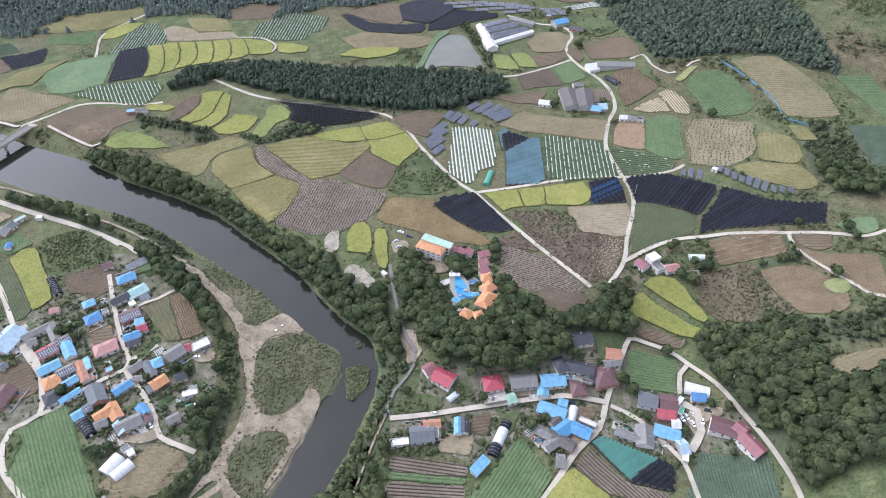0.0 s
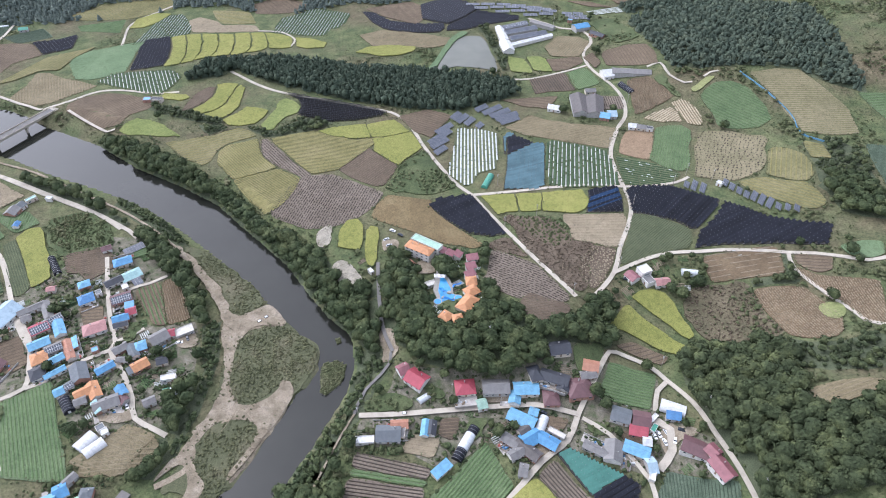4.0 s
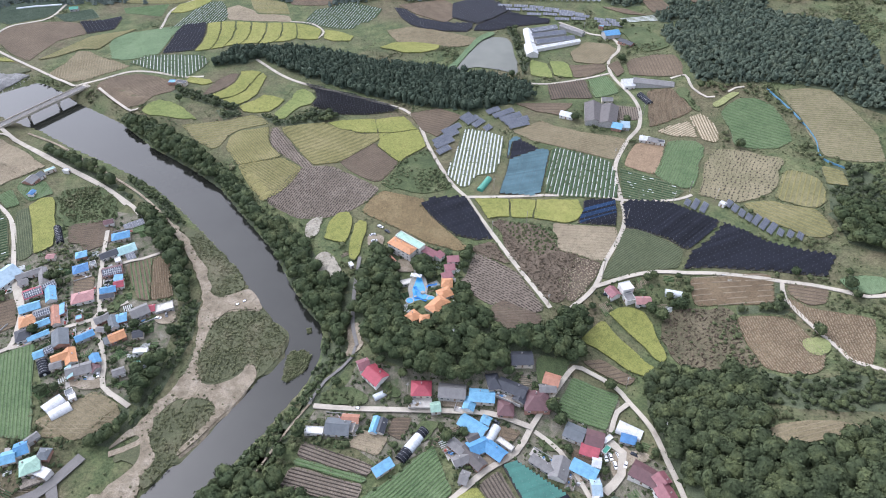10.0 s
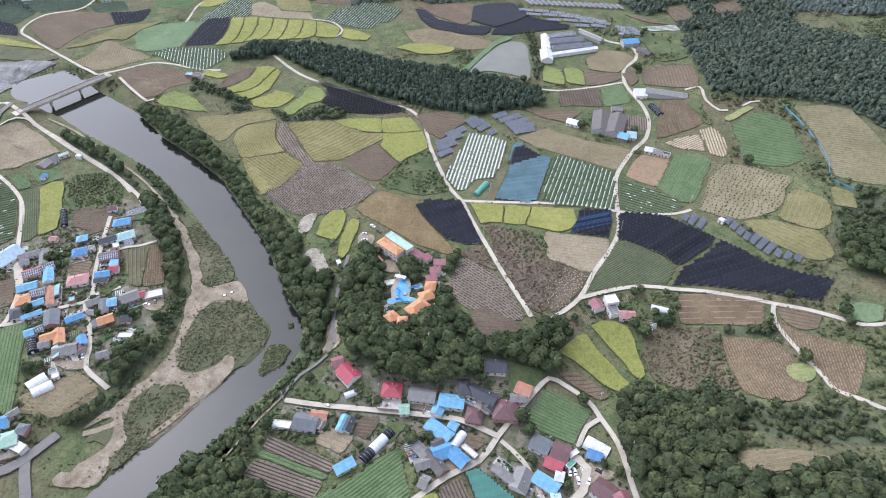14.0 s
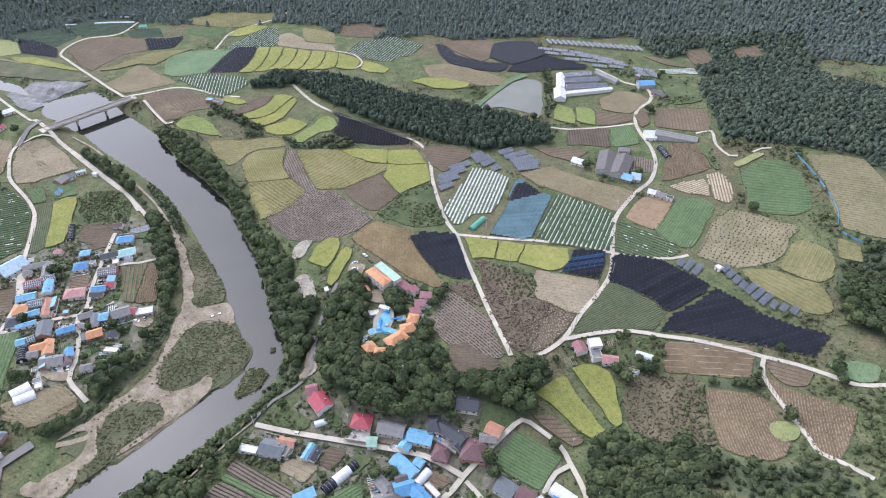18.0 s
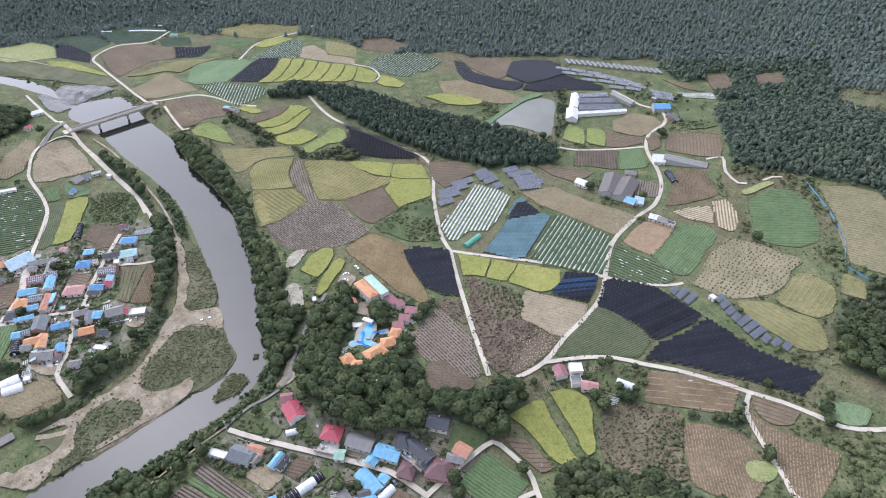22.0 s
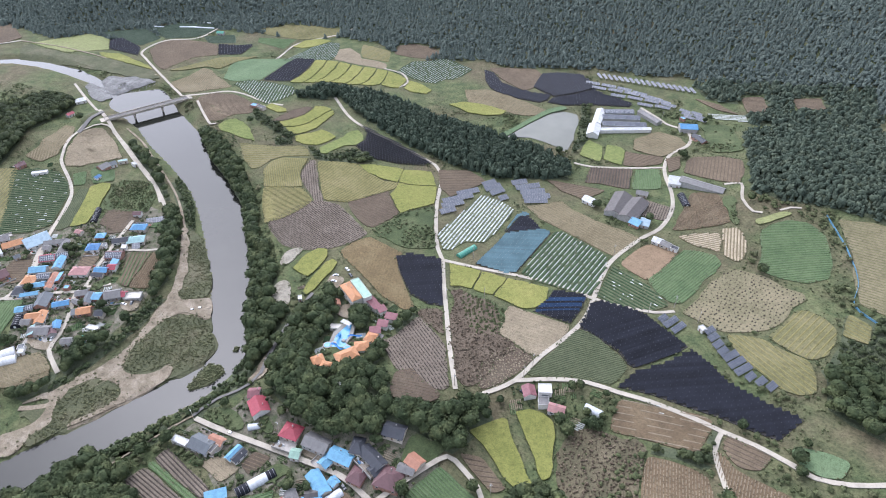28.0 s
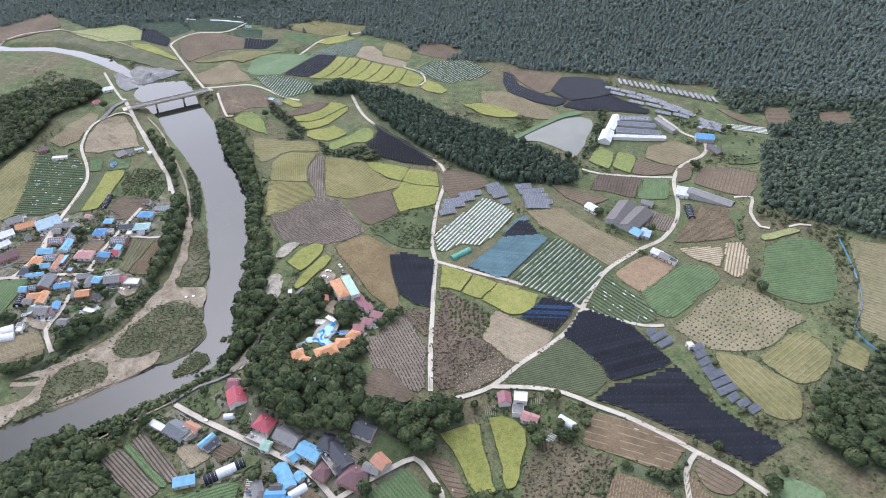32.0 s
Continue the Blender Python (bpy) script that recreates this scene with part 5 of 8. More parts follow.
def net_fence(pts):
    """A long blue net wall on posts."""
    line = smoothed(pts, 5)
    blue = hard("blue_netting", (0.12, 0.28, 0.42), 0.7)
    root = tagged(new("net_fence"), "long blue net fence along a field edge", "fence")
    v, f = [], []
    for k, p in enumerate(line):
        d = (line[min(k + 1, len(line) - 1)] - line[max(k - 1, 0)]).normalized()
        z = float(land(p.x, p.y))
        for u in (-0.06, 0.06):
            v += [(p.x - d.y * u, p.y + d.x * u, z - 0.2), (p.x - d.y * u, p.y + d.x * u, z + 1.6)]
        if k:
            b = 4 * k - 4
            f += [(b, b + 1, b + 5, b + 4), (b + 2, b + 3, b + 7, b + 6), (b + 1, b + 3, b + 7, b + 5)]
        if k % 2 == 0:
            part_mesh("post", *posts_under((p.x - 0.3, p.y), (p.x + 0.3, p.y), 1.9, None), M_STEEL, root)
    part_mesh("netting", v, f, blue, root)


def bridge():
    a, b, deck = Vector((-393.6, 407)), Vector((-360.8, 487)), 9.0
    mid, d = (a + b) / 2, b - a
    root = tagged(new("bridge"), "grey concrete road bridge on two piers over the river", "bridge")
    root.matrix_basis = pose(mid.x, mid.y, 0, 0, 0, math.degrees(math.atan2(d.y, d.x)))
    l = d.length
    box_part("deck", (-l / 2, l / 2, -4.2, 4.2, deck - 0.9, deck), M_CONCRETE, root)
    box_part("carriageway", (-l / 2, l / 2, -3.5, 3.5, deck, deck + 0.06), M_ASPHALT, root)
    for s in (-1, 1):
        box_part("parapet", (-l / 2, l / 2, s * 4.05 - 0.15, s * 4.05 + 0.15, deck, deck + 0.9), M_CONCRETE, root)
        box_part("girder", (-l / 2, l / 2, s * 2.4 - 0.3, s * 2.4 + 0.3, deck - 2.0, deck - 0.9), M_CONCRETE, root)
        box_part("abutment", (s * (l / 2 + 1.5) - 2.5, s * (l / 2 + 1.5) + 2.5, -4.4, 4.4, 0, deck - 0.02), M_CONCRETE, root)
    for u in (-l / 6, l / 6):
        bm = bmesh.new()
        box(bm, u - 0.9, u + 0.9, -3.6, 3.6, deck - 3.2, deck - 2.0)
        bmesh.ops.create_cone(bm, cap_ends=True, segments=16, radius1=1.0, radius2=1.0, depth=8, matrix=Matrix.Translation((u, 0, deck - 7.0)))
        part("pier", bm, M_CONCRETE, root)


def rocky_shoal(poly):
    """Grey boulders and slabs lying in the shallows above the bridge."""
    rng = np.random.default_rng(44)
    xs, ys = scatter(poly, 2.2, rng)
    d, f = BALLS[0]
    shapes = []
    for _ in range(6):
        p = d * rng.uniform(0.7, 1.2, (len(d), 1)) * 0.5
        shapes.append((p * np.array((1, 1, 0.6)), f))
    n = len(xs)
    size = 0.5 + 2.2 * rng.beta(1.2, 4, n)
    picks = [shapes[i] for i in rng.integers(0, 6, n)]
    planted("boulders", xs, ys, size * 0.7, size, picks, M_ROCK, "pale grey boulders in river shallows", "rocks", trunks=False, up=0.15)


CROWNS = []


def lone_tree(x, y):
    """A broadleaf tree: trunk with limbs, and an uneven crown of leaf clumps."""
    rng = np.random.default_rng(int(abs(x * 31 + y * 17)))
    if not CROWNS:
        gen = np.random.default_rng(9)
        for k in range(5):
            v, f = tree_shape("broad", gen, 110)
            crown = mesh_of("crown", v, f, M_LEAF["broad"])
            tv, tf = [], []

            def limb(p, q, r0, r1):
                p, q = np.array(p), np.array(q)
                b = len(tv)
                for c, r in ((p, r0), (q, r1)):
                    for i in range(5):
                        tv.append(tuple(c + r * np.array((math.cos(i * 1.257), math.sin(i * 1.257), 0))))
                tf.extend((b + i, b + (i + 1) % 5, b + 5 + (i + 1) % 5, b + 5 + i) for i in range(5))

            limb((0, 0, -0.05), (0.01, 0, 0.45), 0.035, 0.022)
            for i in range(4):
                a = i * 1.57 + gen.uniform(0, 1)
                limb((0.01, 0, 0.3 + 0.04 * i), (0.27 * math.cos(a), 0.27 * math.sin(a), 0.55 + 0.05 * i), 0.016, 0.006)
            CROWNS.append((crown, mesh_of("trunk", tv, tf, M_BARK)))
    crown, trunk = CROWNS[int(rng.integers(0, 5))]
    if river_side(np.array([x]), np.array([y]))[0][0] < 1 or not free(x, y):
        return
    root = tagged(new("tree"), "single green broadleaf tree with an uneven crown", "tree", "single broadleaf trees")
    h = rng.uniform(4.5, 9.0)
    root.matrix_basis = pose(x, y, float(land(x, y)), 0, 0, rng.uniform(0, 360)) @ Matrix.Diagonal((h * rng.uniform(0.8, 1.05), h * rng.uniform(0.8, 1.05), h, 1))
    new("trunk", trunk).parent = root
    new("crown", crown).parent = root


def tufts(name, xs, ys, low, high, material, label, category, up=0.0, kind="scrub"):
    rng = np.random.default_rng(len(xs) + 5)
    n = len(xs)
    s = rng.uniform(low, high, n)
    picks = [SHAPES[kind][i] for i in rng.integers(0, 6, n)]
    planted(name, xs, ys, s * rng.uniform(0.55, 0.95, n), s * rng.uniform(0.9, 1.5, n), picks, material, label, category, trunks=False, up=up)


def scrubland():
    """Bushes and rank weeds over all ground that is neither field, road nor yard."""
    rng = np.random.default_rng(5)
    xs, ys = np.meshgrid(np.arange(-640, 430, 3.1), np.arange(105, 770, 3.1))
    xs, ys = xs.ravel() + rng.normal(0, 1.0, xs.size), ys.ravel() + rng.normal(0, 1.0, ys.size)
    patch = np.array([noise.noise((x * 0.022, y * 0.022, 1.5)) + 0.6 * noise.noise((x * 0.08, y * 0.08, 4.5)) for x, y in zip(xs, ys)])
    d, side = river_side(xs, ys)
    wild = patch + np.where((d < 30) & (side > 0), 0.5, 0) + np.where((xs > 150) & (ys < 330), 0.25, 0) + np.where((xs > 215), 0.4, 0) - np.where((side < 0) & (d < 45), 0.5, 0)
    ok = free(xs, ys) & (d > 1.0) & (wild > -0.1 + rng.uniform(0, 0.6, xs.size)) & (upland(xs, ys) < 4)
    xs, ys, wild = xs[ok], ys[ok], wild[ok]
    big = (wild > 0.5) & (rng.random(len(xs)) < 0.5)
    kept = ~big | clear(xs, ys, 2.0)
    xs, ys, big = xs[kept], ys[kept], big[kept]
    tufts("scrub", xs[big], ys[big], 1.8, 4.4, M_LEAF["scrub"], "dense green and brown scrub on waste ground", "bushes", kind="far")
    tufts("weeds", xs[~big], ys[~big], 0.7, 1.8, M_LEAF["scrub"], "rank weeds and low bushes between fields", "weeds")


def field_margins():
    """Weeds and grass along the edges of fields."""
    rng = np.random.default_rng(8)
    xs, ys = [], []
    for poly in FIELDS:
        for (ax, ay), (bx, by) in zip(poly, poly[1:] + poly[:1]):
            ln = math.hypot(bx - ax, by - ay)
            for s in np.arange(rng.uniform(0, 2), ln, 2.1):
                if noise.noise((ax * 0.05, ay * 0.05, 9)) > -0.2:
                    xs.append(ax + (bx - ax) * s / ln + rng.normal(0, 0.7)), ys.append(ay + (by - ay) * s / ln + rng.normal(0, 0.7))
    xs, ys = np.array(xs), np.array(ys)
    ok = (river_side(xs, ys)[0] > 1) & (ys < 640)
    tufts("field_margin", xs[ok], ys[ok], 0.6, 1.5, M_LEAF["grass"], "weedy green and brown margins between fields", "weeds", 0.2)


def weed_tufts():
    rng = np.random.default_rng(16)
    for poly, up in WEEDY:
        xs, ys = scatter(poly, 2.5, rng)
        ok = np.array([noise.noise((x * 0.05, y * 0.05, 2.5)) + rng.normal(0, 0.25) > -0.08 for x, y in zip(xs, ys)], bool)
        if ok.sum() > 3 and len(xs) > 200:
            far = ok & (rng.random(len(xs)) < 0.12)
            tufts("bushes", xs[far], ys[far], 1.6, 4.2, M_LEAF["scrub"], "scattered bushes in an untended plot", "bushes", up - 0.15, kind="far")
        if ok.sum() > 3:
            tufts("weeds", xs[ok], ys[ok], 0.9, 2.8, M_LEAF["scrub"], "patches of rank weeds in an untended plot", "weeds", up - 0.15)


def dead_weeds():
    rng = np.random.default_rng(26)
    for poly, up in DEAD:
        xs, ys = scatter(poly, 1.9, rng)
        for green in GREEN:
            out = ~inside(green, xs, ys)
            xs, ys = xs[out], ys[out]
        if len(xs) > 3:
            tufts("dead_weeds", xs, ys, 0.7, 1.8, M_LEAF["dead"], "reddish-brown dead weeds on a fallow plot", "weeds", up - 0.15)


def garden_shrubs():
    """Small bushes and garden plants close round the houses."""
    rng = np.random.default_rng(12)
    xs, ys = [], []
    for x, y, hl, hw, deg in HOUSES:
        if y > 330:
            continue
        c, s = math.cos(radians(deg)), math.sin(radians(deg))
        for _ in range(int(rng.integers(14, 30))):
            u, v = rng.uniform(-hl - 6, hl + 6), rng.choice([-1, 1]) * (hw + rng.uniform(0.8, 6))
            xs.append(x + c * u - s * v), ys.append(y + s * u + c * v)
    xs, ys = np.array(xs), np.array(ys)
    ok = free(xs, ys) & (river_side(xs, ys)[0] > 3)
    tufts("garden_shrubs", xs[ok], ys[ok], 0.9, 2.8, M_LEAF["broad"], "small green bushes and garden plants round houses", "bushes")


def vegetable_beds():
    """Small garden beds with a few short rows, on free ground near houses."""
    rng = np.random.default_rng(31)
    kinds = {"green": (M_LEAFROW, []), "dark": (M_LEAFDARK, []), "straw": (M_STRAW, []), "film": (M_FILM, [])}
    for x, y, hl, hw, deg in HOUSES:
        if y > 330:
            continue
        c, s = math.cos(radians(deg)), math.sin(radians(deg))
        for _ in range(4):
            u, v = rng.uniform(-hl - 9, hl + 9), rng.choice([-1, 1]) * (hw + rng.uniform(4, 14))
            px, py, ln, n = x + c * u - s * v, y + s * u + c * v, rng.uniform(3, 8), int(rng.integers(3, 7))
            if not clear(px, py, 3.0) or river_side(np.array([px]), np.array([py]))[0][0] < 6:
                continue
            key = str(rng.choice(["green", "green", "dark", "straw", "film"]))
            for k in range(n):
                o = (k - n / 2) * 1.15
                a, b = (px - c * ln / 2 - s * o, py - s * ln / 2 + c * o), (px + c * ln / 2 - s * o, py + s * ln / 2 + c * o)
                kinds[key][1].append(ridge(a, b, 0.7, rng.uniform(0.25, 0.6), 0.12, "mound", rng, 1.5, 0.9))
    for key, (m, pieces) in kinds.items():
        if pieces:
            ob = new("vegetable_beds", mesh_of("vegetable_beds", *joined(pieces), m))
            tagged(ob, {"green": "short rows of green vegetables in gardens", "dark": "rows of dark leafy plants in gardens", "straw": "rows of dry stalks in gardens", "film": "rows under white film in gardens"}[key], "vegetables", kind="stuff")


def reed_tufts():
    rng = np.random.default_rng(6)
    for poly, up in REEDY:
        cx, cy = sum(q[0] for q in poly) / len(poly), sum(q[1] for q in poly) / len(poly)
        xs, ys = scatter([(cx + (x - cx) * 1.06, cy + (y - cy) * 1.06) for x, y in poly], 1.3, rng)
        stray = rng.random(len(xs)) < 0.25
        xs, ys = xs + stray * rng.normal(0, 4.0, len(xs)), ys + stray * rng.normal(0, 4.0, len(ys))
        ok = (river_side(xs, ys)[0] > 0.3) & np.array([noise.noise((x * 0.06, y * 0.06, 6.5)) + rng.normal(0, 0.2) > -0.25 for x, y in zip(xs, ys)], bool)
        xs, ys = xs[ok], ys[ok]
        if len(xs):
            tufts("reeds", xs, ys, 0.5, 1.7, M_REED, "tufts of grey-green reeds", "reeds", up - 0.15)


M_REED = earth("reed_tufts", (0.10, 0.112, 0.048), (0.14, 0.146, 0.065), (0.20, 0.178, 0.095), 0.05, 0.8, island=0.35, bump=0)


# ---- fields ----
field("village", [(-289.7, 266.7), (-264.4, 281.2), (-247.4, 301.5), (-236.6, 331), (-209.4, 332.8), (-177.4, 303.5), (-177.1, 292.8), (-192.4, 278.7), (-181.3, 253.2), (-165.3, 249.6), (-144.7, 258), (-133.6, 236.8), (-128.2, 206.5), (-136.9, 186.9), (-129.6, 177.1), (-154.8, 181.6), (-168.6, 162.9), (-183.9, 176.1), (-209.9, 205.7), (-221.6, 197), (-234.4, 185.7), (-248.3, 189.1)], 30)
field("village", [(-312, 215.7), (-305.6, 239.8), (-269.4, 268.1), (-233.6, 286.7), (-227.4, 258), (-223.9, 215.6), (-257, 190.8)], 75)
field("village", [(-29, 192.1), (-14.1, 214.2), (-11.2, 230.8), (5.2, 226.2), (37.9, 229.1), (72.2, 245.8), (107.7, 250.8), (109, 239.3), (138, 232.8), (135.1, 209.5), (161.3, 190.6), (164.2, 171.9), (133.1, 176.9), (123.3, 173.6), (83.8, 185.2), (63.8, 172), (44.5, 186.9), (19.3, 167.3), (-7.2, 180.2), (-28.1, 176.9)], 56)
field("soil", [(-519.8, 564.0), (-533.3, 598.6), (-516.9, 611.2), (-478.8, 621.7), (-454.6, 621.1), (-432.4, 597.9), (-453.7, 577.4), (-454.4, 547.0), (-453.7, 529.3), (-486.1, 542.2)], 89)
field("net", [(-458.5, 623.3), (-438.7, 629.1), (-417.0, 644.1), (-409.5, 615.2), (-432.4, 597.9)], 42)
field("net", [(-590.7, 559.9), (-580.1, 572.7), (-534.9, 563.9), (-517.2, 545), (-567.5, 540.6)], 50)
field("pale", [(-672.6, 501.4), (-635.4, 563), (-596.3, 563.8), (-565.7, 539.4), (-604.8, 504.1)], 59)
field("rice", [(-567.1, 526.1), (-541.6, 537.1), (-482, 531), (-465.9, 524.8), (-552.5, 519.7)], 23)
field("bluegreen", [(-636.9, 567.4), (-586.5, 614.7), (-540.3, 601.2), (-541.8, 569), (-597.6, 568.2)], 43)
field("bluegreen", [(-586.5, 617.5), (-563, 654.5), (-520.3, 673.4), (-494.5, 658.1), (-504.1, 627), (-534.7, 602.5)], 58)
field("fallow", [(-455.3, 691.6), (-428.2, 723.9), (-346.8, 735.8), (-337.8, 713.8), (-381.8, 690.9), (-430.3, 682.3)], 50)
field("bluegreen", [(-497.7, 634.2), (-465.7, 659.7), (-443.2, 639.4), (-473.5, 620.4)], 39)
field("veg", [(-431.2, 668.5), (-383.7, 689.6), (-375.3, 655.9), (-420.7, 655.5)], 24)
field("mulch", [(-348.9, 624.0), (-345.4, 641.0), (-345.9, 675.2), (-336.1, 697.7), (-321.4, 701.8), (-307.2, 683.2), (-298.0, 666.8), (-293.3, 651.0), (-306.2, 640.2), (-328.2, 630.4)], 92)
field("rice", [(-371.0, 667.2), (-371.2, 690.3), (-353.8, 703.5), (-334.7, 701.8), (-342.4, 682.2), (-354.4, 668.9)], 53)
field("tan", [(-307.9, 683.0), (-297.4, 692.4), (-272.7, 680.7), (-263.7, 671.1), (-243.8, 674.0), (-226.8, 672.2), (-217.8, 658.0), (-243.7, 655.5), (-270.1, 653.1), (-291.2, 653.8)], 51)
field("fallow", [(-288.4, 708.0), (-252.2, 706.5), (-242.1, 703.4), (-227.6, 677.3), (-244.7, 675.5), (-264.4, 674.6), (-275.0, 685.5)], 8)
field("soil", [(-235.6, 700.7), (-243.5, 721.8), (-226.7, 732.3), (-206.4, 732.2), (-183.5, 726.3), (-178.4, 716.7), (-194.8, 704.2), (-212.5, 700.8)], 28)
field("mulch", [(-204.5, 655.0), (-202.8, 691.1), (-185.5, 701.5), (-173.8, 715.5), (-157.8, 713.9), (-127.1, 704.8), (-127.9, 684.2), (-134.1, 668.2), (-143.7, 665.8), (-143.1, 651.2), (-159.1, 647.5), (-187.6, 652.0)], 85)
field("bright", [(-372.5, 548.8), (-393.0, 577.8), (-400.5, 592.6), (-386.3, 611.2), (-356.6, 627.9), (-335.5, 632.0), (-335.0, 614.5), (-330.5, 587.0), (-324.6, 561.0), (-336.1, 550.9), (-355.2, 544.3)], 90)
field("net", [(-335.5, 632.0), (-311.3, 640.3), (-301.2, 617.4), (-294.0, 592.5), (-292.2, 575.2), (-321.6, 562.2), (-327.3, 588.2), (-334.3, 614.7)], 28)
field("mulch", [(-345.3, 538.3), (-336.8, 556.2), (-316.2, 560.8), (-294.5, 563.4), (-277.5, 564.7), (-263.8, 551.3), (-266.3, 529.1), (-271.2, 514.3), (-287.3, 518.2), (-314.0, 526.4)], 119)
field("rice", [(-276.4, 579.1), (-278.0, 599.7), (-286.5, 627.2), (-295.7, 646.3), (-280.8, 648.5), (-272.2, 629.7), (-266.3, 605.2), (-265.4, 586.2)], 112)
field("rice", [(-265.2, 588.0), (-264.5, 606.0), (-270.4, 630.5), (-278.9, 649.3), (-263.0, 648.6), (-254.0, 628.8), (-250.0, 607.5), (-252.5, 595.9)], 110)
field("rice", [(-251.3, 596.5), (-248.9, 608.1), (-254.1, 632.4), (-261.2, 649.5), (-245.1, 649.3), (-237.6, 631.0), (-233.8, 611.8), (-234.2, 601.3)], 109)
field("rice", [(-232.1, 600.6), (-232.0, 612.6), (-235.8, 631.8), (-243.3, 650.1), (-228.7, 653.1), (-221.0, 635.1), (-216.8, 614.7), (-219.1, 606.9)], 107)
field("rice", [(-217.9, 607.4), (-215.6, 615.2), (-219.2, 636.0), (-226.6, 652.2), (-213.4, 654.6), (-204.9, 637.3), (-199.0, 619.6), (-204.0, 612.3)], 105)
field("rice", [(-197.1, 618.9), (-203.7, 637.8), (-211.3, 653.7), (-196.3, 651.6), (-179.8, 645.2), (-176.4, 633.3), (-174.8, 620.9), (-185.3, 617.7)], 103)
field("rice", [(-290.7, 572.3), (-291.9, 589.8), (-299.3, 618.1), (-310.0, 640.8), (-297.0, 645.7), (-287.8, 626.7), (-279.2, 599.2), (-277.5, 578.6)], 48)
field("rice", [(-169.1, 623.5), (-175.3, 643.8), (-157.9, 641.5), (-139.2, 633.6), (-140.0, 622.3), (-157.3, 619.2)], 1)
field("stubble", [(-417.3, 510.0), (-413.9, 533.6), (-418.0, 559.8), (-406.8, 561.8), (-376.0, 548.0), (-338.9, 531.6), (-348.0, 519.6), (-366.3, 500.3), (-380.9, 495.9)], 120)
field("soil", [(-349.3, 495.9), (-341.3, 508.5), (-319.8, 515.5), (-298.0, 512.9), (-277.4, 506.6), (-268.1, 502.7), (-270.6, 490.1), (-283.3, 479.6), (-285.9, 465.7), (-306.2, 462.0), (-325.6, 473.1), (-347.8, 485.7)], 55)
field("rice", [(-266.9, 509.1), (-267.8, 519.1), (-245.8, 517.3), (-241.2, 512.5), (-247.7, 506.3)], 96)
field("soildark", [(-240.3, 488.4), (-233.6, 493.2), (-225.6, 505.3), (-221.6, 518.4), (-223.8, 534.7), (-231.6, 533.6), (-238.1, 521.3), (-240.3, 505.9)], 76)
field("ricegreen", [(-285.2, 458.7), (-281.5, 465.1), (-274.3, 473.6), (-262.2, 472.1), (-251.3, 467.7), (-235.7, 457.6), (-226.5, 450.7), (-238.9, 449.2), (-256.7, 449.6), (-273.9, 452.1)], 51)
field("rice", [(-232.1, 491.3), (-224.1, 503.4), (-220.0, 516.4), (-221.7, 532.8), (-224.6, 538.7), (-214.4, 542.4), (-204.5, 541.5), (-204.7, 524.2), (-205.3, 506.1), (-212.0, 492.3), (-221.3, 486.5)], 73)
field("rice", [(-218.4, 485.4), (-209.5, 493.6), (-203.5, 505.6), (-203.7, 524.7), (-202.0, 539.9), (-195.9, 534.3), (-193.7, 518.6), (-191.3, 501.2), (-195.1, 488.0), (-201.2, 480.1), (-210.6, 481.7)], 79)
field("rice", [(-198.7, 477.7), (-191.2, 487.3), (-184.2, 500.7), (-173.4, 499.5), (-162.8, 495.7), (-163.5, 485.6), (-168.2, 474.0), (-181.1, 469.4), (-191.7, 470.3)], 63)
field("ricegreen", [(-162.6, 470.8), (-159.8, 484.9), (-156.4, 498.8), (-157.1, 512.5), (-151.5, 517.8), (-142.4, 511.8), (-135.1, 502.7), (-136.0, 492.4), (-144.4, 486.0), (-148.2, 474.9), (-150.1, 465.0), (-155.5, 463.7)], 74)
field("net", [(-155.4, 527.9), (-129.5, 522.1), (-100.1, 515.1), (-74.5, 507.5), (-56.1, 500.6), (-60.9, 493.4), (-81.7, 483.8), (-103.2, 479.9), (-121.7, 484.9), (-134.8, 490.6), (-134.9, 505.3), (-141.5, 517.5)], 171)
field("fallow", [(-236.3, 440.5), (-220.1, 447.1), (-199.2, 454.4), (-181.2, 467.0), (-169.8, 463.0), (-161.2, 455.7), (-183.6, 443.0), (-188.7, 434.6), (-189.7, 418.3), (-195.1, 413.2), (-211.3, 420.9)], 28)
field("olive", [(-183.3, 416.1), (-186.9, 432.3), (-182.4, 441.4), (-172.1, 444.7), (-159.2, 451.2), (-153.4, 435.0), (-146.9, 424.8), (-132.3, 411.7), (-147.1, 404.2), (-164.4, 396.8)], 136)
field("olive", [(-163.9, 396.1), (-146.5, 403.5), (-130.8, 410.5), (-113.8, 400.9), (-110.0, 398.1), (-111.9, 381.2), (-117.5, 366.2), (-126.9, 357.5), (-143.5, 373.0)], 38)
field("furrow", [(-155.9, 449.4), (-152.2, 452.1), (-140.5, 440.3), (-123.6, 422.6), (-109.7, 409.7), (-101.2, 402.5), (-107.3, 398.3), (-118.7, 406.1), (-133.4, 414.0), (-146.5, 425.0), (-152.3, 434.4)], -47)
field("furrow", [(-113.6, 396.3), (-106.9, 401.1), (-87.3, 404.7), (-67.5, 396.2), (-41.9, 383.9), (-46.3, 368.2), (-57.8, 353.1), (-72.0, 344.4), (-91.2, 340.9), (-110.9, 350.0), (-124.3, 358.5)], 78)
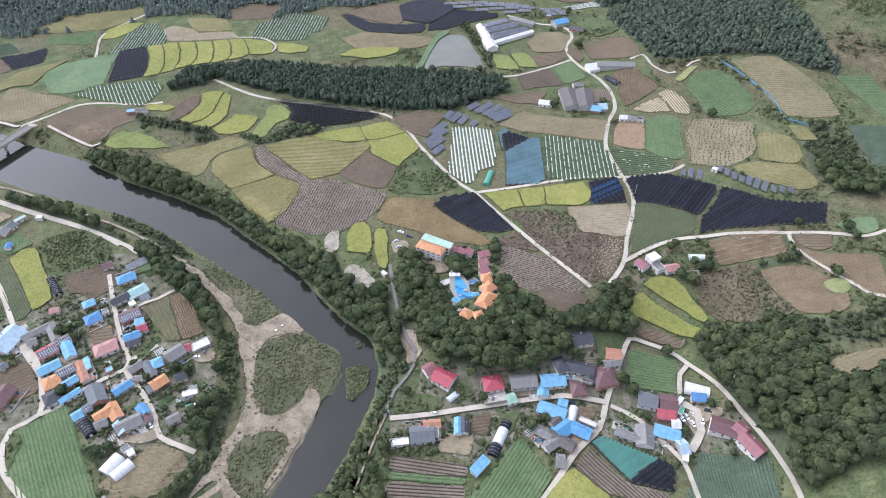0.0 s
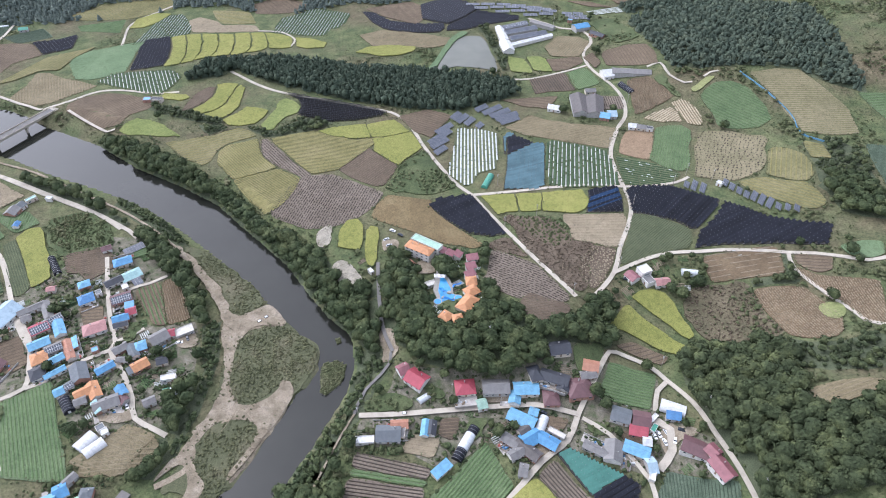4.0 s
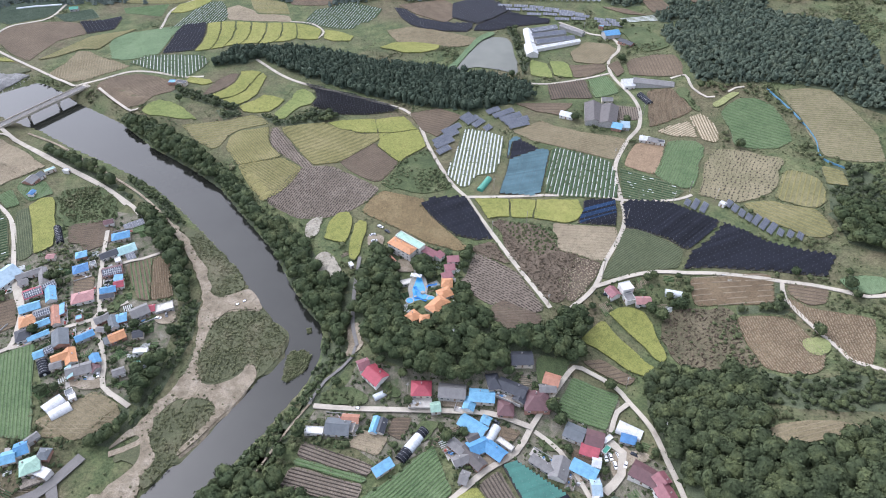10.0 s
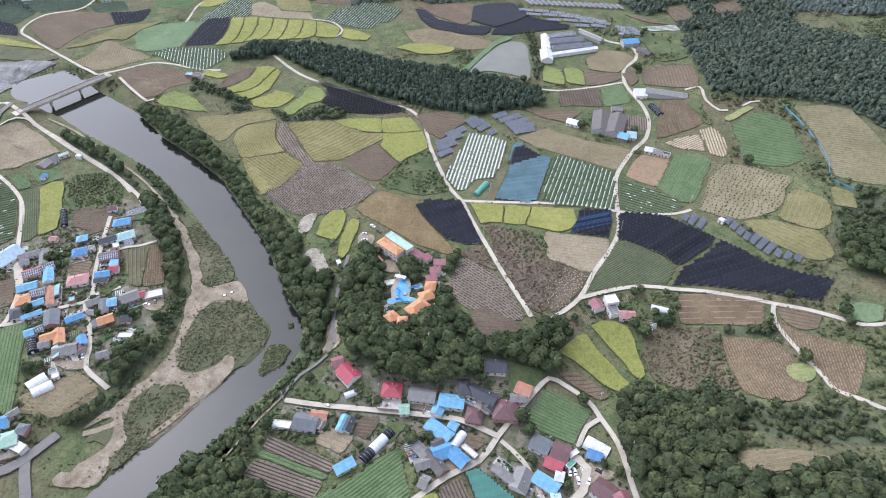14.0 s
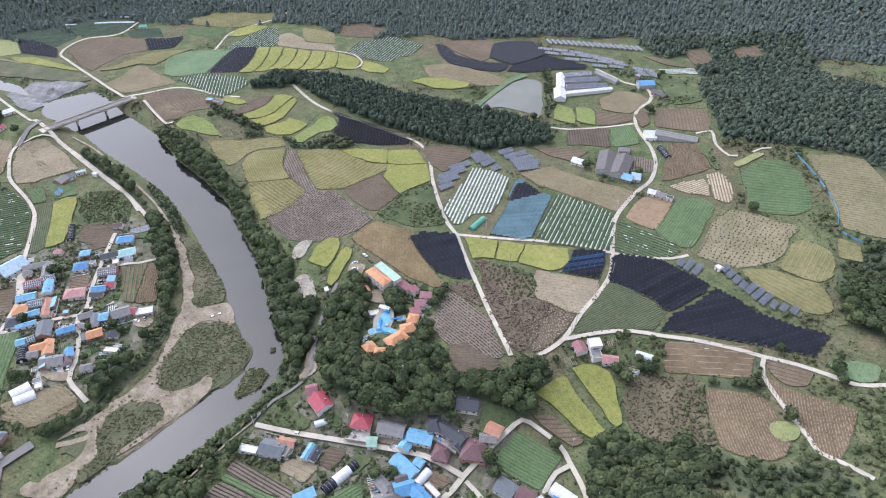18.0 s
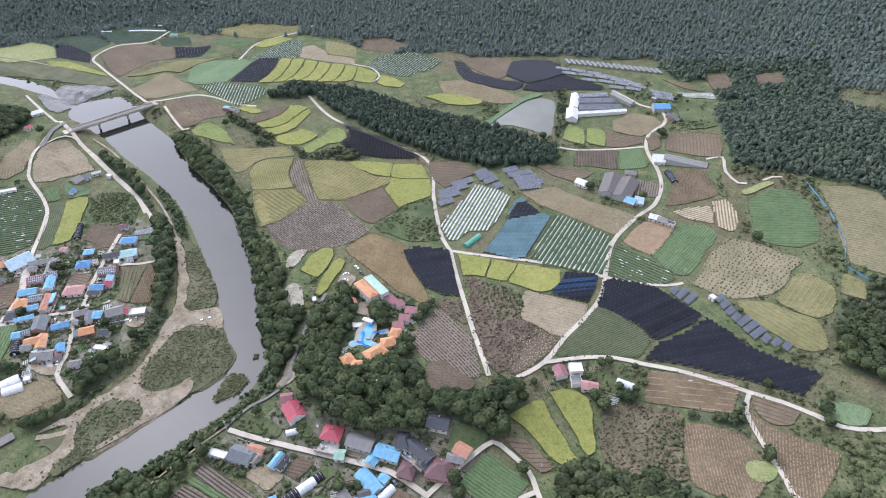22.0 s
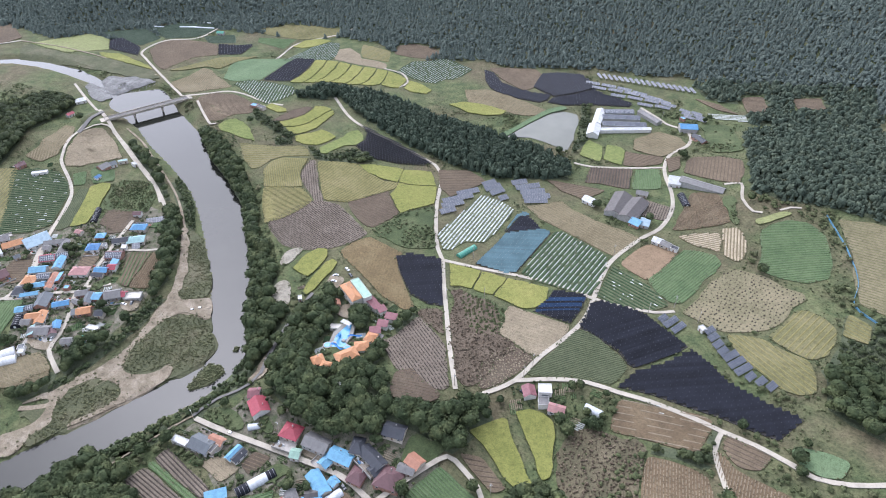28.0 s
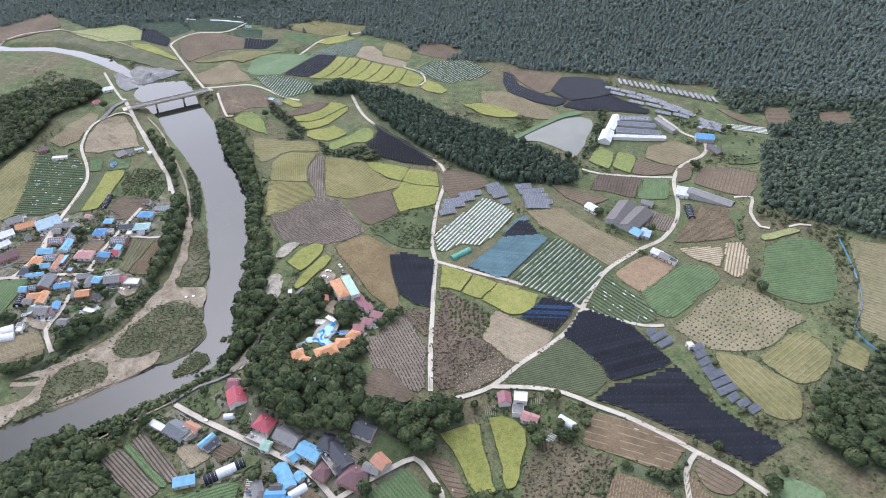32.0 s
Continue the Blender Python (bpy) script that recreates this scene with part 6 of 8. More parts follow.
field("olive", [(-148.6, 451.5), (-132.0, 458.7), (-113.5, 464.8), (-95.0, 457.3), (-75.7, 452.1), (-53.8, 460.1), (-63.0, 442.3), (-73.8, 423.6), (-82.9, 410.3), (-101.7, 404.0), (-112.2, 413.2), (-128.9, 430.1)], -5)
field("soildark", [(-83.4, 411.0), (-73.8, 423.6), (-63.0, 442.3), (-53.9, 433.4), (-45.1, 425.7), (-36.2, 419.4), (-38.0, 409.0), (-43.5, 392.1), (-50.7, 391.1), (-63.2, 396.7)], 56)
field("rice", [(-111.1, 463.8), (-97.8, 471.2), (-77.7, 476.8), (-71.8, 477.6), (-67.2, 465.8), (-64.3, 456.8), (-77.1, 454.5), (-94.5, 456.5)], 17)
field("rice", [(-70.8, 477.0), (-60.6, 482.3), (-49.0, 487.3), (-40.9, 479.5), (-32.3, 469.2), (-46.5, 461.9), (-63.0, 457.5)], 24)
field("rice", [(-62.1, 455.9), (-46.0, 461.1), (-31.4, 468.6), (-24.0, 455.4), (-19.8, 445.2), (-27.9, 432.7), (-35.4, 419.0), (-42.7, 424.2), (-51.4, 431.8), (-58.6, 437.7), (-58.8, 444.5)], 49)
field("weeds", [(-34.7, 417.6), (-26.7, 430.6), (-18.6, 444.8), (-8.5, 426.5), (2.0, 410.8), (13.2, 396.5), (2.9, 389.4), (-8.5, 383.7), (-24.5, 385.7), (-44.0, 388.6), (-38.2, 400.5)], 62)
field("ochre", [(-47.6, 355.0), (-46.4, 368.2), (-39.2, 381.7), (-28.6, 380.6), (-13.2, 378.9), (-4.7, 378.4), (-4.1, 367.7), (17.8, 347.1), (35.4, 332.6), (28.3, 328.0), (6.7, 332.6), (-18.8, 343.7)], -68)
field("net", [(-7.7, 370.7), (-0.4, 379.8), (23.4, 386.5), (33.3, 371.6), (50.6, 344.0), (40.0, 340.9), (23.1, 343.7), (8.6, 355.3)], 35)
field("rice", [(30.6, 385.0), (43.3, 386.9), (55.5, 387.6), (58.7, 367.9), (43.9, 363.8)], 10)
field("rice", [(56.5, 387.5), (75.5, 388.6), (74.7, 368.3), (60.4, 367.5)], 7)
field("rice", [(76.2, 389.0), (105.7, 391.9), (109.8, 379.0), (105.6, 367.8), (99.0, 364.5), (76.0, 367.6)], 5)
field("netblue", [(106.3, 365.1), (110.1, 380.6), (109.6, 390.5), (123.6, 394.4), (132.0, 395.4), (133.5, 380.7), (132.5, 365.0), (121.1, 365.0)], 29)
field("rank", [(45.6, 361.4), (79.4, 360.9), (91.5, 348.9), (95.2, 336.5), (112.0, 332.9), (104.6, 315.7), (102.8, 294.4), (95.8, 288.4), (70.2, 321.0)], 41)
field("orchard", [(54.7, 363.4), (81.0, 361.9), (93.2, 353.0), (95.2, 336.5), (84.5, 330.0), (66.3, 343.6)], -55)
field("tan", [(91.5, 342.0), (90.5, 354.3), (89.8, 364.3), (106.2, 363.3), (121.6, 363.4), (132.8, 363.9), (133.9, 354.4), (130.4, 342.6), (126.7, 332.1), (120.0, 330.3), (107.2, 334.4), (96.6, 336.9)], 1)
field("sheaves", [(100.2, 300.9), (97.4, 311.7), (101.2, 320.9), (108.1, 332.2), (118.7, 330.7), (124.1, 329.1), (120.1, 315.4), (113.8, 303.6), (106.8, 293.9), (103.2, 295.5)], -123)
field("rank", [(36.1, 331.7), (42.8, 337.3), (51.6, 341.3), (66.9, 318.9), (45.6, 324.5)], 24)
field("dullgreen", [(124.1, 316.2), (129.1, 330.3), (133.6, 343.9), (135.5, 355.0), (138.7, 363.0), (146.0, 363.2), (160.1, 357.4), (172.1, 351.4), (176.0, 346.8), (174.2, 336.8), (172.2, 331.6), (161.2, 328.7), (148.5, 325.6), (136.3, 320.0)], 46)
field("net", [(138.2, 364.5), (137.7, 379.4), (136.5, 390.6), (141.1, 394.8), (157.7, 397.2), (170.8, 396.9), (185.1, 389.0), (202.2, 380.5), (198.3, 373.2), (187.7, 357.9), (179.0, 348.6), (175.5, 349.0), (167.7, 355.5), (154.1, 360.1)], 52)
field("net", [(175.4, 331.1), (180.5, 344.6), (193.1, 359.0), (205.1, 378.4), (216.2, 372.7), (228.9, 362.9), (250.0, 356.6), (269.4, 353.4), (260.2, 334.5), (247.9, 334.9), (230.2, 336.3), (215.4, 335.3), (193.4, 334.5)], 33)
field("mulchwhite", [(18.3, 396.7), (3.6, 411.5), (4.6, 424.4), (6.2, 447.0), (7.5, 477.9), (25.7, 477.6), (41.7, 470.6), (43.0, 442.2), (41.7, 419.6), (37.0, 417.5), (27.1, 413.1), (24.1, 399.4)], 93)
field("netteal", [(47.7, 393.5), (49.7, 420.7), (50.0, 436.9), (73.4, 455.3), (80.7, 454.2), (79.6, 425.5), (78.6, 398.9), (72.1, 393.4), (60.9, 393.9)], 23)
field("net", [(50.2, 438.6), (49.7, 461.5), (56.2, 466.1), (71.9, 455.5)], 23)
field("netteal", [(47.7, 440.1), (46.4, 463.6), (50.6, 471.7), (57.2, 468.3), (49.5, 463.2), (49.6, 440.0)], 23)
field("mulch", [(80.9, 398.4), (80.8, 422.2), (80.7, 454.2), (85.5, 460.5), (102.9, 455.7), (122.1, 449.9), (130.1, 444.2), (132.8, 426.3), (134.5, 405.0), (132.7, 397.1), (115.4, 395.0), (94.9, 394.9)], 86)
field("stubble", [(47.5, 479.7), (58.8, 489.2), (69.6, 500.6), (82.0, 492.6), (105.1, 486.3), (128.4, 483.8), (142.4, 480.3), (136.3, 461.3), (132.9, 449.5), (126.3, 450.3), (104.9, 456.5), (84.8, 462.7), (63.9, 468.5)], 162)
field("orange", [(138.8, 442.9), (143.9, 464.9), (149.6, 477.1), (162.5, 476.6), (172.2, 475.5), (167.1, 454.1), (161.3, 433.3), (150.5, 437.1)], 76)
field("veg", [(161.1, 434.7), (167.1, 454.1), (173.9, 481.6), (181.6, 484.8), (195.7, 485.1), (201.5, 477.8), (199.6, 464.7), (194.8, 453.2), (193.5, 436.8), (188.7, 420.4), (181.8, 417.2), (171.3, 422.8)], 73)
field("mulchdark", [(137.2, 399.2), (135.5, 423.8), (134.9, 438.7), (144.7, 435.8), (162.2, 429.3), (182.4, 414.0), (173.4, 402.8), (161.5, 397.0), (148.6, 395.6)], -17)
field("dots", [(205.8, 469.3), (210.7, 475.5), (220.2, 475.4), (231.4, 475.1), (244.6, 467.4), (256.3, 466.2), (257.3, 458.5), (251.0, 447.9), (247.1, 427.8), (241.1, 417.8), (230.2, 409.9), (217.5, 403.6), (207.0, 405.4), (190.2, 410.8), (196.3, 430.9), (198.8, 452.0)], -15)
field("swath", [(164.9, 495.7), (174.0, 503.3), (180.4, 507.3), (192.0, 512.7), (195.9, 503.6), (197.4, 489.4), (188.6, 491.3), (182.0, 489.4), (171.9, 492.3)], 43)
field("swath", [(192.2, 518.9), (201.7, 524.0), (207.8, 518.3), (212.9, 505.4), (213.9, 489.4), (210.8, 483.4), (201.3, 487.1), (197.3, 500.3)], -79)
field("veg", [(224.2, 483.1), (223.9, 498.3), (217.7, 524.6), (222.4, 534.3), (233.1, 543.8), (246.6, 543.9), (259.1, 533.4), (263.9, 519.7), (268.0, 504.8), (267.9, 488.8), (256.3, 478.3), (242.1, 476.8), (231.0, 478.5)], 16)
field("stubgreen", [(263.4, 553.7), (286.3, 555.5), (304.7, 551.2), (318.3, 524.8), (330.0, 496.7), (328.7, 465.8), (306.2, 464.0), (287.8, 469.6), (281.9, 492.4), (278.2, 518.6)], 173)
field("veg", [(341.3, 516.3), (369, 510.2), (376.7, 462.1), (361.3, 458.8)], -12)
field("bluegreen", [(327.1, 451.7), (368.2, 444), (351.6, 383.2), (316.6, 389.5)], -11)
field("fallow", [(252.9, 444.6), (259.4, 449.2), (269.4, 445.2), (276.9, 436.7), (277.5, 424.3), (274.5, 408.2), (267.1, 399.8), (257.9, 401.8), (248.3, 406.7), (241.6, 411.2), (247.3, 424.6)], 72)
field("fallow", [(219.3, 402.5), (230.6, 406.4), (240.2, 407.7), (251.7, 402.2), (265.6, 399.2), (270.5, 388.0), (272.5, 374.3), (264.2, 369.1), (254.0, 370.0), (246.0, 376.6), (232.8, 384.2), (225.5, 392.2)], 146)
field("stubplastic", [(179.1, 323.8), (194.0, 327.2), (211.1, 331.6), (224.6, 333.6), (229.2, 330.9), (227.1, 309.5), (221.5, 307.4), (202.5, 305.4), (181.7, 302.7), (179.6, 310.9)], 11)
field("corn", [(204.0, 295.9), (217.3, 297.9), (233.7, 296.5), (239.0, 285.6), (244.9, 268.0), (240.6, 256.2), (234.1, 251.1), (220.9, 251.2), (212.4, 255.3), (210.0, 265.2), (205.1, 282.8)], 104)
field("pale", [(235.6, 279.7), (244.1, 282.4), (249.7, 279.9), (248.6, 272.0), (243.3, 266.9), (237.9, 267.2), (234.9, 272.3)], 23, 1)
field("corn", [(233.5, 315.0), (237.9, 313.2), (244.5, 307.0), (260.2, 304.1), (277.8, 300.1), (275.6, 289.5), (266.4, 263.9), (264.1, 260.5), (254.8, 264.6), (251.4, 277.8), (245.8, 290.9), (238.6, 299.3), (234.5, 307.2)], 92)
field("soil", [(236.6, 326.2), (249.0, 324.9), (259.4, 322.6), (255.8, 311.5), (246.3, 308.6), (239.4, 313.4), (235.6, 319.0)], -7)
field("rice", [(113.6, 266.4), (119.7, 276.6), (125.0, 284.1), (128.4, 285.0), (133.8, 278.2), (144.3, 269.0), (157.6, 255.9), (155.6, 251.2), (152.2, 249.3), (142.6, 252.7), (134.2, 258.8), (123.7, 264.3)], -45)
field("rice", [(130.2, 291.6), (136.3, 296.9), (143.8, 298.2), (151.3, 296.0), (156.4, 288.2), (159.9, 276.0), (164.1, 263.8), (161.2, 260.3), (157.3, 263.5), (146.9, 276.3), (138.1, 284.4)], 133)
field("net", [(-50.4, 727.6), (-35.3, 738.5), (-10.7, 745.9), (2.5, 736.5), (15.5, 722.5), (1.6, 700.5), (-14.5, 682.3), (-29.0, 686.2), (-44.9, 693.0)], -51)
field("net", [(-16.4, 666.7), (-15.8, 677.2), (2.5, 697.9), (15.1, 717.8), (33.1, 711.4), (62.0, 708.1), (61.0, 700.6), (28.6, 685.7), (2.7, 670.0)], -3)
field("net", [(-114.8, 709.6), (-96.9, 701.9), (-78.8, 684.7), (-52.5, 678.7), (-39.1, 678.5), (-19.9, 682.8), (-18.3, 671.7), (-23.0, 662.3), (-44.6, 659.8), (-72.3, 662.5), (-85.5, 669.2), (-98.7, 682.9)], -14)
field("soil", [(-111.9, 715.6), (-86.6, 726.9), (-61.8, 735.2), (-50.4, 727.6), (-43.6, 703.2), (-43.8, 690.3), (-49.6, 680.0), (-70.1, 688.4), (-83.0, 694.4)], 19)
field("stubble", [(-108.1, 651.7), (-86.5, 664.0), (-65.5, 662.4), (-36.6, 656.1), (-10.5, 651.1), (-10.3, 637.6), (-22.5, 629.3), (-42.9, 625.5), (-64.7, 623.9), (-89.2, 627.1)], 175)
field("rice", [(-105.3, 612.6), (-94.7, 624.6), (-73.9, 629.6), (-43.9, 627.8), (-46.3, 618.6), (-61.1, 609.2), (-79.1, 606.3), (-91.0, 610.6)], 29)
field("ricegreen", [(53.2, 582.1), (50.1, 600.3), (50.5, 613.1), (66.1, 607.9), (72.6, 587.5), (73.7, 578.3)], 89)
field("ricegreen", [(75.0, 584.9), (68.5, 612.9), (81.9, 614.2), (87.1, 609.0), (92.7, 582.1), (85.3, 582.4)], 103)
field("soil", [(87.6, 609.2), (104.1, 611.4), (121.7, 614.2), (123.6, 600.3), (107.6, 586.1), (94.1, 582.7)], 1)
field("furrowdark", [(75.4, 536.8), (70.0, 566.0), (87.9, 572.9), (104.0, 579.9), (112.0, 544.2), (101.2, 542.8), (86.5, 541.8)], -75)
field("veg", [(114.2, 545.1), (106.2, 579.6), (124.4, 590.0), (129.9, 575.9), (135.1, 556.3), (125.9, 550.8)], -70)
field("soil", [(144.7, 591.3), (141.9, 613.6), (145.1, 622.7), (168.2, 628.9), (185.2, 623.4), (190.4, 607.0), (190.7, 582.8), (175.1, 584.0), (158.5, 587.6)], 99)
field("corn", [(159.4, 501.5), (159.9, 531.4), (158.7, 556.6), (163.2, 561.6), (179.3, 563.2), (185.6, 551.5), (196.6, 530.1), (190.3, 522.9), (172.9, 509.2)], 17)
field("mulchwhite", [(133.8, 719), (170.1, 723), (175.3, 708.1), (141.5, 709.3)], 6)
field("soil", [(44.5, 526.3), (81.3, 531.5), (95.6, 533.3), (86.2, 510.5), (63.8, 514.7)], 8)
field("furrow", [(128.7, 509.1), (126.5, 534.5), (152.9, 531.1), (151.3, 510.9)], 95)
field("furrow", [(33.0, 295.2), (37.7, 302.3), (39.3, 320.4), (40.5, 327.9), (58.5, 319.8), (71.0, 312.3), (90.8, 283.9), (88.0, 278.5), (75.6, 275.7), (56.2, 278.2)], 149)
field("rice", [(-65.7, 323.6), (-67.4, 340.5), (-63.8, 350.6), (-57.1, 352.7), (-52.1, 346.8), (-49.2, 326.8), (-50.3, 321.3), (-58.3, 322.1)], 88)
field("rice", [(-48.5, 341.1), (-45.9, 345.9), (-40.8, 344.4), (-38.5, 335.8), (-36.8, 313.7), (-38.5, 305.7), (-42.6, 308.2), (-46.4, 321.4)], 93)
field("pad", [(-68.0, 305.5), (-60.4, 313.0), (-49.4, 304.0), (-42.0, 287.5), (-48.4, 284.5), (-61.5, 295.5)], 108)
field("pad", [(-84.3, 337.5), (-76.6, 346.3), (-73.2, 343.3), (-71.4, 329.0), (-74.1, 322.4), (-80.7, 324.6)], 66)
field("soil", [(-45.1, 493.4), (-21.2, 507.3), (1.5, 497.6), (-13.3, 460.9), (-28, 468.6)], 30)
field("mulchdark", [(-301.3, 237.6), (-339.5, 269.2), (-386.9, 302.0), (-369.8, 317.6), (-346.4, 323.8), (-322.7, 316.3), (-305.5, 304.9), (-277.6, 270.3), (-282.8, 253.9)], -139)
field("veg", [(-332.8, 327), (-325.9, 337.3), (-308.2, 322.6), (-314.8, 316)], 56)
field("rice", [(-299.7, 321.6), (-296.3, 331.5), (-288.2, 334.3), (-277.5, 320.9), (-264.0, 301.8), (-254.7, 286.2), (-258.1, 279.9), (-262.3, 275.7), (-273.9, 290.6), (-288.7, 309.1)], -49)
field("dullgreen", [(-305.4, 314.0), (-299.8, 321.0), (-287.8, 307.4), (-272.5, 288.1), (-263.1, 275.7), (-266.4, 267.2), (-270.6, 268.0), (-288.2, 290.1)], 130)
field("weeds", [(-286.5, 332.6), (-265.7, 358.2), (-240.5, 344.2), (-232.8, 321.1), (-258.6, 304.9)], 51)
field("soildark", [(-256.6, 304.2), (-230.5, 319.5), (-215.5, 300), (-228.5, 284.5)], 30)
field("tan", [(-351.5, 331.7), (-369.0, 347.3), (-387.6, 367.1), (-403.5, 383.3), (-382.9, 397.9), (-351.7, 386.9), (-322.5, 372.2), (-331.3, 357.9), (-337.5, 338.9)], 76)
field("stubble", [(-397.9, 322.8), (-396.9, 337.8), (-410.1, 360.0), (-426.4, 383.7), (-417.6, 387.6), (-388.7, 364.8), (-371.6, 339.8), (-375.8, 324.3)], -47)
field("fallow", [(-375.5, 254.9), (-401, 298.5), (-384.8, 307.5), (-301.1, 239.8), (-304, 220.9)], 120)
field("veg", [(-322.8, 338.3), (-325.1, 345.1), (-310, 354), (-291.3, 339.2), (-302.6, 326.4)], 109)
field("veg", [(-233.3, 185.3), (-209.3, 204.9), (-174.1, 153.6), (-168.9, 145.5), (-205.8, 145.1), (-224.2, 165.4)], -56)
field("stubble", [(-168.5, 164.1), (-154.8, 181.6), (-139.6, 177.6), (-131.9, 171.2), (-138.5, 154.6), (-165.9, 148.5)], -167)
field("corn", [(-180.1, 290.8), (-172.3, 294.5), (-158.6, 276.5), (-148.4, 259.0), (-159.5, 251.5), (-169.8, 270.7)], 122)
field("furrowgreen", [(-193.2, 278.6), (-187.0, 285.1), (-180.6, 290.2), (-170.4, 270.6), (-160.2, 251.5), (-168.6, 251.1), (-181.4, 264.5)], 126)
field("orchard", [(-288.9, 345.6), (-267.3, 356.8), (-236.9, 337.1), (-228, 324.1), (-252.3, 313.3), (-271.6, 317.7)], 27)
field("soildark", [(-259.1, 311.1), (-232.5, 320.5), (-219.4, 308.3), (-220.7, 291.1), (-246.7, 291.1)], 19)
field("soil", [(-223.1, 262.2), (-207.8, 264.5), (-199.4, 248.8), (-209, 242.3)], 9)
field("soil", [(-258.6, 227), (-246.2, 235.4), (-229.4, 215.1), (-238, 205.4), (-252.4, 215)], 34)
field("stubble", [(-175.1, 156.1), (-153.5, 181.6), (-135.4, 176.2), (-147.1, 150.1)], -17)
field("reeds", [(-173.4, 325.1), (-170, 322.8), (-125.3, 293.8), (-109.9, 272.9), (-99.1, 272.3), (-84.6, 260.1), (-63.6, 246.2), (-57.6, 223.4), (-71.6, 207.3), (-76.4, 187), (-86.1, 150.6), (-123.7, 144.3), (-117.2, 162), (-112.4, 198.4), (-117.7, 237.2), (-128.1, 266.3), (-159, 301.1)], -34)
field("bar", [(-132.9, 274.3), (-120.1, 262.5), (-107.3, 271.7), (-96.8, 270.5), (-85.5, 258.9), (-100.0, 257.2), (-114.7, 247.9), (-110.1, 226.7), (-106.6, 209.9), (-99.4, 199.0), (-89.1, 200.5), (-78.8, 210.7), (-79.3, 218.4), (-73.7, 218.6), (-70.0, 211.8), (-71.6, 195.9), (-79.1, 177.4), (-88.3, 153.3), (-89.9, 154.6), (-82.5, 178.3), (-82.6, 186.4), (-90.4, 190.8), (-105.0, 189.4), (-112.4, 179.8), (-111.3, 164.1), (-108.1, 158.3), (-99.4, 151.1), (-103.7, 140.8), (-99.2, 132.1), (-101.5, 123.6), (-121.5, 118.5), (-125.1, 123.6), (-113.9, 136.2), (-108.2, 147.8), (-113.4, 159.1), (-117.7, 162.4), (-123.4, 156.6), (-128.6, 148.8), (-125.2, 159.4), (-118.0, 174.8), (-113.0, 191.7), (-110.9, 207.5), (-117.1, 230.6), (-127.0, 259.0)], 7)
field("reeds", [(-109.0, 251.0), (-95.2, 257.3), (-83.7, 256.3), (-74.2, 251.2), (-65.0, 248.7), (-60.8, 240.6), (-60.6, 229.0), (-62.2, 217.3), (-65.3, 212.4), (-71.6, 215.2), (-75.3, 219.5), (-80.5, 218.6), (-80.4, 211.6), (-86.9, 204.8), (-93.2, 201.9), (-101.2, 202.3), (-108.5, 213.3), (-109.7, 223.9), (-112.7, 237.7)], 14, 1)
field("reeds", [(-108.3, 185.6), (-96.1, 189.3), (-88.7, 189.6), (-82.5, 184.1), (-85.0, 173.1), (-89.3, 158.9), (-93.5, 145.4), (-96.8, 134.7), (-101.0, 135.6), (-103.7, 140.8), (-99.1, 151.2), (-108.9, 160.3), (-111.6, 166.2), (-111.8, 178.8)], -14, 1)
field("reeds", [(-178.8, 326.0), (-168.6, 324.8), (-149.6, 314.2), (-125.7, 296.5), (-116.2, 291.4), (-105.6, 276.4), (-111.0, 271.2), (-118.2, 264.8), (-131.7, 278.1), (-148.8, 297.1)], -13, 1)
field("veg", [(110.6, 240.3), (137.8, 234.5), (130.8, 210.7), (102.7, 216.6)], -12)
field("netteal", [(78.2, 182.5), (86.1, 185.9), (112.4, 173), (94.6, 159.7)], 30)
field("net", [(112.9, 172.3), (120.3, 167.9), (115.9, 154.4), (95, 158.7)], 35)
field("ridged", [(68, 168.8), (77.4, 179.2), (93.7, 158.3), (114.3, 152.6), (106.8, 145.1), (81.5, 152.5)], -52)
field("rice", [(64.7, 166), (67.8, 167.2), (81.4, 151.8), (84, 144.1), (44.1, 141.8)], -49)
field("veg", [(41.1, 186.6), (56.4, 162.6), (44.4, 144.9), (8.6, 145.6), (25.6, 165.7)], -124)
field("bluegreen", [(134.3, 176.9), (166.6, 169), (165, 142.8), (118.6, 146)], -93)
field("ridged", [(-27.4, 174.9), (13.5, 168.5), (12.1, 162.3), (-28, 166)], -9)
field("veg", [(-28, 165.4), (12.1, 161.7), (11.4, 158.6), (-28.3, 161.1)], -5)
field("ridged", [(-28.5, 160.2), (11.4, 157.7), (10, 145.6), (-30.5, 148.4)], -4)
field("tan", [(0.3, 187.6), (17, 186.2), (14.2, 174.3), (-4.2, 176.9)], -5)
field("soildark", [(16.2, 198.5), (26.9, 200.3), (23.7, 185.2), (14.4, 188.6)], 10)
field("weeds", [(-26.7, 207.1), (-12.5, 212.5), (1.9, 206.7), (-4.4, 200.9), (-27.8, 199.2)], 21)
field("soil", [(71.3, 204.2), (86.8, 203.2), (80.7, 193.8), (73.2, 195.6)], -4)
field("weeds", [(97.9, 203.8), (111.1, 198.8), (103.9, 193.8), (94.6, 197.2)], -21)
field("soil", [(115.2, 252.3), (127.2, 257.5), (147, 247.5), (142, 241.2)], 23)
field("fallow", [(-445.8, 532.7), (-423.4, 593.2), (-385.6, 620.2), (-396.4, 594.3), (-398.1, 566.8), (-416.3, 564.6), (-431.7, 542.8)], 70)
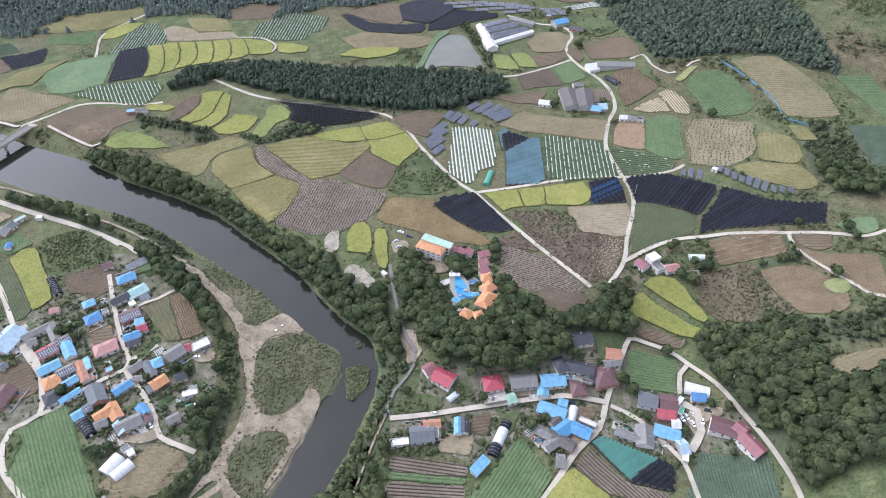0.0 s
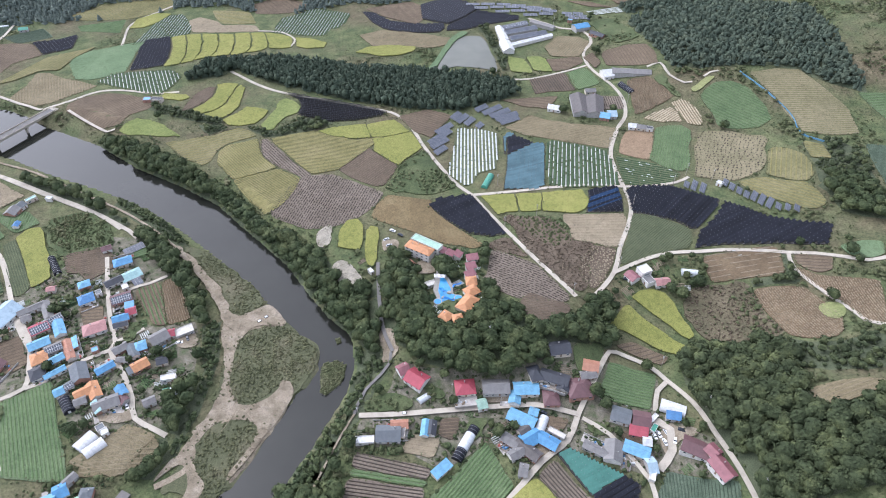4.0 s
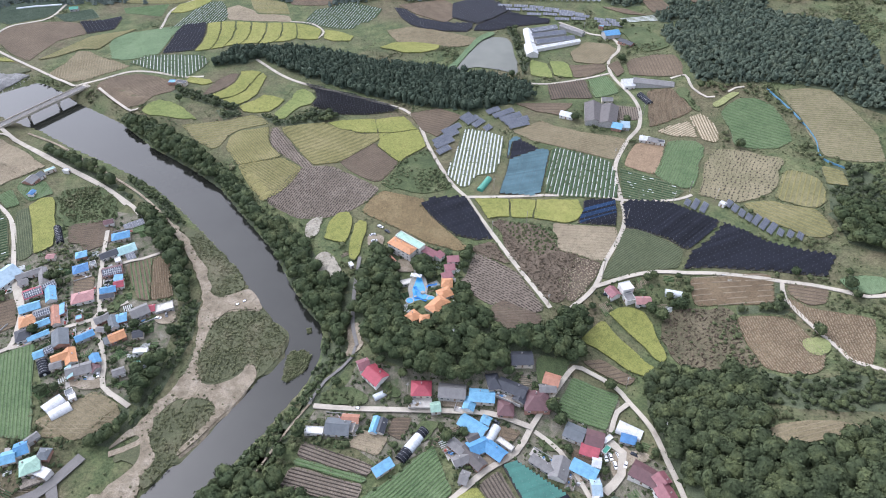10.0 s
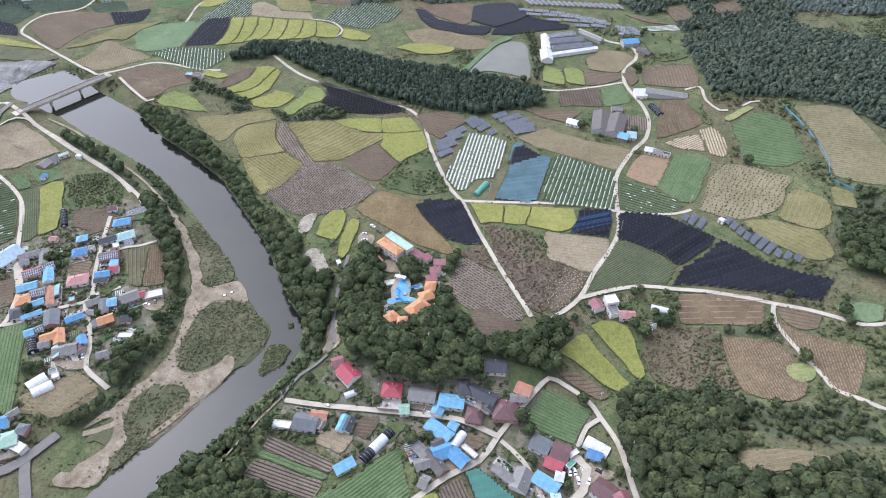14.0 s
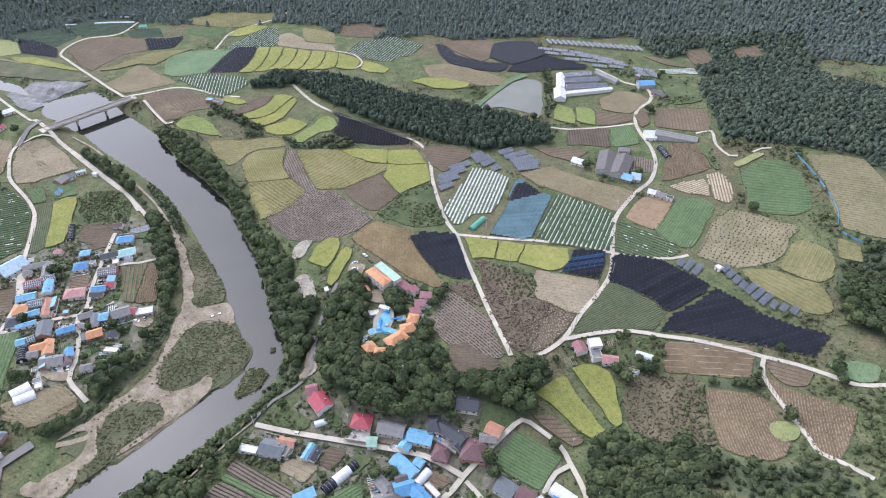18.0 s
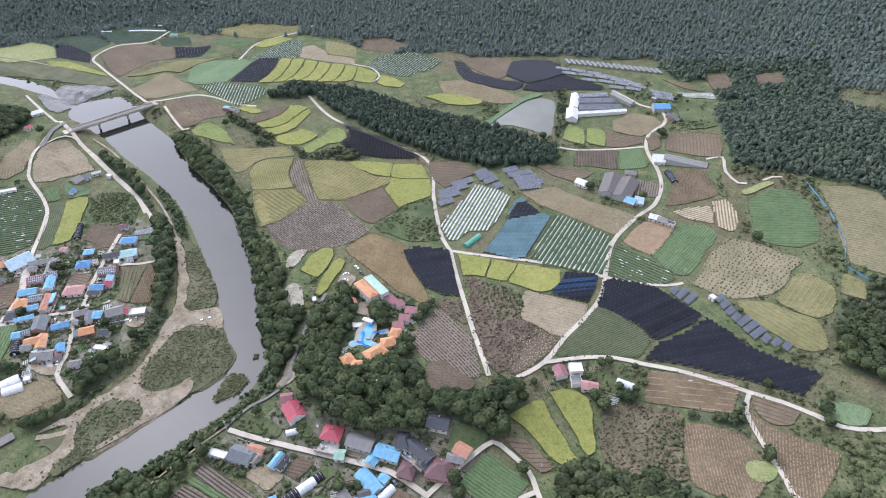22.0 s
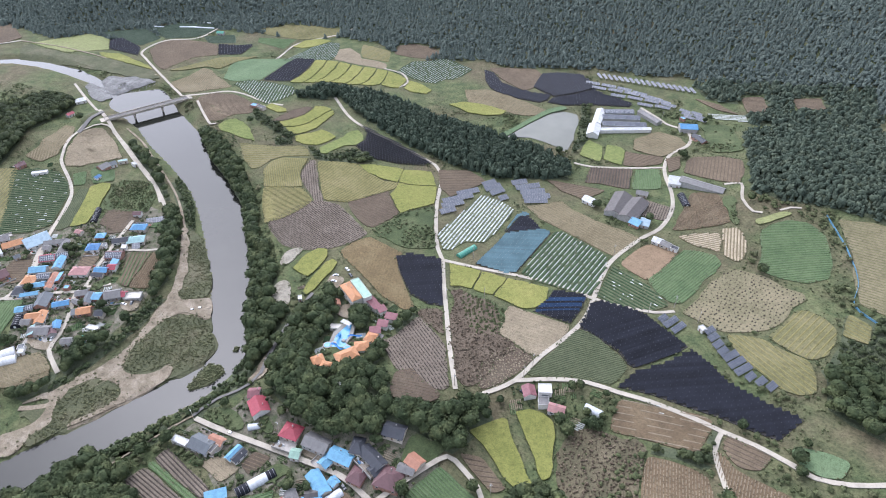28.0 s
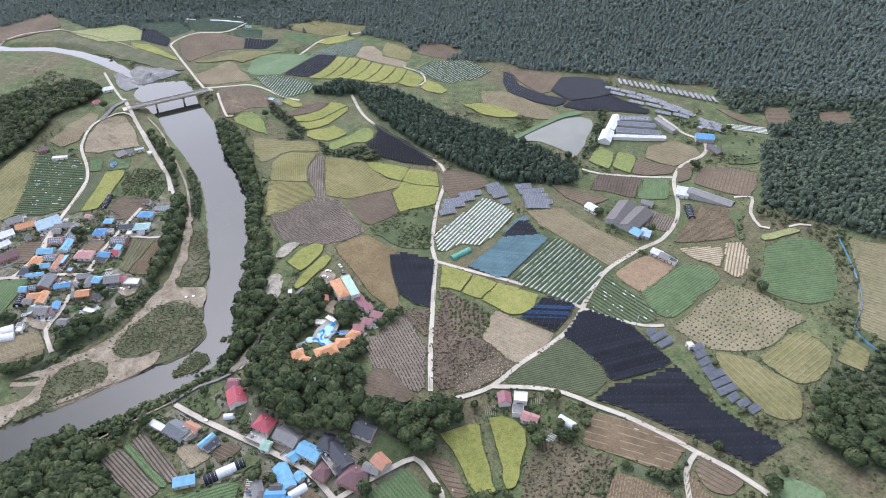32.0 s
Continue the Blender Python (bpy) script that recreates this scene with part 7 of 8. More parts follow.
field("reeds", [(-672.3, 488.6), (-667.1, 497.5), (-601.1, 501.8), (-551.5, 515.7), (-525.1, 520.6), (-480, 521.3), (-460.9, 521.9), (-435.3, 511.9), (-453.2, 500.2), (-507.3, 490.8), (-567.6, 483.6), (-635.6, 462.1)], 60)
field("soil", [(-936.5, 514.9), (-843.8, 560.6), (-699.4, 506.3), (-701.1, 469.3), (-712.6, 408.4)], 26)
field("shoal", [(-499, 456), (-503, 468.7), (-491, 487), (-450, 504), (-430, 503), (-440, 490), (-447, 468), (-446, 438), (-470, 442)], 136)
field("stubble", [(86.9, 636.6), (101.9, 662.3), (124.3, 659.1), (133.4, 646.7), (124.3, 620.8), (119.4, 613.2), (92.1, 616.6)], 60)
field("soil", [(124.2, 610.9), (133.9, 621.9), (140.3, 597.6), (133.6, 586.4)], 49)
field("weeds", [(134.6, 692.4), (163.6, 696.7), (183.4, 643.9), (158.6, 635.1)], 8)
field("soil", [(115, 745.6), (141.5, 739.7), (164.3, 722.4), (139, 729.9)], -13)
field("pale", [(211.1, 536.5), (227.9, 552.1), (235.4, 551.5), (214.6, 530.9)], 43)
field("weeds", [(182, 560.7), (191.3, 564.1), (203, 528), (198.5, 525.9)], 20)
field("fallow", [(282.3, 456.6), (295.1, 450.3), (294.6, 429.9), (280, 431.2)], -26)
field("bright", [(265.8, 332.6), (281.6, 336.1), (292.5, 334.4), (289.8, 322.6), (281.1, 319.7), (270.1, 323.6)], 48)
field("weedbrown", [(160.8, 287.0), (165.5, 297.4), (178.5, 300.4), (202.3, 302.3), (204.1, 287.1), (209.6, 262.9), (211.2, 256.2), (197.3, 253.9), (183.4, 252.0), (172.4, 256.6), (166.3, 265.0)], -7)
field("stubble", [(201.1, 207.6), (208.4, 212.7), (221.5, 215.6), (234.3, 217.0), (243.5, 215.1), (243.9, 212.9), (233.4, 207.6), (219.6, 201.6), (209.8, 200.0), (203.2, 201.5)], 22)
field("gravel", [(-27.5, 255.8), (-16.9, 254.9), (-11.3, 236.2), (-21.1, 228.7)], -5)
field("soil", [(114.2, 198.7), (128.6, 194.8), (126, 190.1), (113, 193.1)], -15)
field("weeds", [(89.5, 247.4), (109.6, 251.2), (103.5, 231.2), (94.8, 225.3), (89.7, 236.7)], 11)
field("gravel", [(37.3, 216.9), (53.4, 217.6), (54.5, 210.8), (38.5, 209.3)], 2)
field("gravel", [(67.4, 186.9), (79.3, 185.2), (69, 177.5), (63.6, 181.8)], -8)
field("gravel", [(132.3, 204.5), (152.6, 198.7), (152.9, 194.4), (143.1, 194.1), (137.9, 184.4), (134, 186.4)], -16)
field("gravel", [(-176, 186.3), (-155.2, 191.9), (-150, 185.1), (-163.1, 179.8)], 15)
field("gravel", [(-145.8, 212.1), (-132.3, 216), (-129.2, 210.3), (-139.4, 206.5)], 16)
field("gravel", [(-153.4, 244.4), (-141.5, 249.9), (-134.6, 236.6), (-147, 233.9)], 25)
field("gravel", [(-230.6, 237.7), (-219.5, 239.1), (-212.9, 231.5), (-222.6, 227.2)], 7)
field("weeds", [(-232, 184), (-226.2, 187.4), (-221.6, 166), (-224.2, 165.4)], 30, 1)
field("weeds", [(-183.7, 253.2), (-174.3, 250.9), (-176.2, 236), (-184.3, 238.1)], -14)
field("veg", [(-216.5, 313.9), (-202.9, 322.8), (-198.3, 317.1), (-212.1, 307.3)], 33)
field("weeds", [(5.1, 218.3), (17.9, 213.6), (16.2, 209), (6.7, 210.5)], -20)
field("weeds", [(30, 199.2), (42.7, 201), (36.9, 186.9), (30.7, 185.2)], 8)
field("gravel", [(-37, 333.3), (-23.7, 333.7), (-23.7, 319.1), (-32.9, 319.6)], 2)
field("gravel", [(-9.8, 314), (-1.3, 319.1), (5.7, 309.3), (4, 301.8), (-9.4, 301)], 31)
field("bar", [(-117.7, 256.9), (-117.5, 263.9), (-110.1, 269.8), (-102.8, 276.9), (-95.1, 271.3), (-85.4, 259.8), (-94.7, 258.8), (-106.5, 256.8), (-110.2, 249.8), (-111.5, 242.7), (-119.0, 247.9)], -70, 1)
field("bar", [(-93.9, 196.9), (-83.5, 197.5), (-79.9, 203.2), (-77.8, 207.5), (-79.0, 216.9), (-74.0, 217.9), (-68.8, 211.0), (-71.2, 200.6), (-74.5, 190.3), (-79.1, 181.4), (-82.7, 169.8), (-87.1, 160.6), (-90.6, 153.7), (-91.7, 158.5), (-86.5, 169.2), (-83.3, 179.4), (-83.4, 187.5), (-89.3, 191.0)], -32, 1)
field("bar", [(-187.2, 324.1), (-181.3, 326.5), (-151.9, 299.3), (-130.3, 275.5), (-116.9, 261.8), (-113.8, 251.7), (-123.2, 253.5), (-136.3, 273.1), (-157.6, 297.0)], 0, 1)
field("soil", [(158.1, 759.1), (177.6, 765.3), (188, 736.2), (170.3, 728.1)], 18)
field("soil", [(204.6, 766.6), (227.9, 773), (235.7, 751), (212.5, 744.3)], 15)

field("soildark", [(58.2, 275.3), (64.8, 283.6), (77.6, 278.2), (90.0, 276.4), (88.9, 268.9), (79.2, 263.4), (73.2, 257.5), (64.5, 259.8)], 20)
# ---- roads and tracks ----
road("concrete", 2.43, [(-370.1, 487.7), (-349.9, 502.3), (-331.5, 519), (-306.6, 521.5), (-275.7, 517.7), (-255.1, 522.6)])
road("concrete", 2.58, [(-220.2, 566.4), (-181.9, 539.3), (-151.8, 526.3), (-102.5, 513.7), (-61.3, 502.7), (-46.9, 495.8), (-32.2, 476.9), (-18.8, 448.5), (-2.8, 421), (13, 397.2), (24.2, 386.2), (36.9, 366.6), (56.6, 337.8), (74.5, 311.6), (94.2, 284.9)])
road("concrete", 2.43, [(24.2, 386.2), (55.1, 391.1), (84.9, 395.8), (114.4, 398.1), (136.4, 395.6)])
road("concrete", 2.74, [(136.4, 395.6), (133.2, 419.9), (132.7, 444.5), (141.9, 479), (151.1, 499.8), (152.3, 526.3), (146, 550.7), (132.4, 580.2), (126.5, 600.1), (125.7, 624), (134.5, 643.4), (133.3, 663.3), (123.7, 677), (105.9, 682), (90.7, 693.1), (71.8, 704.5)])
road("concrete", 2.58, [(136.4, 395.6), (138.7, 374.4), (135.2, 354.6), (126.7, 331.6), (120.6, 309.6), (106.7, 288.8)])
road("concrete", 2.13, [(136.4, 395.6), (159.1, 397.7), (176.1, 402.4), (186.3, 409.7)])
road("concrete", 2.58, [(120.6, 309.6), (140.8, 320.7), (159.4, 326.8), (176.3, 327.8), (195.4, 329.7), (220.7, 329.4), (233.1, 327.8), (250.3, 326.6), (269.9, 321.6)])
road("concrete", 2.28, [(233.9, 328.4), (233.2, 314.1), (241.5, 295.8), (252, 275), (255.9, 264.7), (267, 259.2), (277.3, 253.1)])
road("concrete", 2.43, [(266, 322.6), (278.4, 318.6), (293.7, 321.3), (307.6, 328)])
road("concrete", 2.13, [(54.5, 565.9), (70.3, 566.8), (96.8, 578.5), (126.2, 594)])
road("concrete", 2.13, [(179.9, 579.5), (192.2, 583.2), (197.4, 561.3), (208.2, 546.9), (214.7, 547.2)])
road("concrete", 1.67, [(225.6, 553.4), (231.9, 558.5), (239, 559.6)])
road("concrete", 2.43, [(-372.2, 489.5), (-433.9, 515.3), (-496, 541.4), (-523.5, 557.3), (-528.3, 596.6), (-499.5, 625), (-503.7, 668.2)])
road("concrete", 2.13, [(-344.3, 486), (-320.8, 471.7), (-296.2, 458.6), (-289.3, 460.7)])
road("concrete", 2.13, [(-359, 623.7), (-372.2, 677.6), (-350.1, 708.6), (-329, 730), (-330.3, 741.1)])
road("concrete", 1.82, [(-220.1, 658.4), (-193.3, 656), (-174.1, 638.1), (-175.7, 622.4)])
road("concrete", 2.43, [(-410.9, 416.3), (-404.4, 382.6), (-371.1, 345.6), (-357.2, 333.5), (-321.5, 317.2), (-296.8, 299.7), (-271.2, 266.7), (-250.1, 240.7), (-234, 225.3)])
road("concrete", 3.04, [(-418.6, 419.3), (-374.2, 401.9), (-321.9, 380.5), (-285.7, 366.4), (-252.3, 353.3), (-230.7, 340)])
road("concrete", 1.82, [(-404.4, 382.6), (-383.5, 402.9), (-363.7, 398.7)])
road("concrete", 2.28, [(-513.9, 454.2), (-469.3, 436.8), (-418.6, 419.3)])
road("concrete", 2.58, [(-374.3, 401.2), (-342.1, 390), (-302, 373.8), (-264, 358.8), (-224.3, 338.6), (-214.9, 331.4)])
road("concrete", 2.58, [(-301.6, 304.1), (-285.9, 286.1), (-263.8, 257.4), (-241.2, 235.4), (-228.4, 215.1), (-222.1, 198.1), (-232.7, 188.4), (-232.4, 178.9), (-223.5, 162.9), (-205.8, 148)])
road("concrete", 2.43, [(-221.4, 198.1), (-211.5, 205.7), (-204.5, 215.4), (-196.2, 222.7), (-186.7, 229.7)])
road("concrete", 2.43, [(-225.8, 308.2), (-211.3, 278.7), (-197.6, 253.2), (-186.3, 236), (-186.6, 229.3), (-169.7, 211.9), (-158.5, 197.2), (-151.5, 185.1), (-131, 176.9)])
road("concrete", 1.98, [(-197.8, 278.7), (-186.5, 287.4), (-178, 295.4)])
road("concrete", 1.98, [(-186.3, 236), (-177.1, 243.6), (-173.3, 247.9)])
road("concrete", 2.6, [(-706, 420), (-712, 458), (-701, 481), (-690, 499)])
road("dirt", 1.9, [(-690, 499), (-626, 513), (-557, 518.5), (-480, 514.5), (-448, 516)])
road("dirt", 1.8, [(-369.7, 413.6), (-332.2, 402.6), (-295.8, 386.1), (-256.7, 368.7), (-227.3, 354.0), (-203.0, 338.5), (-180.2, 322.2)])
road("dirt", 3.2, [(-182.7, 322.9), (-154.6, 298.2), (-133.5, 274.2), (-119.4, 256.2), (-113.2, 242.1), (-106.3, 219.2), (-100.5, 198.7), (-103.3, 184.7), (-108.9, 170.3), (-114.8, 157.1), (-126.0, 148.2)])
road("asphalt", 2.3, [(-35.7, 310.1), (-30.2, 279.5), (-23.9, 254.8), (-15.7, 237.5)])
road("asphalt", 1.7, [(-16.7, 237.5), (-16.4, 229.5), (-20.5, 222.6), (-27.9, 213.2), (-31.3, 203), (-32, 197.2)])
road("dirt", 1.1, [(-32, 197.2), (-36.3, 185.1), (-41.8, 165.1), (-45.9, 149)])
road("concrete", 2.74, [(-29.3, 196.7), (-7.5, 199.2), (20.8, 203.7), (43.2, 207.2), (68.7, 209.6), (91, 205.8)])
road("concrete", 2.58, [(91, 205.8), (99.6, 223.9), (108.6, 242.2)])
road("concrete", 2.74, [(91, 205.8), (84.7, 190.4), (70.4, 176.9), (56, 157.6), (47.4, 146.4)])
road("concrete", 2.43, [(108.6, 242.2), (111.5, 246.5), (116, 247.2), (133.5, 240.7), (142.1, 230.3), (152.6, 213.9), (159.6, 194.3), (167.1, 174), (171.5, 155.5), (171.7, 142.5)])
road("concrete", 2.28, [(143.1, 230.2), (136, 222.7), (133, 209.7)])
road("concrete", 2.13, [(93.2, 203.8), (107.3, 195.5), (119, 180.2), (125.4, 170.4), (127.5, 147.7)])
road("concrete", 3.8, [(132.3, 204.5), (139, 198.6), (138.6, 187.4), (130.7, 176.9)])
road("asphalt", 5.7, [(-161.1, 111.1), (-149, 120.7), (-144.4, 128.4), (-140.7, 138.1), (-138.4, 144.2)])
road("asphalt", 5.32, [(-144.7, 127.1), (-138.8, 119.7), (-127.7, 107.6)])
road("asphalt", 4.56, [(-409.5, 417.4), (-407.7, 400.8), (-400.8, 380.4)])

# ---- buildings and solar arrays ----
# west village
house("arch", "dark", -257.6, 296.8, 19.3, 5, -49)
house("gable", "pink", -246.8, 274.1, 5.0, 4, 17)
house("hip", "ltblue", -227.3, 279.7, 6.9, 6, 35)
house("hip", "deepblue", -219.7, 267.3, 9.2, 8, 37)
house("flat", "slate", -214.4, 273.4, 3.4, 4, 34)
house("gable", "grey", -250.5, 256.2, 15.3, 5, 42)
house("gable", "grey", -239.8, 255.9, 16.2, 5, -51)
house("gable", "grey", -249.1, 248.3, 4.9, 5, 28)
house("gable", "ltblue", -224.5, 242.2, 13.3, 6, -52)
house("hip", "pink", -202.8, 244.0, 12.9, 9, 32)
house("gable", "ltblue", -229.7, 229.1, 11.6, 7, 38)
house("gable", "terracotta", -209.8, 226.3, 16.3, 4.5, -53)
house("lean", "ltblue", -208.9, 231.6, 9.1, 3, -56)
house("gable", "ltblue", -214.1, 218.1, 10.1, 5, 46)
house("hip", "orange", -223.7, 218.5, 8.7, 9, 37)
house("hip", "dark", -218.7, 207.7, 7.7, 9, 40)
house("gable", "ltblue", -209.2, 209.4, 11.5, 3.6, 45)
house("gable", "slate", -195.1, 210.2, 13.1, 9, -54)
house("gable", "orange", -185.9, 197.6, 9.8, 6.5, 43)
house("gable", "orange", -180.8, 199.3, 11.8, 6, -49)
house("gable", "ltblue", -199.7, 196.5, 5.0, 5.5, 41)
house("gable", "grey", -185.0, 191.7, 6.0, 5, 33)
house("arch", "dark", -192.2, 189.3, 11.4, 6, -46)
house("arch", "white", -170.9, 168.4, 10.7, 8, 64)
house("arch", "white", -164.6, 165.3, 11.1, 7, 53)
house("gable", "grey", -170.1, 191.8, 13.2, 8, 33)
house("lean", "teal", -174.3, 188.6, 8.5, 3, -46)
house("gable", "blue", -165.5, 200.5, 7.4, 5, -43)
house("gable", "maroon", -162.2, 194.9, 4.8, 5, -30)
house("flat", "slate", -166.2, 176.5, 3.9, 4, 44)
house("flat", "white", -162.9, 174.4, 3.5, 4, 41)
house("gable", "blue", -182.1, 215.1, 10.3, 5, 47)
house("gable", "grey", -179.9, 230.0, 8.4, 6, 47)
house("gable", "slate", -171.4, 228.6, 10.7, 5, -49)
house("gable", "grey", -174.6, 221.9, 6.6, 3.5, 4)
house("hip", "ltblue", -168.4, 232.7, 6.2, 7, 32)
house("gable", "orange", -162.8, 219.1, 8.9, 7, 45)
house("lean", "slate", -166.1, 214.3, 3.4, 4, 44)
house("gable", "grey", -160.1, 240.2, 10.6, 9, 46)
house("gable", "red", -154.1, 244.0, 4.3, 5.5, 24)
house("flat", "cream", -147.2, 247.1, 10.9, 6.5, 35)
house("gable", "dark", -151.3, 223.4, 5.7, 5.5, 25)
house("flat", "white", -142.9, 211.8, 8.3, 3.5, 16)
house("gable", "grey", -147.2, 195.3, 6.2, 5, 36)
house("hip", "blue", -212.2, 303.7, 11.6, 7.5, 32)
house("hip", "teal", -200.5, 291.4, 12.5, 8.5, 43)
house("gable", "dark", -209.0, 284.0, 11.1, 6, 44)
house("flat", "white", -199.5, 279.9, 3.7, 4.5, 41)
house("lean", "ltblue", -189.2, 264.0, 5.0, 4, 22)
house("gable", "red", -186.2, 259.4, 5.7, 6, 29)
house("gable", "blue", -190.1, 253.2, 9.2, 6, 29)
house("gable", "dark", -187.9, 248.3, 8.1, 4, 25)
house("gable", "maroon", -229.6, 316.0, 6.2, 5, 34)
house("flat", "ltblue", -194.5, 227.8, 3.7, 4, 34)
house("gable", "grey", -231.8, 248.2, 10.7, 6.5, 49, 3, 1)
house("gable", "red", -236.4, 241.1, 10.5, 8.5, 42, 3, 1)
house("gable", "grey", -219.3, 226.7, 8.9, 6.5, 38, 3, 1)
house("gable", "maroon", -197.2, 269.8, 12.0, 8.5, 31, 3, 1)
house("gable", "slate", -197.5, 200.2, 6.6, 5, 52, 2.6, 1)
house("arch", "green", -140.9, 203.3, 4.2, 5, 20)
house("arch", "clear", -137.0, 204.5, 3.9, 5, 16)
solar_table(-211.1, 318.5, 14.1, 5.5, 45)
solar_table(-194.3, 286.4, 6.0, 6, 45)
solar_table(-157.4, 239.7, 4.9, 4, 70)
house("gable", "blue", -168.5, 140.0, 5.9, 8, 40)
house("hip", "mint", -158.9, 132.7, 9.2, 9, 37)
house("flat", "white", -151.6, 131.2, 8.6, 5, -8)
house("gable", "grey", -167.3, 146.5, 6.4, 4, 62)
house("hip", "slate", -155.9, 139.8, 5.9, 6, 9)
house("gable", "ltblue", -171.6, 134.1, 6.7, 7, 30)
house("gable", "orange", -275.5, 237.4, 14.1, 8, 63)
house("gable", "skyblue", -264.8, 249.9, 17.5, 15, 74)
house("gable", "grey", -289.7, 236.0, 11.0, 8, 62)
house("gable", "white", -275.9, 222.5, 9.9, 9, 74)
house("gable", "white", -263.9, 213.2, 10.4, 7, 87)
house("gable", "maroon", -246.9, 208.1, 13.8, 10, 78)
house("gable", "slate", -257.1, 229.4, 4.0, 4, 72)
house("gable", "grey", -317.9, 348.9, 8.6, 9, 88)
house("gable", "slate", -317.2, 356.5, 7.4, 7, 76)
house("flat", "teal", -313.9, 366.3, 8.1, 3.5, 55)
house("flat", "white", -300.5, 368.4, 3.0, 5, 87)
house("gable", "maroon", -385.1, 310.6, 8.0, 6, 84)
house("flat", "white", -357.8, 312.2, 13.0, 4, 45)
house("hip", "white", -463.8, 427.0, 10.6, 8, 66)
house("gable", "red", -442.9, 400.2, 7.3, 5, 92)
house("flat", "ltblue", -276.9, 503.0, 6.5, 6, 11)
house("flat", "dark", -268.0, 503.6, 10.3, 5, -5)
house("gable", "green", -483.1, 651.5, 9.2, 6, 22)
house("gable", "deepblue", -305.4, 333.8, 5.1, 4, 95)
house("arch", "clear", -577.7, 628.6, 12.8, 2.6, 25)
house("arch", "clear", -542.6, 647.9, 22.9, 2.6, 30)
house("arch", "clear", -521.6, 657.2, 29.4, 2.6, 22)
house("arch", "clear", -530.5, 673.9, 13.6, 2.6, 25)
# east village
house("gable", "red", 0.6, 219.2, 11.4, 10, -32)
house("gable", "rose", -7.8, 224.4, 6.3, 7, 35)
house("arch", "clear", 5.8, 209.7, 8.0, 4, 41)
house("hip", "red", 28.2, 215.9, 10.8, 9.5, 11)
house("gable", "slate", -11.2, 185.7, 12.7, 9.5, 6)
house("gable", "terracotta", -6.0, 191.7, 8.9, 5, 7)
house("flat", "white", -23.2, 181.0, 9.9, 4, 8)
house("flat", "grey", -3.6, 186.7, 2.4, 6, -0)
house("gable", "ltblue", 8.2, 190.7, 9.4, 4, -91)
house("gable", "dark", 11.6, 190.8, 8.3, 4.5, -91)
house("arch", "dark", 27.3, 177.2, 6.8, 6, 66)
house("arch", "clear", 30.8, 185.2, 10.1, 6, 65)
house("arch", "dark", 33.9, 192.0, 5.0, 6, 65)
house("lean", "ltblue", 19.0, 167.3, 10.5, 4.5, 48)
house("gable", "mint", 38.0, 207.6, 5.1, 6, 18)
house("gable", "grey", 45.5, 217.4, 14.6, 9, 6)
house("gable", "ltblue", 62.3, 217.6, 13.6, 8, 6)
house("gable", "ltblue", 56.3, 212.2, 7.7, 6, -97)
house("hip", "dark", 67.2, 225.8, 6.4, 10, 20)
house("gable", "dark", 78.2, 224.4, 16.0, 7.5, -16)
house("gable", "dark", 83.4, 220.5, 7.3, 6.5, -107)
house("gable", "dark", 81.1, 241.6, 11.7, 9, 13)
house("gable", "terracotta", 99.2, 233.7, 8.4, 7.5, -10)
house("gable", "grey", 97.4, 228.0, 8.8, 5, 12)
house("hip", "maroon", 92.1, 220.1, 13.7, 13, 12)
house("hip", "maroon", 76.2, 213.1, 8.4, 9.5, 6)
house("gable", "ltblue", 60.1, 200.2, 15.2, 7.5, -24)
house("gable", "ltblue", 66.7, 205.0, 4.7, 4.5, -17)
house("arch", "clear", 71.1, 198.7, 10.2, 5.5, -110)
house("gable", "blue", 64.8, 189.1, 10.2, 8.5, 37)
house("gable", "blue", 73.8, 188.0, 11.2, 7, -29)
house("gable", "grey", 54.0, 186.7, 9.0, 5.5, -32)
house("gable", "brown", 63.1, 182.0, 14.3, 6.5, -37)
house("gable", "grey", 57.2, 179.6, 8.0, 5.5, 35)
house("gable", "grey", 60.7, 170.2, 4.1, 7, -9)
house("gable", "brown", 61.3, 193.1, 6.1, 6, 39)
house("flat", "cream", 78.7, 193.1, 9.6, 3, -28)
house("gable", "slate", 114.1, 206.1, 10.1, 9, -16)
house("gable", "maroon", 124.5, 203.4, 9.0, 11, -8)
house("lean", "red", 122.2, 196.6, 9.2, 5, -9)
house("flat", "white", 131.0, 204.7, 2.3, 6, -42)
house("flat", "green", 130.6, 198.9, 1.5, 5, -31)
house("gable", "white", 126.1, 191.7, 4.1, 5.5, -3)
house("gable", "ltblue", 120.1, 186.5, 13.2, 7, -20)
house("gable", "skyblue", 126.2, 178.1, 4.5, 9, 13)
house("gable", "grey", 107.8, 184.7, 11.7, 9, -100)
house("gable", "grey", 98.6, 185.3, 12.7, 4.5, -25)
house("arch", "white", 142.3, 211.3, 13.2, 8, -19)
house("lean", "deepblue", 141.4, 205.2, 7.4, 4, -7)
house("gable", "maroon", 149.6, 187.3, 13.6, 9.5, -23)
house("gable", "rose", 156.9, 184.6, 5.9, 7, -54)
house("gable", "rose", 159.8, 175.5, 12.4, 8.5, -61)
house("flat", "white", 126.1, 172.3, 5.0, 3, -105)
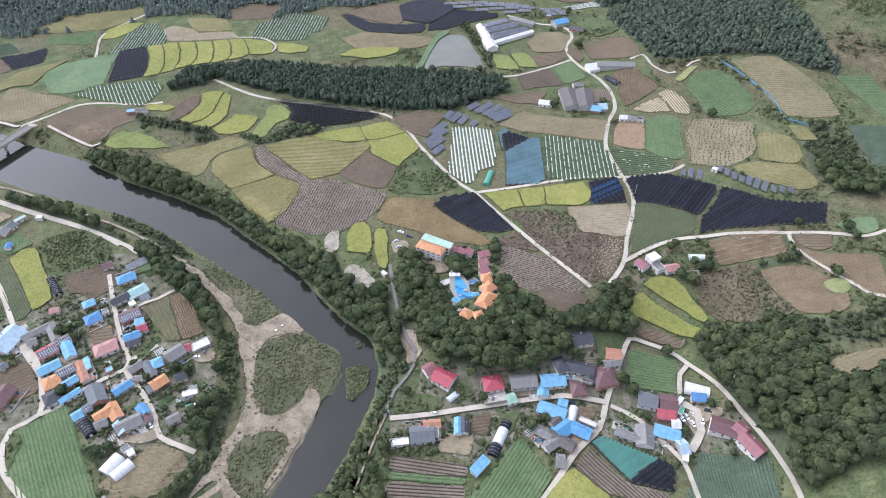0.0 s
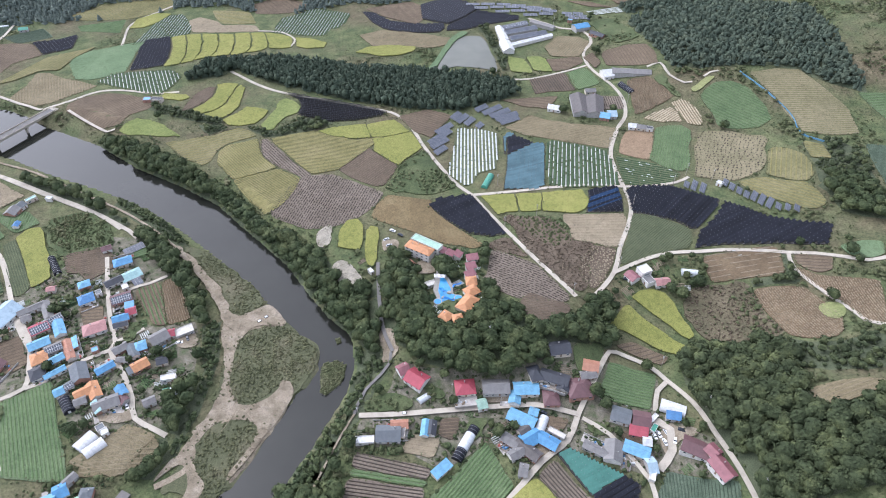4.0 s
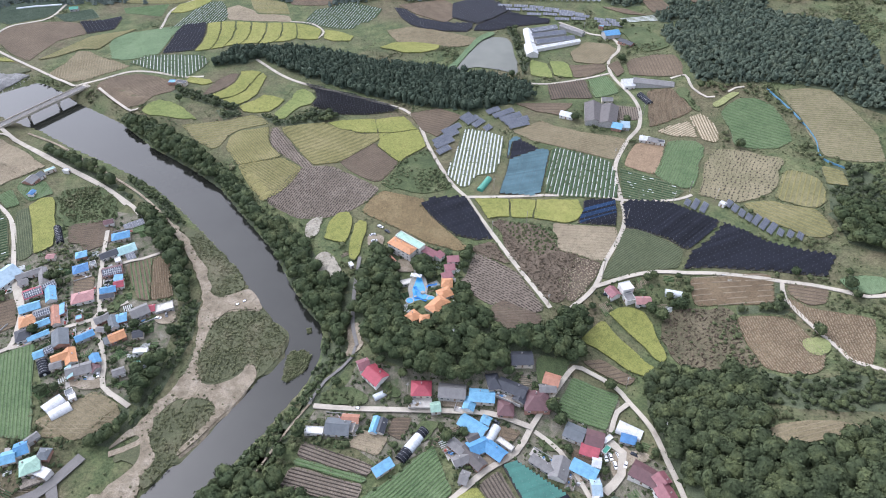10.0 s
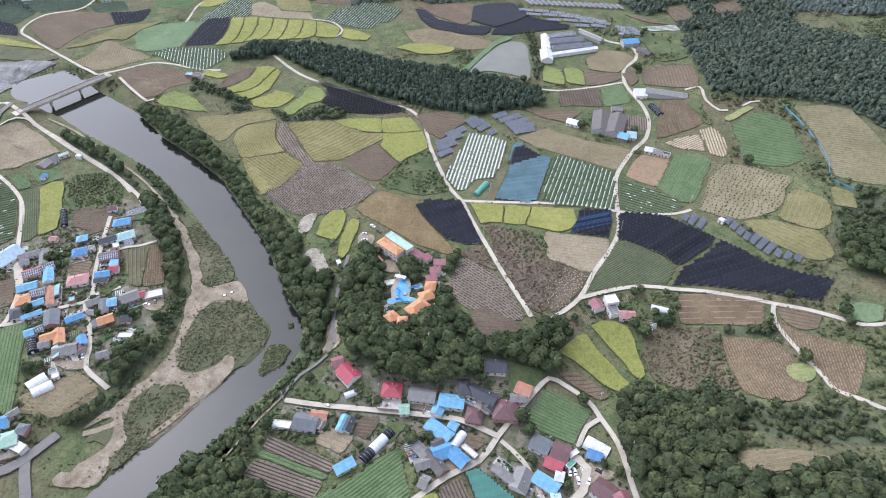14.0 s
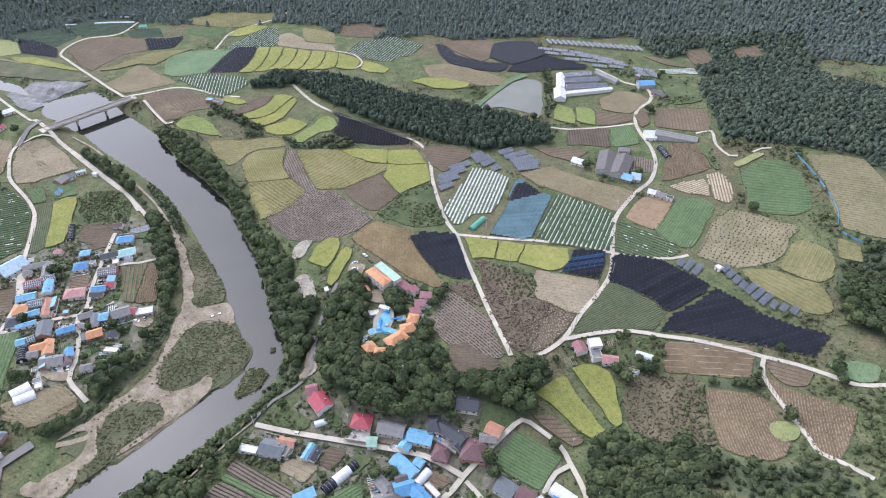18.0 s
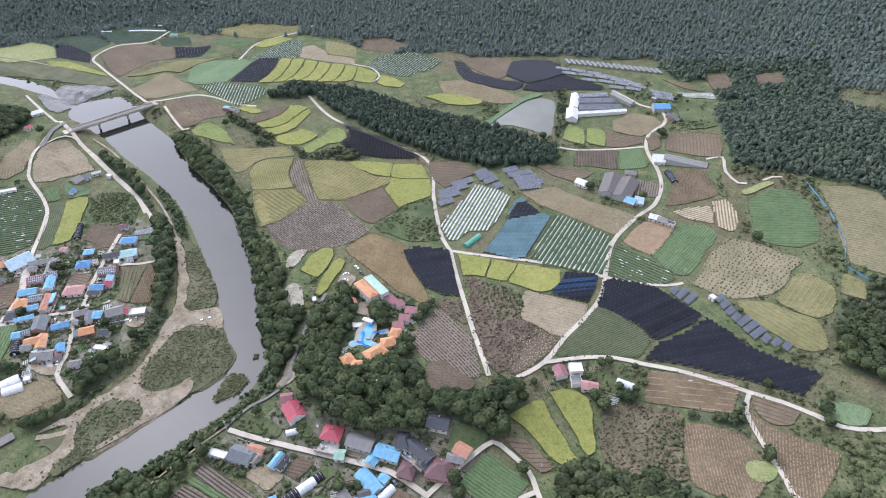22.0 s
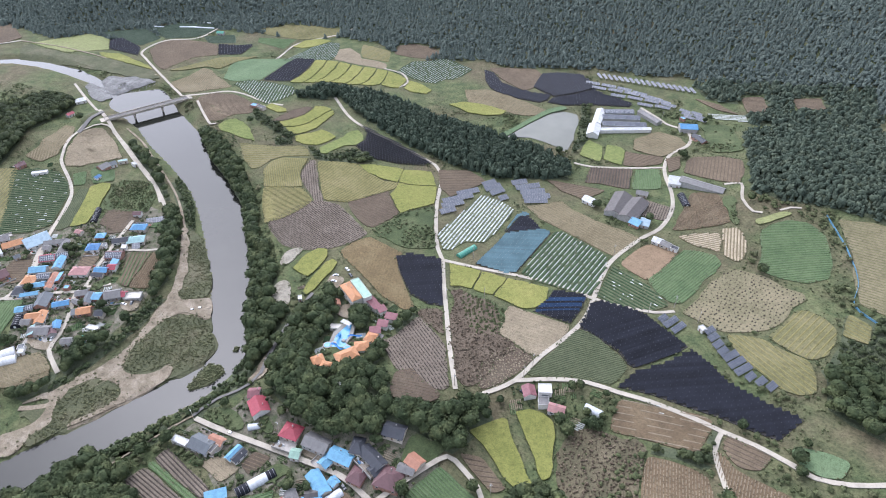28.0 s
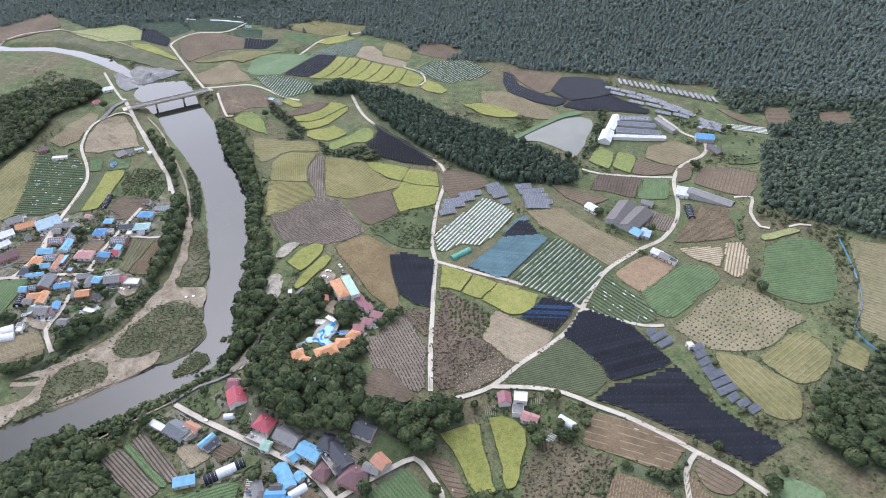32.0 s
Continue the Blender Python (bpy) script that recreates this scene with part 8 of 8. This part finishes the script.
# guesthouses on the knoll
house("hip", "orange", -8.2, 319.0, 19.0, 7, -26, 7.6, 0, 3)
house("flat", "mint", -4.0, 324.9, 21.8, 6, -28, 8, 0, 3)
house("lean", "rose", 7.0, 321.2, 5.6, 4.3, 80, 4.2, 0, 2)
house("lean", "rose", 12.5, 318.8, 5.2, 4.3, 77, 4.2, 0, 2)
house("lean", "rose", 18.0, 318.0, 5.2, 4.3, 65, 4.2, 0, 2)
house("lean", "rose", 27.6, 315.0, 7.4, 4.3, 16, 4.2, 0, 2)
house("lean", "rose", 27.0, 306.4, 6.4, 4.3, 21, 4.2, 0, 2)
house("lean", "rose", 26.9, 298.3, 6.6, 4.3, 35, 4.2, 0, 2)
house("hip", "orange", 27.9, 292.4, 6.5, 7.5, 8, 3.2)
house("hip", "orange", 28.6, 281.9, 8.4, 7.5, 39, 3.2)
house("hip", "orange", 26.5, 269.8, 13.1, 9, 61, 3.2)
house("hip", "orange", 21.3, 256.2, 5.7, 5.5, 16, 3.2)
house("hip", "orange", 14.3, 257.7, 6.9, 7, 57, 3.2)
house("gable", "terracotta", -13.4, 309.4, 5.4, 4, -42, 2.6)
house("flat", "cream", 3.2, 290.4, 10.3, 4, 29, 2.6)
house("flat", "white", -38.8, 300.8, 2.0, 4, 44, 2.5)
# farms among the fields
house("gable", "rose", 131.7, 305.8, 7.5, 7, -53)
house("flat", "white", 139.6, 310.2, 6.6, 7.5, -62, 4.6)
house("flat", "grey", 142.0, 303.4, 6.0, 6.0, -62, 3.4)
house("gable", "pink", 150.4, 302.6, 8.9, 6, 11)
house("arch", "clear", 168.9, 310.7, 10.2, 5.5, -3)
house("gable", "white", 42.9, 658.6, 31.4, 8, -78, 4)
house("gable", "white", 48.4, 629.9, 21.3, 11, -76, 4)
house("gable", "slate", 56.5, 678.7, 29.3, 9, 31, 4, 1)
house("gable", "slate", 62.6, 668.1, 36.2, 9, 26, 4, 1)
house("gable", "slate", 70.0, 655.8, 41.9, 9, 26, 4, 1)
house("gable", "white", 74.1, 647.6, 49.4, 5, 32, 3.4)
house("gable", "grey", 86.6, 685.0, 28.4, 6.5, -31, 3.5)
house("gable", "blue", 126.5, 677.1, 16.0, 11, 25, 4.5)
house("gable", "dark", 141.9, 658.0, 15.6, 6.5, -36)
house("flat", "ltblue", 116.6, 696.0, 5.1, 4, -17)
house("gable", "white", 142.5, 569.5, 9.6, 13, 15, 4)
house("gable", "grey", 164.5, 569.8, 35.2, 9, -2, 3.6)
house("arch", "dark", 157.1, 544.9, 17.3, 6, -59)
house("gable", "brown", 113.0, 513.2, 31.1, 14, 93, 4)
house("gable", "brown", 126.0, 511.1, 30.2, 14, 86, 4)
house("gable", "grey", 124.4, 539.3, 9.0, 6, 9)
house("gable", "ltblue", 133.3, 496.0, 8.1, 9, -13)
house("gable", "skyblue", 139.3, 499.0, 6.8, 10, 7)
house("gable", "white", 91.2, 508.9, 11.4, 7.5, -14)
house("arch", "green", 35.3, 402.9, 17.0, 5, 73)
house("gable", "white", 154.9, 480.6, 7.5, 6, -5)
house("gable", "grey", 161.5, 479.0, 7.4, 6, -12)
house("flat", "dark", 167.9, 477.3, 5.1, 4, -6)
house("flat", "white", 205.9, 399.0, 4.2, 3.5, -39, 2.6)
# solar arrays
solar_table(-3.9, 441.0, 13.4, 5.4, 53)
solar_table(-5.5, 451.3, 19.2, 5.4, 50)
solar_table(-6.0, 460.7, 27.0, 5.4, 52)
solar_table(-3.6, 473.6, 19.8, 5.4, 51)
solar_table(5.2, 495.1, 13.0, 5.4, 60)
solar_table(11.0, 490.8, 15.5, 5.4, 58)
solar_table(17.5, 486.5, 13.5, 5.4, 61)
solar_table(26.4, 480.4, 8.3, 5.4, 58)
solar_table(27.0, 509.2, 13.9, 5.4, 45)
solar_table(36.4, 506.0, 21.4, 5.4, 43)
solar_table(43.3, 500.8, 21.2, 5.4, 38)
solar_table(49.2, 495.3, 23.0, 5.4, 33)
solar_table(51.8, 488.8, 19.2, 5.4, 33)
solar_table(182.1, 397.6, 7.6, 4.2, 69)
solar_table(187.3, 396.4, 12.5, 4.2, 68)
solar_table(192.8, 393.4, 11.9, 4.2, 68)
solar_table(210.2, 400.0, 8.2, 4.2, 62)
solar_table(213.5, 394.8, 8.3, 4.2, 64)
solar_table(217.3, 389.6, 8.2, 4.2, 67)
solar_table(221.2, 385.1, 8.0, 4.2, 66)
solar_table(225.9, 383.1, 11.7, 4.2, 61)
solar_table(230.1, 379.1, 12.9, 4.2, 61)
solar_table(234.4, 375.3, 12.8, 4.2, 60)
solar_table(239.0, 371.4, 7.6, 4.2, 66)
solar_table(244.8, 370.1, 8.0, 4.2, 66)
solar_table(250.5, 368.9, 7.6, 4.2, 67)
# solar farm at the foot of the mountain: slanted racks above, tiers of low tables below
for k in range(18):
    solar_table(9 + 5.9 * k, 751.5 + 9.0 * math.sin(k / 18 * 1.9), 13, 2.7, -52)
for tier, (x0, y0, n) in enumerate([(9, 731, 5), (19, 723, 5), (43, 716, 4), (74, 710, 2)]):
    for k in range(n):
        solar_table(x0 + 17.5 * k, y0 + 5.0 * math.sin(k * 0.7) - 1.2 * k * (tier == 0), 15.5, 4.0, 6 - 3 * k)
for k in range(3):
    solar_table(114 + 3.5 * k, 714 - 6 * k, 11, 3.6, -10)
    solar_table(126 + 3.5 * k, 712.5 - 6 * k, 11, 3.6, -10)
# ---- woods ----
wood("pine", [(-255.9, 545.6), (-227.2, 554.1), (-217.2, 568.5), (-163.5, 542.8), (-108, 522.4), (-46.6, 508.6), (7.3, 508.4), (61.4, 535.1), (54.8, 556.3), (28.7, 567.1), (-6.9, 572.6), (-47.4, 577.3), (-94.6, 577.5), (-146.2, 588.8), (-188.8, 593.9), (-224.1, 587.5), (-249.9, 578.6)], 5.2, "dark green conifer plantation on a low ridge")
wood("mixed", [(153.0, 251.2), (162.7, 257.2), (175.2, 251.1), (189.9, 254.1), (202.2, 247.3), (206.8, 229.4), (204.6, 216.9), (199.0, 207.8), (204.8, 198.0), (221.2, 198.9), (241.6, 210.1), (249.9, 213.8), (263.6, 205.2), (248.1, 163.6), (172.5, 151.0), (170.5, 171.3), (165.3, 185.9), (157.5, 204.8), (152.0, 226.9)], 5.6, "dense green woodland on a steep hillside")
wood("broad", [(-35, 272.6), (-33, 303.7), (-21.3, 312), (-7.1, 304.1), (0.4, 289.7), (-0.7, 267.7), (5.5, 259.4), (22.2, 251.4), (39.2, 253.3), (66, 251.2), (96.4, 267.6), (105.9, 288.8), (121.4, 281.9), (112.9, 249.8), (92.4, 244.1), (70.5, 229.1), (47.4, 224.6), (27.9, 223.4), (2, 229.6), (-18.5, 249.1)], 5.6, "dense broadleaf grove on a knoll")
wood("broad", [(33.8, 298.2), (44.4, 288.6), (45.5, 266.5), (38.8, 252.4), (27.6, 255.1), (36.3, 274.9)], 5.5, "broadleaf trees below the guesthouses")
wood("broad", [(-16, 346.1), (2.7, 342.4), (25.3, 331.3), (42, 327.8), (42.7, 300.2), (34.9, 309.1), (31.7, 329.8), (5.9, 335.5)], 5.5, "broadleaf trees behind the guesthouses")
wood("broad", [(-28.2, 318), (-21.4, 322), (-9.8, 314), (-10, 302.6), (-20.1, 297.4), (-27.5, 306.8)], 5.5, "broadleaf trees beside the guesthouse drive")
wood("broad", [(1.4, 316.9), (13, 311.1), (19.5, 297.8), (15.4, 293.8), (7.3, 303.8)], 5.0, "garden trees between guesthouses")
wood("broad", [(-303, 442.3), (-268.8, 426.4), (-213.1, 394.4), (-157.4, 346.2), (-117.9, 311.7), (-83, 285.2), (-57.9, 257.2), (-32.6, 253.1), (-37.8, 284.8), (-70.1, 311.5), (-87.4, 324.4), (-123.5, 344.5), (-154.9, 377), (-202.4, 410.1), (-250.9, 433.7), (-289.9, 449.7)], 5.0, "riverside belt of broadleaf trees")
wood("broad", [(-34.7, 294.6), (-30.1, 275.6), (-22, 250.1), (-28.1, 234.9), (-39.6, 250.9), (-50.7, 256.8), (-37.8, 284.8)], 5.5, "riverside trees beside the lane")
wood("broad", [(-221, 337.4), (-207.1, 337.7), (-176.2, 314.6), (-144.1, 273.2), (-137.1, 255.4), (-145.7, 258.9), (-168.2, 287.7), (-189.8, 308.8)], 5.5, "belt of broadleaf trees along the dyke")
wood("broad", [(-142.5, 212.1), (-129.1, 216), (-123.1, 197.9), (-124.1, 177.7), (-136.5, 180.2), (-135.8, 193.9)], 6.0, "broadleaf trees between houses and gravel bar")
wood("broad", [(-140.5, 173.6), (-131, 176.9), (-126, 168), (-128.7, 152.2), (-138.3, 151.9)], 6.0, "autumn-tinted trees beside the stubble field")
wood("broad", [(-338.2, 399.6), (-316.3, 390.5), (-269.5, 372.2), (-226.4, 346.6), (-231.3, 343.4), (-269.5, 362.1), (-315.8, 380.5), (-335.6, 390.1)], 5.5, "roadside trees above the river")
wood("broad", [(-82.5, 101.1), (-68.9, 113.6), (-60.8, 149.8), (-27.2, 154.6), (-10.4, 149.1), (20, 126.2), (-36.8, 84.9)], 5.2, "dense riverside trees and scrub")
wood("mixed", [(-532.6, 306.8), (-523.9, 337.8), (-522.1, 374), (-500.6, 421.3), (-462.7, 422.1), (-445.3, 382.7), (-420.3, 330.2), (-399.1, 286.9), (-392, 243.1)], 6.0, "wooded hillock above the river")
wood("broad", [(274.9, 394.8), (288.1, 404.3), (301.2, 391.6), (305.7, 354.5), (289.8, 359.2), (279, 365.7)], 6.0, "scrubby woodland below the hill")
wood("broad", [(272, 393.9), (288.8, 409.6), (308.3, 398.5), (320, 360.7), (304, 358.1), (287.6, 367.8)], 6.5, "scrubby woodland on the slope")
wood("hill", [(195.4, 602.4), (174.8, 680.6), (208.8, 703.9), (266.8, 714.6), (340, 662.4), (349.2, 512.5), (285.3, 560.7), (254, 565.1), (224.5, 565.2), (200, 576.8)], 6.0, "dense woodland on a hill spur")
wood("hill", [(106.1, 772.1), (122.9, 781.9), (174.8, 789.9), (214.5, 791.5), (269.2, 792.1), (276.8, 744.1), (237.3, 746.7), (229.5, 776.7), (203.4, 769.8), (206.4, 739.7), (189.5, 734.2), (177.4, 770.1), (155.3, 765.5), (158.2, 745.5), (128.3, 747.3)], 6.6, "forest edge at the foot of the mountain")
wood("hill", [(164.6, 721.2), (177.4, 703.5), (212.8, 706.6), (266.5, 717.1), (283.4, 720.2), (281, 743.5), (237.7, 744.4), (211.2, 738.7), (190.3, 730.6)], 6.6, "belt of trees above the spur")
wood("thicket", [(-13.6, 264.2), (-16.8, 252.8), (-13.8, 231.1), (-22.2, 214.6), (-26.3, 199.2), (-35.5, 176.9), (-40.4, 149.1), (-63.4, 148.4), (-57.2, 166.6), (-48.2, 181.8), (-40.4, 198.4), (-37.4, 213), (-31.1, 227.4), (-32.6, 253.1)], 3.0, "thicket on the river embankment")
wood("thicket", [(-40.5, 246), (-31, 240), (-29, 224), (-31, 211), (-34.5, 197), (-37, 184), (-40, 169), (-43, 156), (-50, 156), (-47.5, 170), (-43.5, 184), (-40.5, 197), (-38.5, 210), (-38, 224)], 2.8, "hedge-like bushes along the water's edge")
wood("thicket", [(-247, 378.1), (-199.3, 349.2), (-171, 323.4), (-174, 320.4), (-203.1, 337.7), (-250.1, 365.7)], 3.0, "bushes along the river road")
wood("thicket", [(-139.3, 254.4), (-128.3, 259.2), (-119.4, 228.8), (-118.5, 191.2), (-122.1, 158.9), (-127.2, 161.8), (-124.4, 190.8), (-125.2, 219.8)], 3.2, "bushes beside the gravel track")
wood("copse", [(199.8, 252.5), (211.9, 252.6), (220.4, 248.5), (235.7, 247.3), (253.4, 254.8), (269.0, 249.2), (270.0, 229.5), (239.3, 223.7), (219.8, 224.0), (206.1, 229.5), (200.1, 238.1)], 5.2, "bushes and young trees on a grassy slope")
wood("copse", [(17.2, 678.7), (27.7, 676.8), (49.6, 614.1), (48.7, 592.3), (45.3, 580.9), (38.4, 615.2), (28.0, 650.1)], 4.6, "bushes beside the reservoir")
wood("copse", [(-285.0, 494.0), (-276.4, 501.2), (-251.5, 493.3), (-228.9, 491.6), (-199.8, 480.8), (-198.0, 469.7), (-221.6, 473.9), (-248.8, 481.5)], 4.4, "bushes along a ditch between paddies")
wood("copse", [(-217.5, 468.8), (-200.0, 472.3), (-190.9, 464.9), (-203.0, 454.9)], 4.2, "clump of bushes between paddies")
wood("copse", [(-174.6, 467.7), (-147.9, 463.7), (-133.6, 479.3), (-116.9, 491.9), (-99.8, 479.2), (-120.9, 460.3), (-153.4, 453.7)], 4.4, "hedge of bushes below a shade field")
wood("copse", [(280.8, 454.6), (306.0, 461.0), (320.9, 438.9), (311.4, 390.0), (283.5, 384.1), (275.2, 399.1), (280.0, 422.3)], 5.6, "scrub and young trees on the valley side")
wood("copse", [(230.4, 330.1), (235.0, 328.4), (234.7, 312.8), (234.8, 305.4), (229.2, 304.7), (228.0, 309.6)], 4.0, "bushes beside a farm road")
wood("copse", [(204.6, 303.4), (215.2, 306.2), (234.2, 303.4), (232.1, 299.5), (217.6, 300.2), (205.0, 297.7)], 4.2, "bushes between two harvested fields")
wood("copse", [(209.5, 400.2), (221.2, 400.9), (229.2, 388.1), (238.1, 379.0), (235.2, 376.9), (225.2, 381.2), (213.8, 393.1)], 4.6, "weedy bushes along a field bank")
wood("broad", [(29.2, 264.5), (36.2, 274.6), (47.0, 274.7), (61.5, 265.9), (77.3, 264.1), (96.7, 270.4), (96.4, 262.9), (69.5, 254.0), (49.4, 253.2), (35.4, 253.7)], 5.4, "broadleaf trees on the edge of the knoll")
mountain()

# ---- water, bridge, vehicles, poles, single trees ----
pond([(-20.5, 577.6), (-14.5, 609.4), (-5.9, 642.3), (3.0, 660.3), (17.5, 663.1), (26.2, 648.2), (37.3, 608.0), (39.8, 580.7), (29.6, 585.8), (14.3, 588.6), (-0.5, 589.2)])
swimming_pool([(10.3, 267.1), (7.5, 272.2), (8.4, 277.6), (6.2, 283.2), (6.5, 290.5), (6.7, 297.1), (9.7, 298.5), (15.7, 286.5), (16.2, 281.1), (21.2, 279.3), (23.2, 275), (20.4, 270.9), (16.8, 267.3)])
field("bright", [(-29.5, 573.4), (-19.3, 613.7), (-9.4, 651.6), (0.9, 666.3), (7.9, 664.0), (-5.9, 642.3), (-14.5, 609.4), (-21.4, 579.6)], 0, 1)
island([(-58.1, 233.5), (-48.9, 236.4), (-42.8, 233), (-44, 218.9), (-51.3, 209.8), (-55.7, 211.7)])
island([(-54.5, 251.8), (-51.2, 253.6), (-49.4, 249.2), (-52, 247.5)])
utility_pole(158.6, 210.3, 86)
utility_pole(141.1, 240.4, 177)
utility_pole(173.9, 163.9, 101)
utility_pole(124.3, 313.7, 88)
utility_pole(48.9, 350.8, 156)
utility_pole(92.5, 286.7, 164)
utility_pole(71.4, 362.9, 107)
utility_pole(-13.1, 320.7, 121)
utility_pole(-29.2, 195.6, 173)
utility_pole(43.0, 399.1, 151)
utility_pole(106.7, 437.2, 142)
utility_pole(131.6, 450.1, 167)
utility_pole(172.3, 397.7, 64)
utility_pole(185.0, 413.5, 5)
utility_pole(202.0, 405.6, 94)
utility_pole(98.5, 687.0, 26)
utility_pole(154.9, 519.1, 118)
utility_pole(21.1, 213.0, 57)
utility_pole(40.5, 246.3, 40)
utility_pole(125.5, 323.9, 125)
utility_pole(139.8, 372.1, 103)
car("white", -104.1, 261.1, 42)
car("silver", -100.9, 265.0, 42)
car("white", 133.2, 196.5, -69)
car("white", 137.1, 197.4, -63)
car("white", 135.7, 192.1, -73)
car("white", 140.7, 193.0, -99)
car("dark", 144.9, 198.2, -23)
car("white", 130.9, 195.6, -74)
car("white", -4.2, 199.9, 4)
car("dark", 72.2, 205.9, -22)
car("dark", -143.5, 242.3, -56)
car("white", -147.3, 238.7, 16)
car("dark", -196.5, 261.5, 39)
car("white", -159.2, 192.2, -57)
car("dark", -195.4, 257.9, 45)
car("silver", -30.4, 327.1, 21)
car("silver", -33.1, 332.8, 38)
car("white", -29.9, 342.1, -20)
car("dark", -23.9, 338.2, -28)
car("dark", 128.4, 304.7, -18)
car("silver", 139.6, 667.0, 77)
for x, y in ((-235.7, 256.6), (-231.8, 259.7), (-225.7, 253.4), (-121.1, 187), (-125.9, 183.2), (-131.6, 187.9), (-122.5, 175.4), (-135.5, 196.7), (-130.4, 194.9), (-148.9, 226.8), (-155.1, 186), (-182.2, 232.9), (-255, 236.5), (-179.8, 196.1), (-195.6, 212.6), (-154.1, 201.9), (-156.1, 228.9), (-171.2, 222.8), (-176.4, 261.1), (-131.4, 228.8), (-124.2, 213.2), (-186.3, 161.1), (-180.1, 173.8), (-175.6, 177.2), (-127.2, 165.9), (-132.6, 159.7), (-135.6, 150.8), (1.9, 227.2), (16.4, 222), (19.7, 226.6), (32.6, 226.7), (44, 226.8), (-15.6, 211.8), (-22.2, 218.2), (-20.3, 212), (22.4, 208.3), (43.5, 196.6), (47.6, 191.4), (55.7, 195.6), (101.2, 218.1), (108, 220.1), (106.4, 211.5), (101.5, 201.4), (111.3, 196.4), (115.9, 196.3), (139.4, 201.1), (146.5, 200.9), (153.9, 197.3)):
    lone_tree(x, y)
for x, y in ((130.4, 187.6), (136.8, 173), (150.7, 173.1), (87.9, 240.8), (90.8, 237.6), (45.9, 174.6), (50.8, 165.1), (132, 238.3), (-30.9, 177.9), (-34.6, 187.9), (-35.8, 165.1), (-41, 159), (150.7, 303.3), (166.1, 307.4), (175.2, 307.9), (168.4, 301.9), (241.9, 318.7), (244.7, 284.9), (246.5, 281.8), (73, 338.1), (83.4, 328.6), (79.2, 326.1), (-35.1, 375.8), (-40.1, 389.2), (-293.7, 468.7), (-255.3, 475), (-211.4, 464.5), (-191.8, 452.9), (-192.2, 399.7), (-139.4, 414.4), (285.9, 584.8), (227.3, 478), (221.6, 430.5), (232.4, 424.2), (227, 511.9), (24.6, 410.4), (-73.8, 348.6), (-76.2, 334.3), (-292.1, 384.6), (-409.1, 377.8), (-407.4, 368.3), (-420.7, 397.4), (-214.7, 212.3), (-237, 244.1), (-228.5, 246.1), (-231.9, 257.4), (-221.3, 255.9), (35.3, 575.5)):
    lone_tree(x, y)
for x, y in ((40.8, 605), (37.9, 629.6), (88.3, 638), (97.6, 634.9), (141, 495.5), (140.8, 504), (133, 607), (136.6, 618.3), (145.5, 612.5), (152, 617.3), (137.1, 697.8), (140, 705.4), (197.5, 560.1), (203.5, 559.9), (144, 528.4), (143, 516.8), (226.5, 416.4), (235.5, 418.9), (55.7, 635.4), (98.2, 504.2), (119.9, 292.5), (152.6, 318.5), (156.4, 321.4), (171.5, 322.6), (154.8, 296), (172.3, 301.3), (165.1, 290), (191.3, 370.2), (272.7, 336.8), (265.7, 390.9), (189.2, 255.3), (206.2, 286.8), (215.4, 326.5), (230.1, 340), (242.1, 334.7), (161.2, 292.3), (167.8, 290.1), (174.9, 303.2), (219.1, 230.9), (188.8, 314.6), (269.8, 325.3), (272, 317.6), (274.9, 322.5), (255.8, 313.2)):
    lone_tree(x, y)
net_fence([(256.3, 555.2), (274.3, 521.7), (284.2, 492), (284.4, 466.6), (297.6, 454.3)])
bridge()
rocky_shoal([(-499.6, 455.9), (-493.3, 480), (-452.1, 502), (-428, 503), (-440, 480), (-448, 440), (-470, 442)])
vegetable_beds()
garden_shrubs()
scrubland()
field_margins()
weed_tufts()
dead_weeds()
reed_tufts()
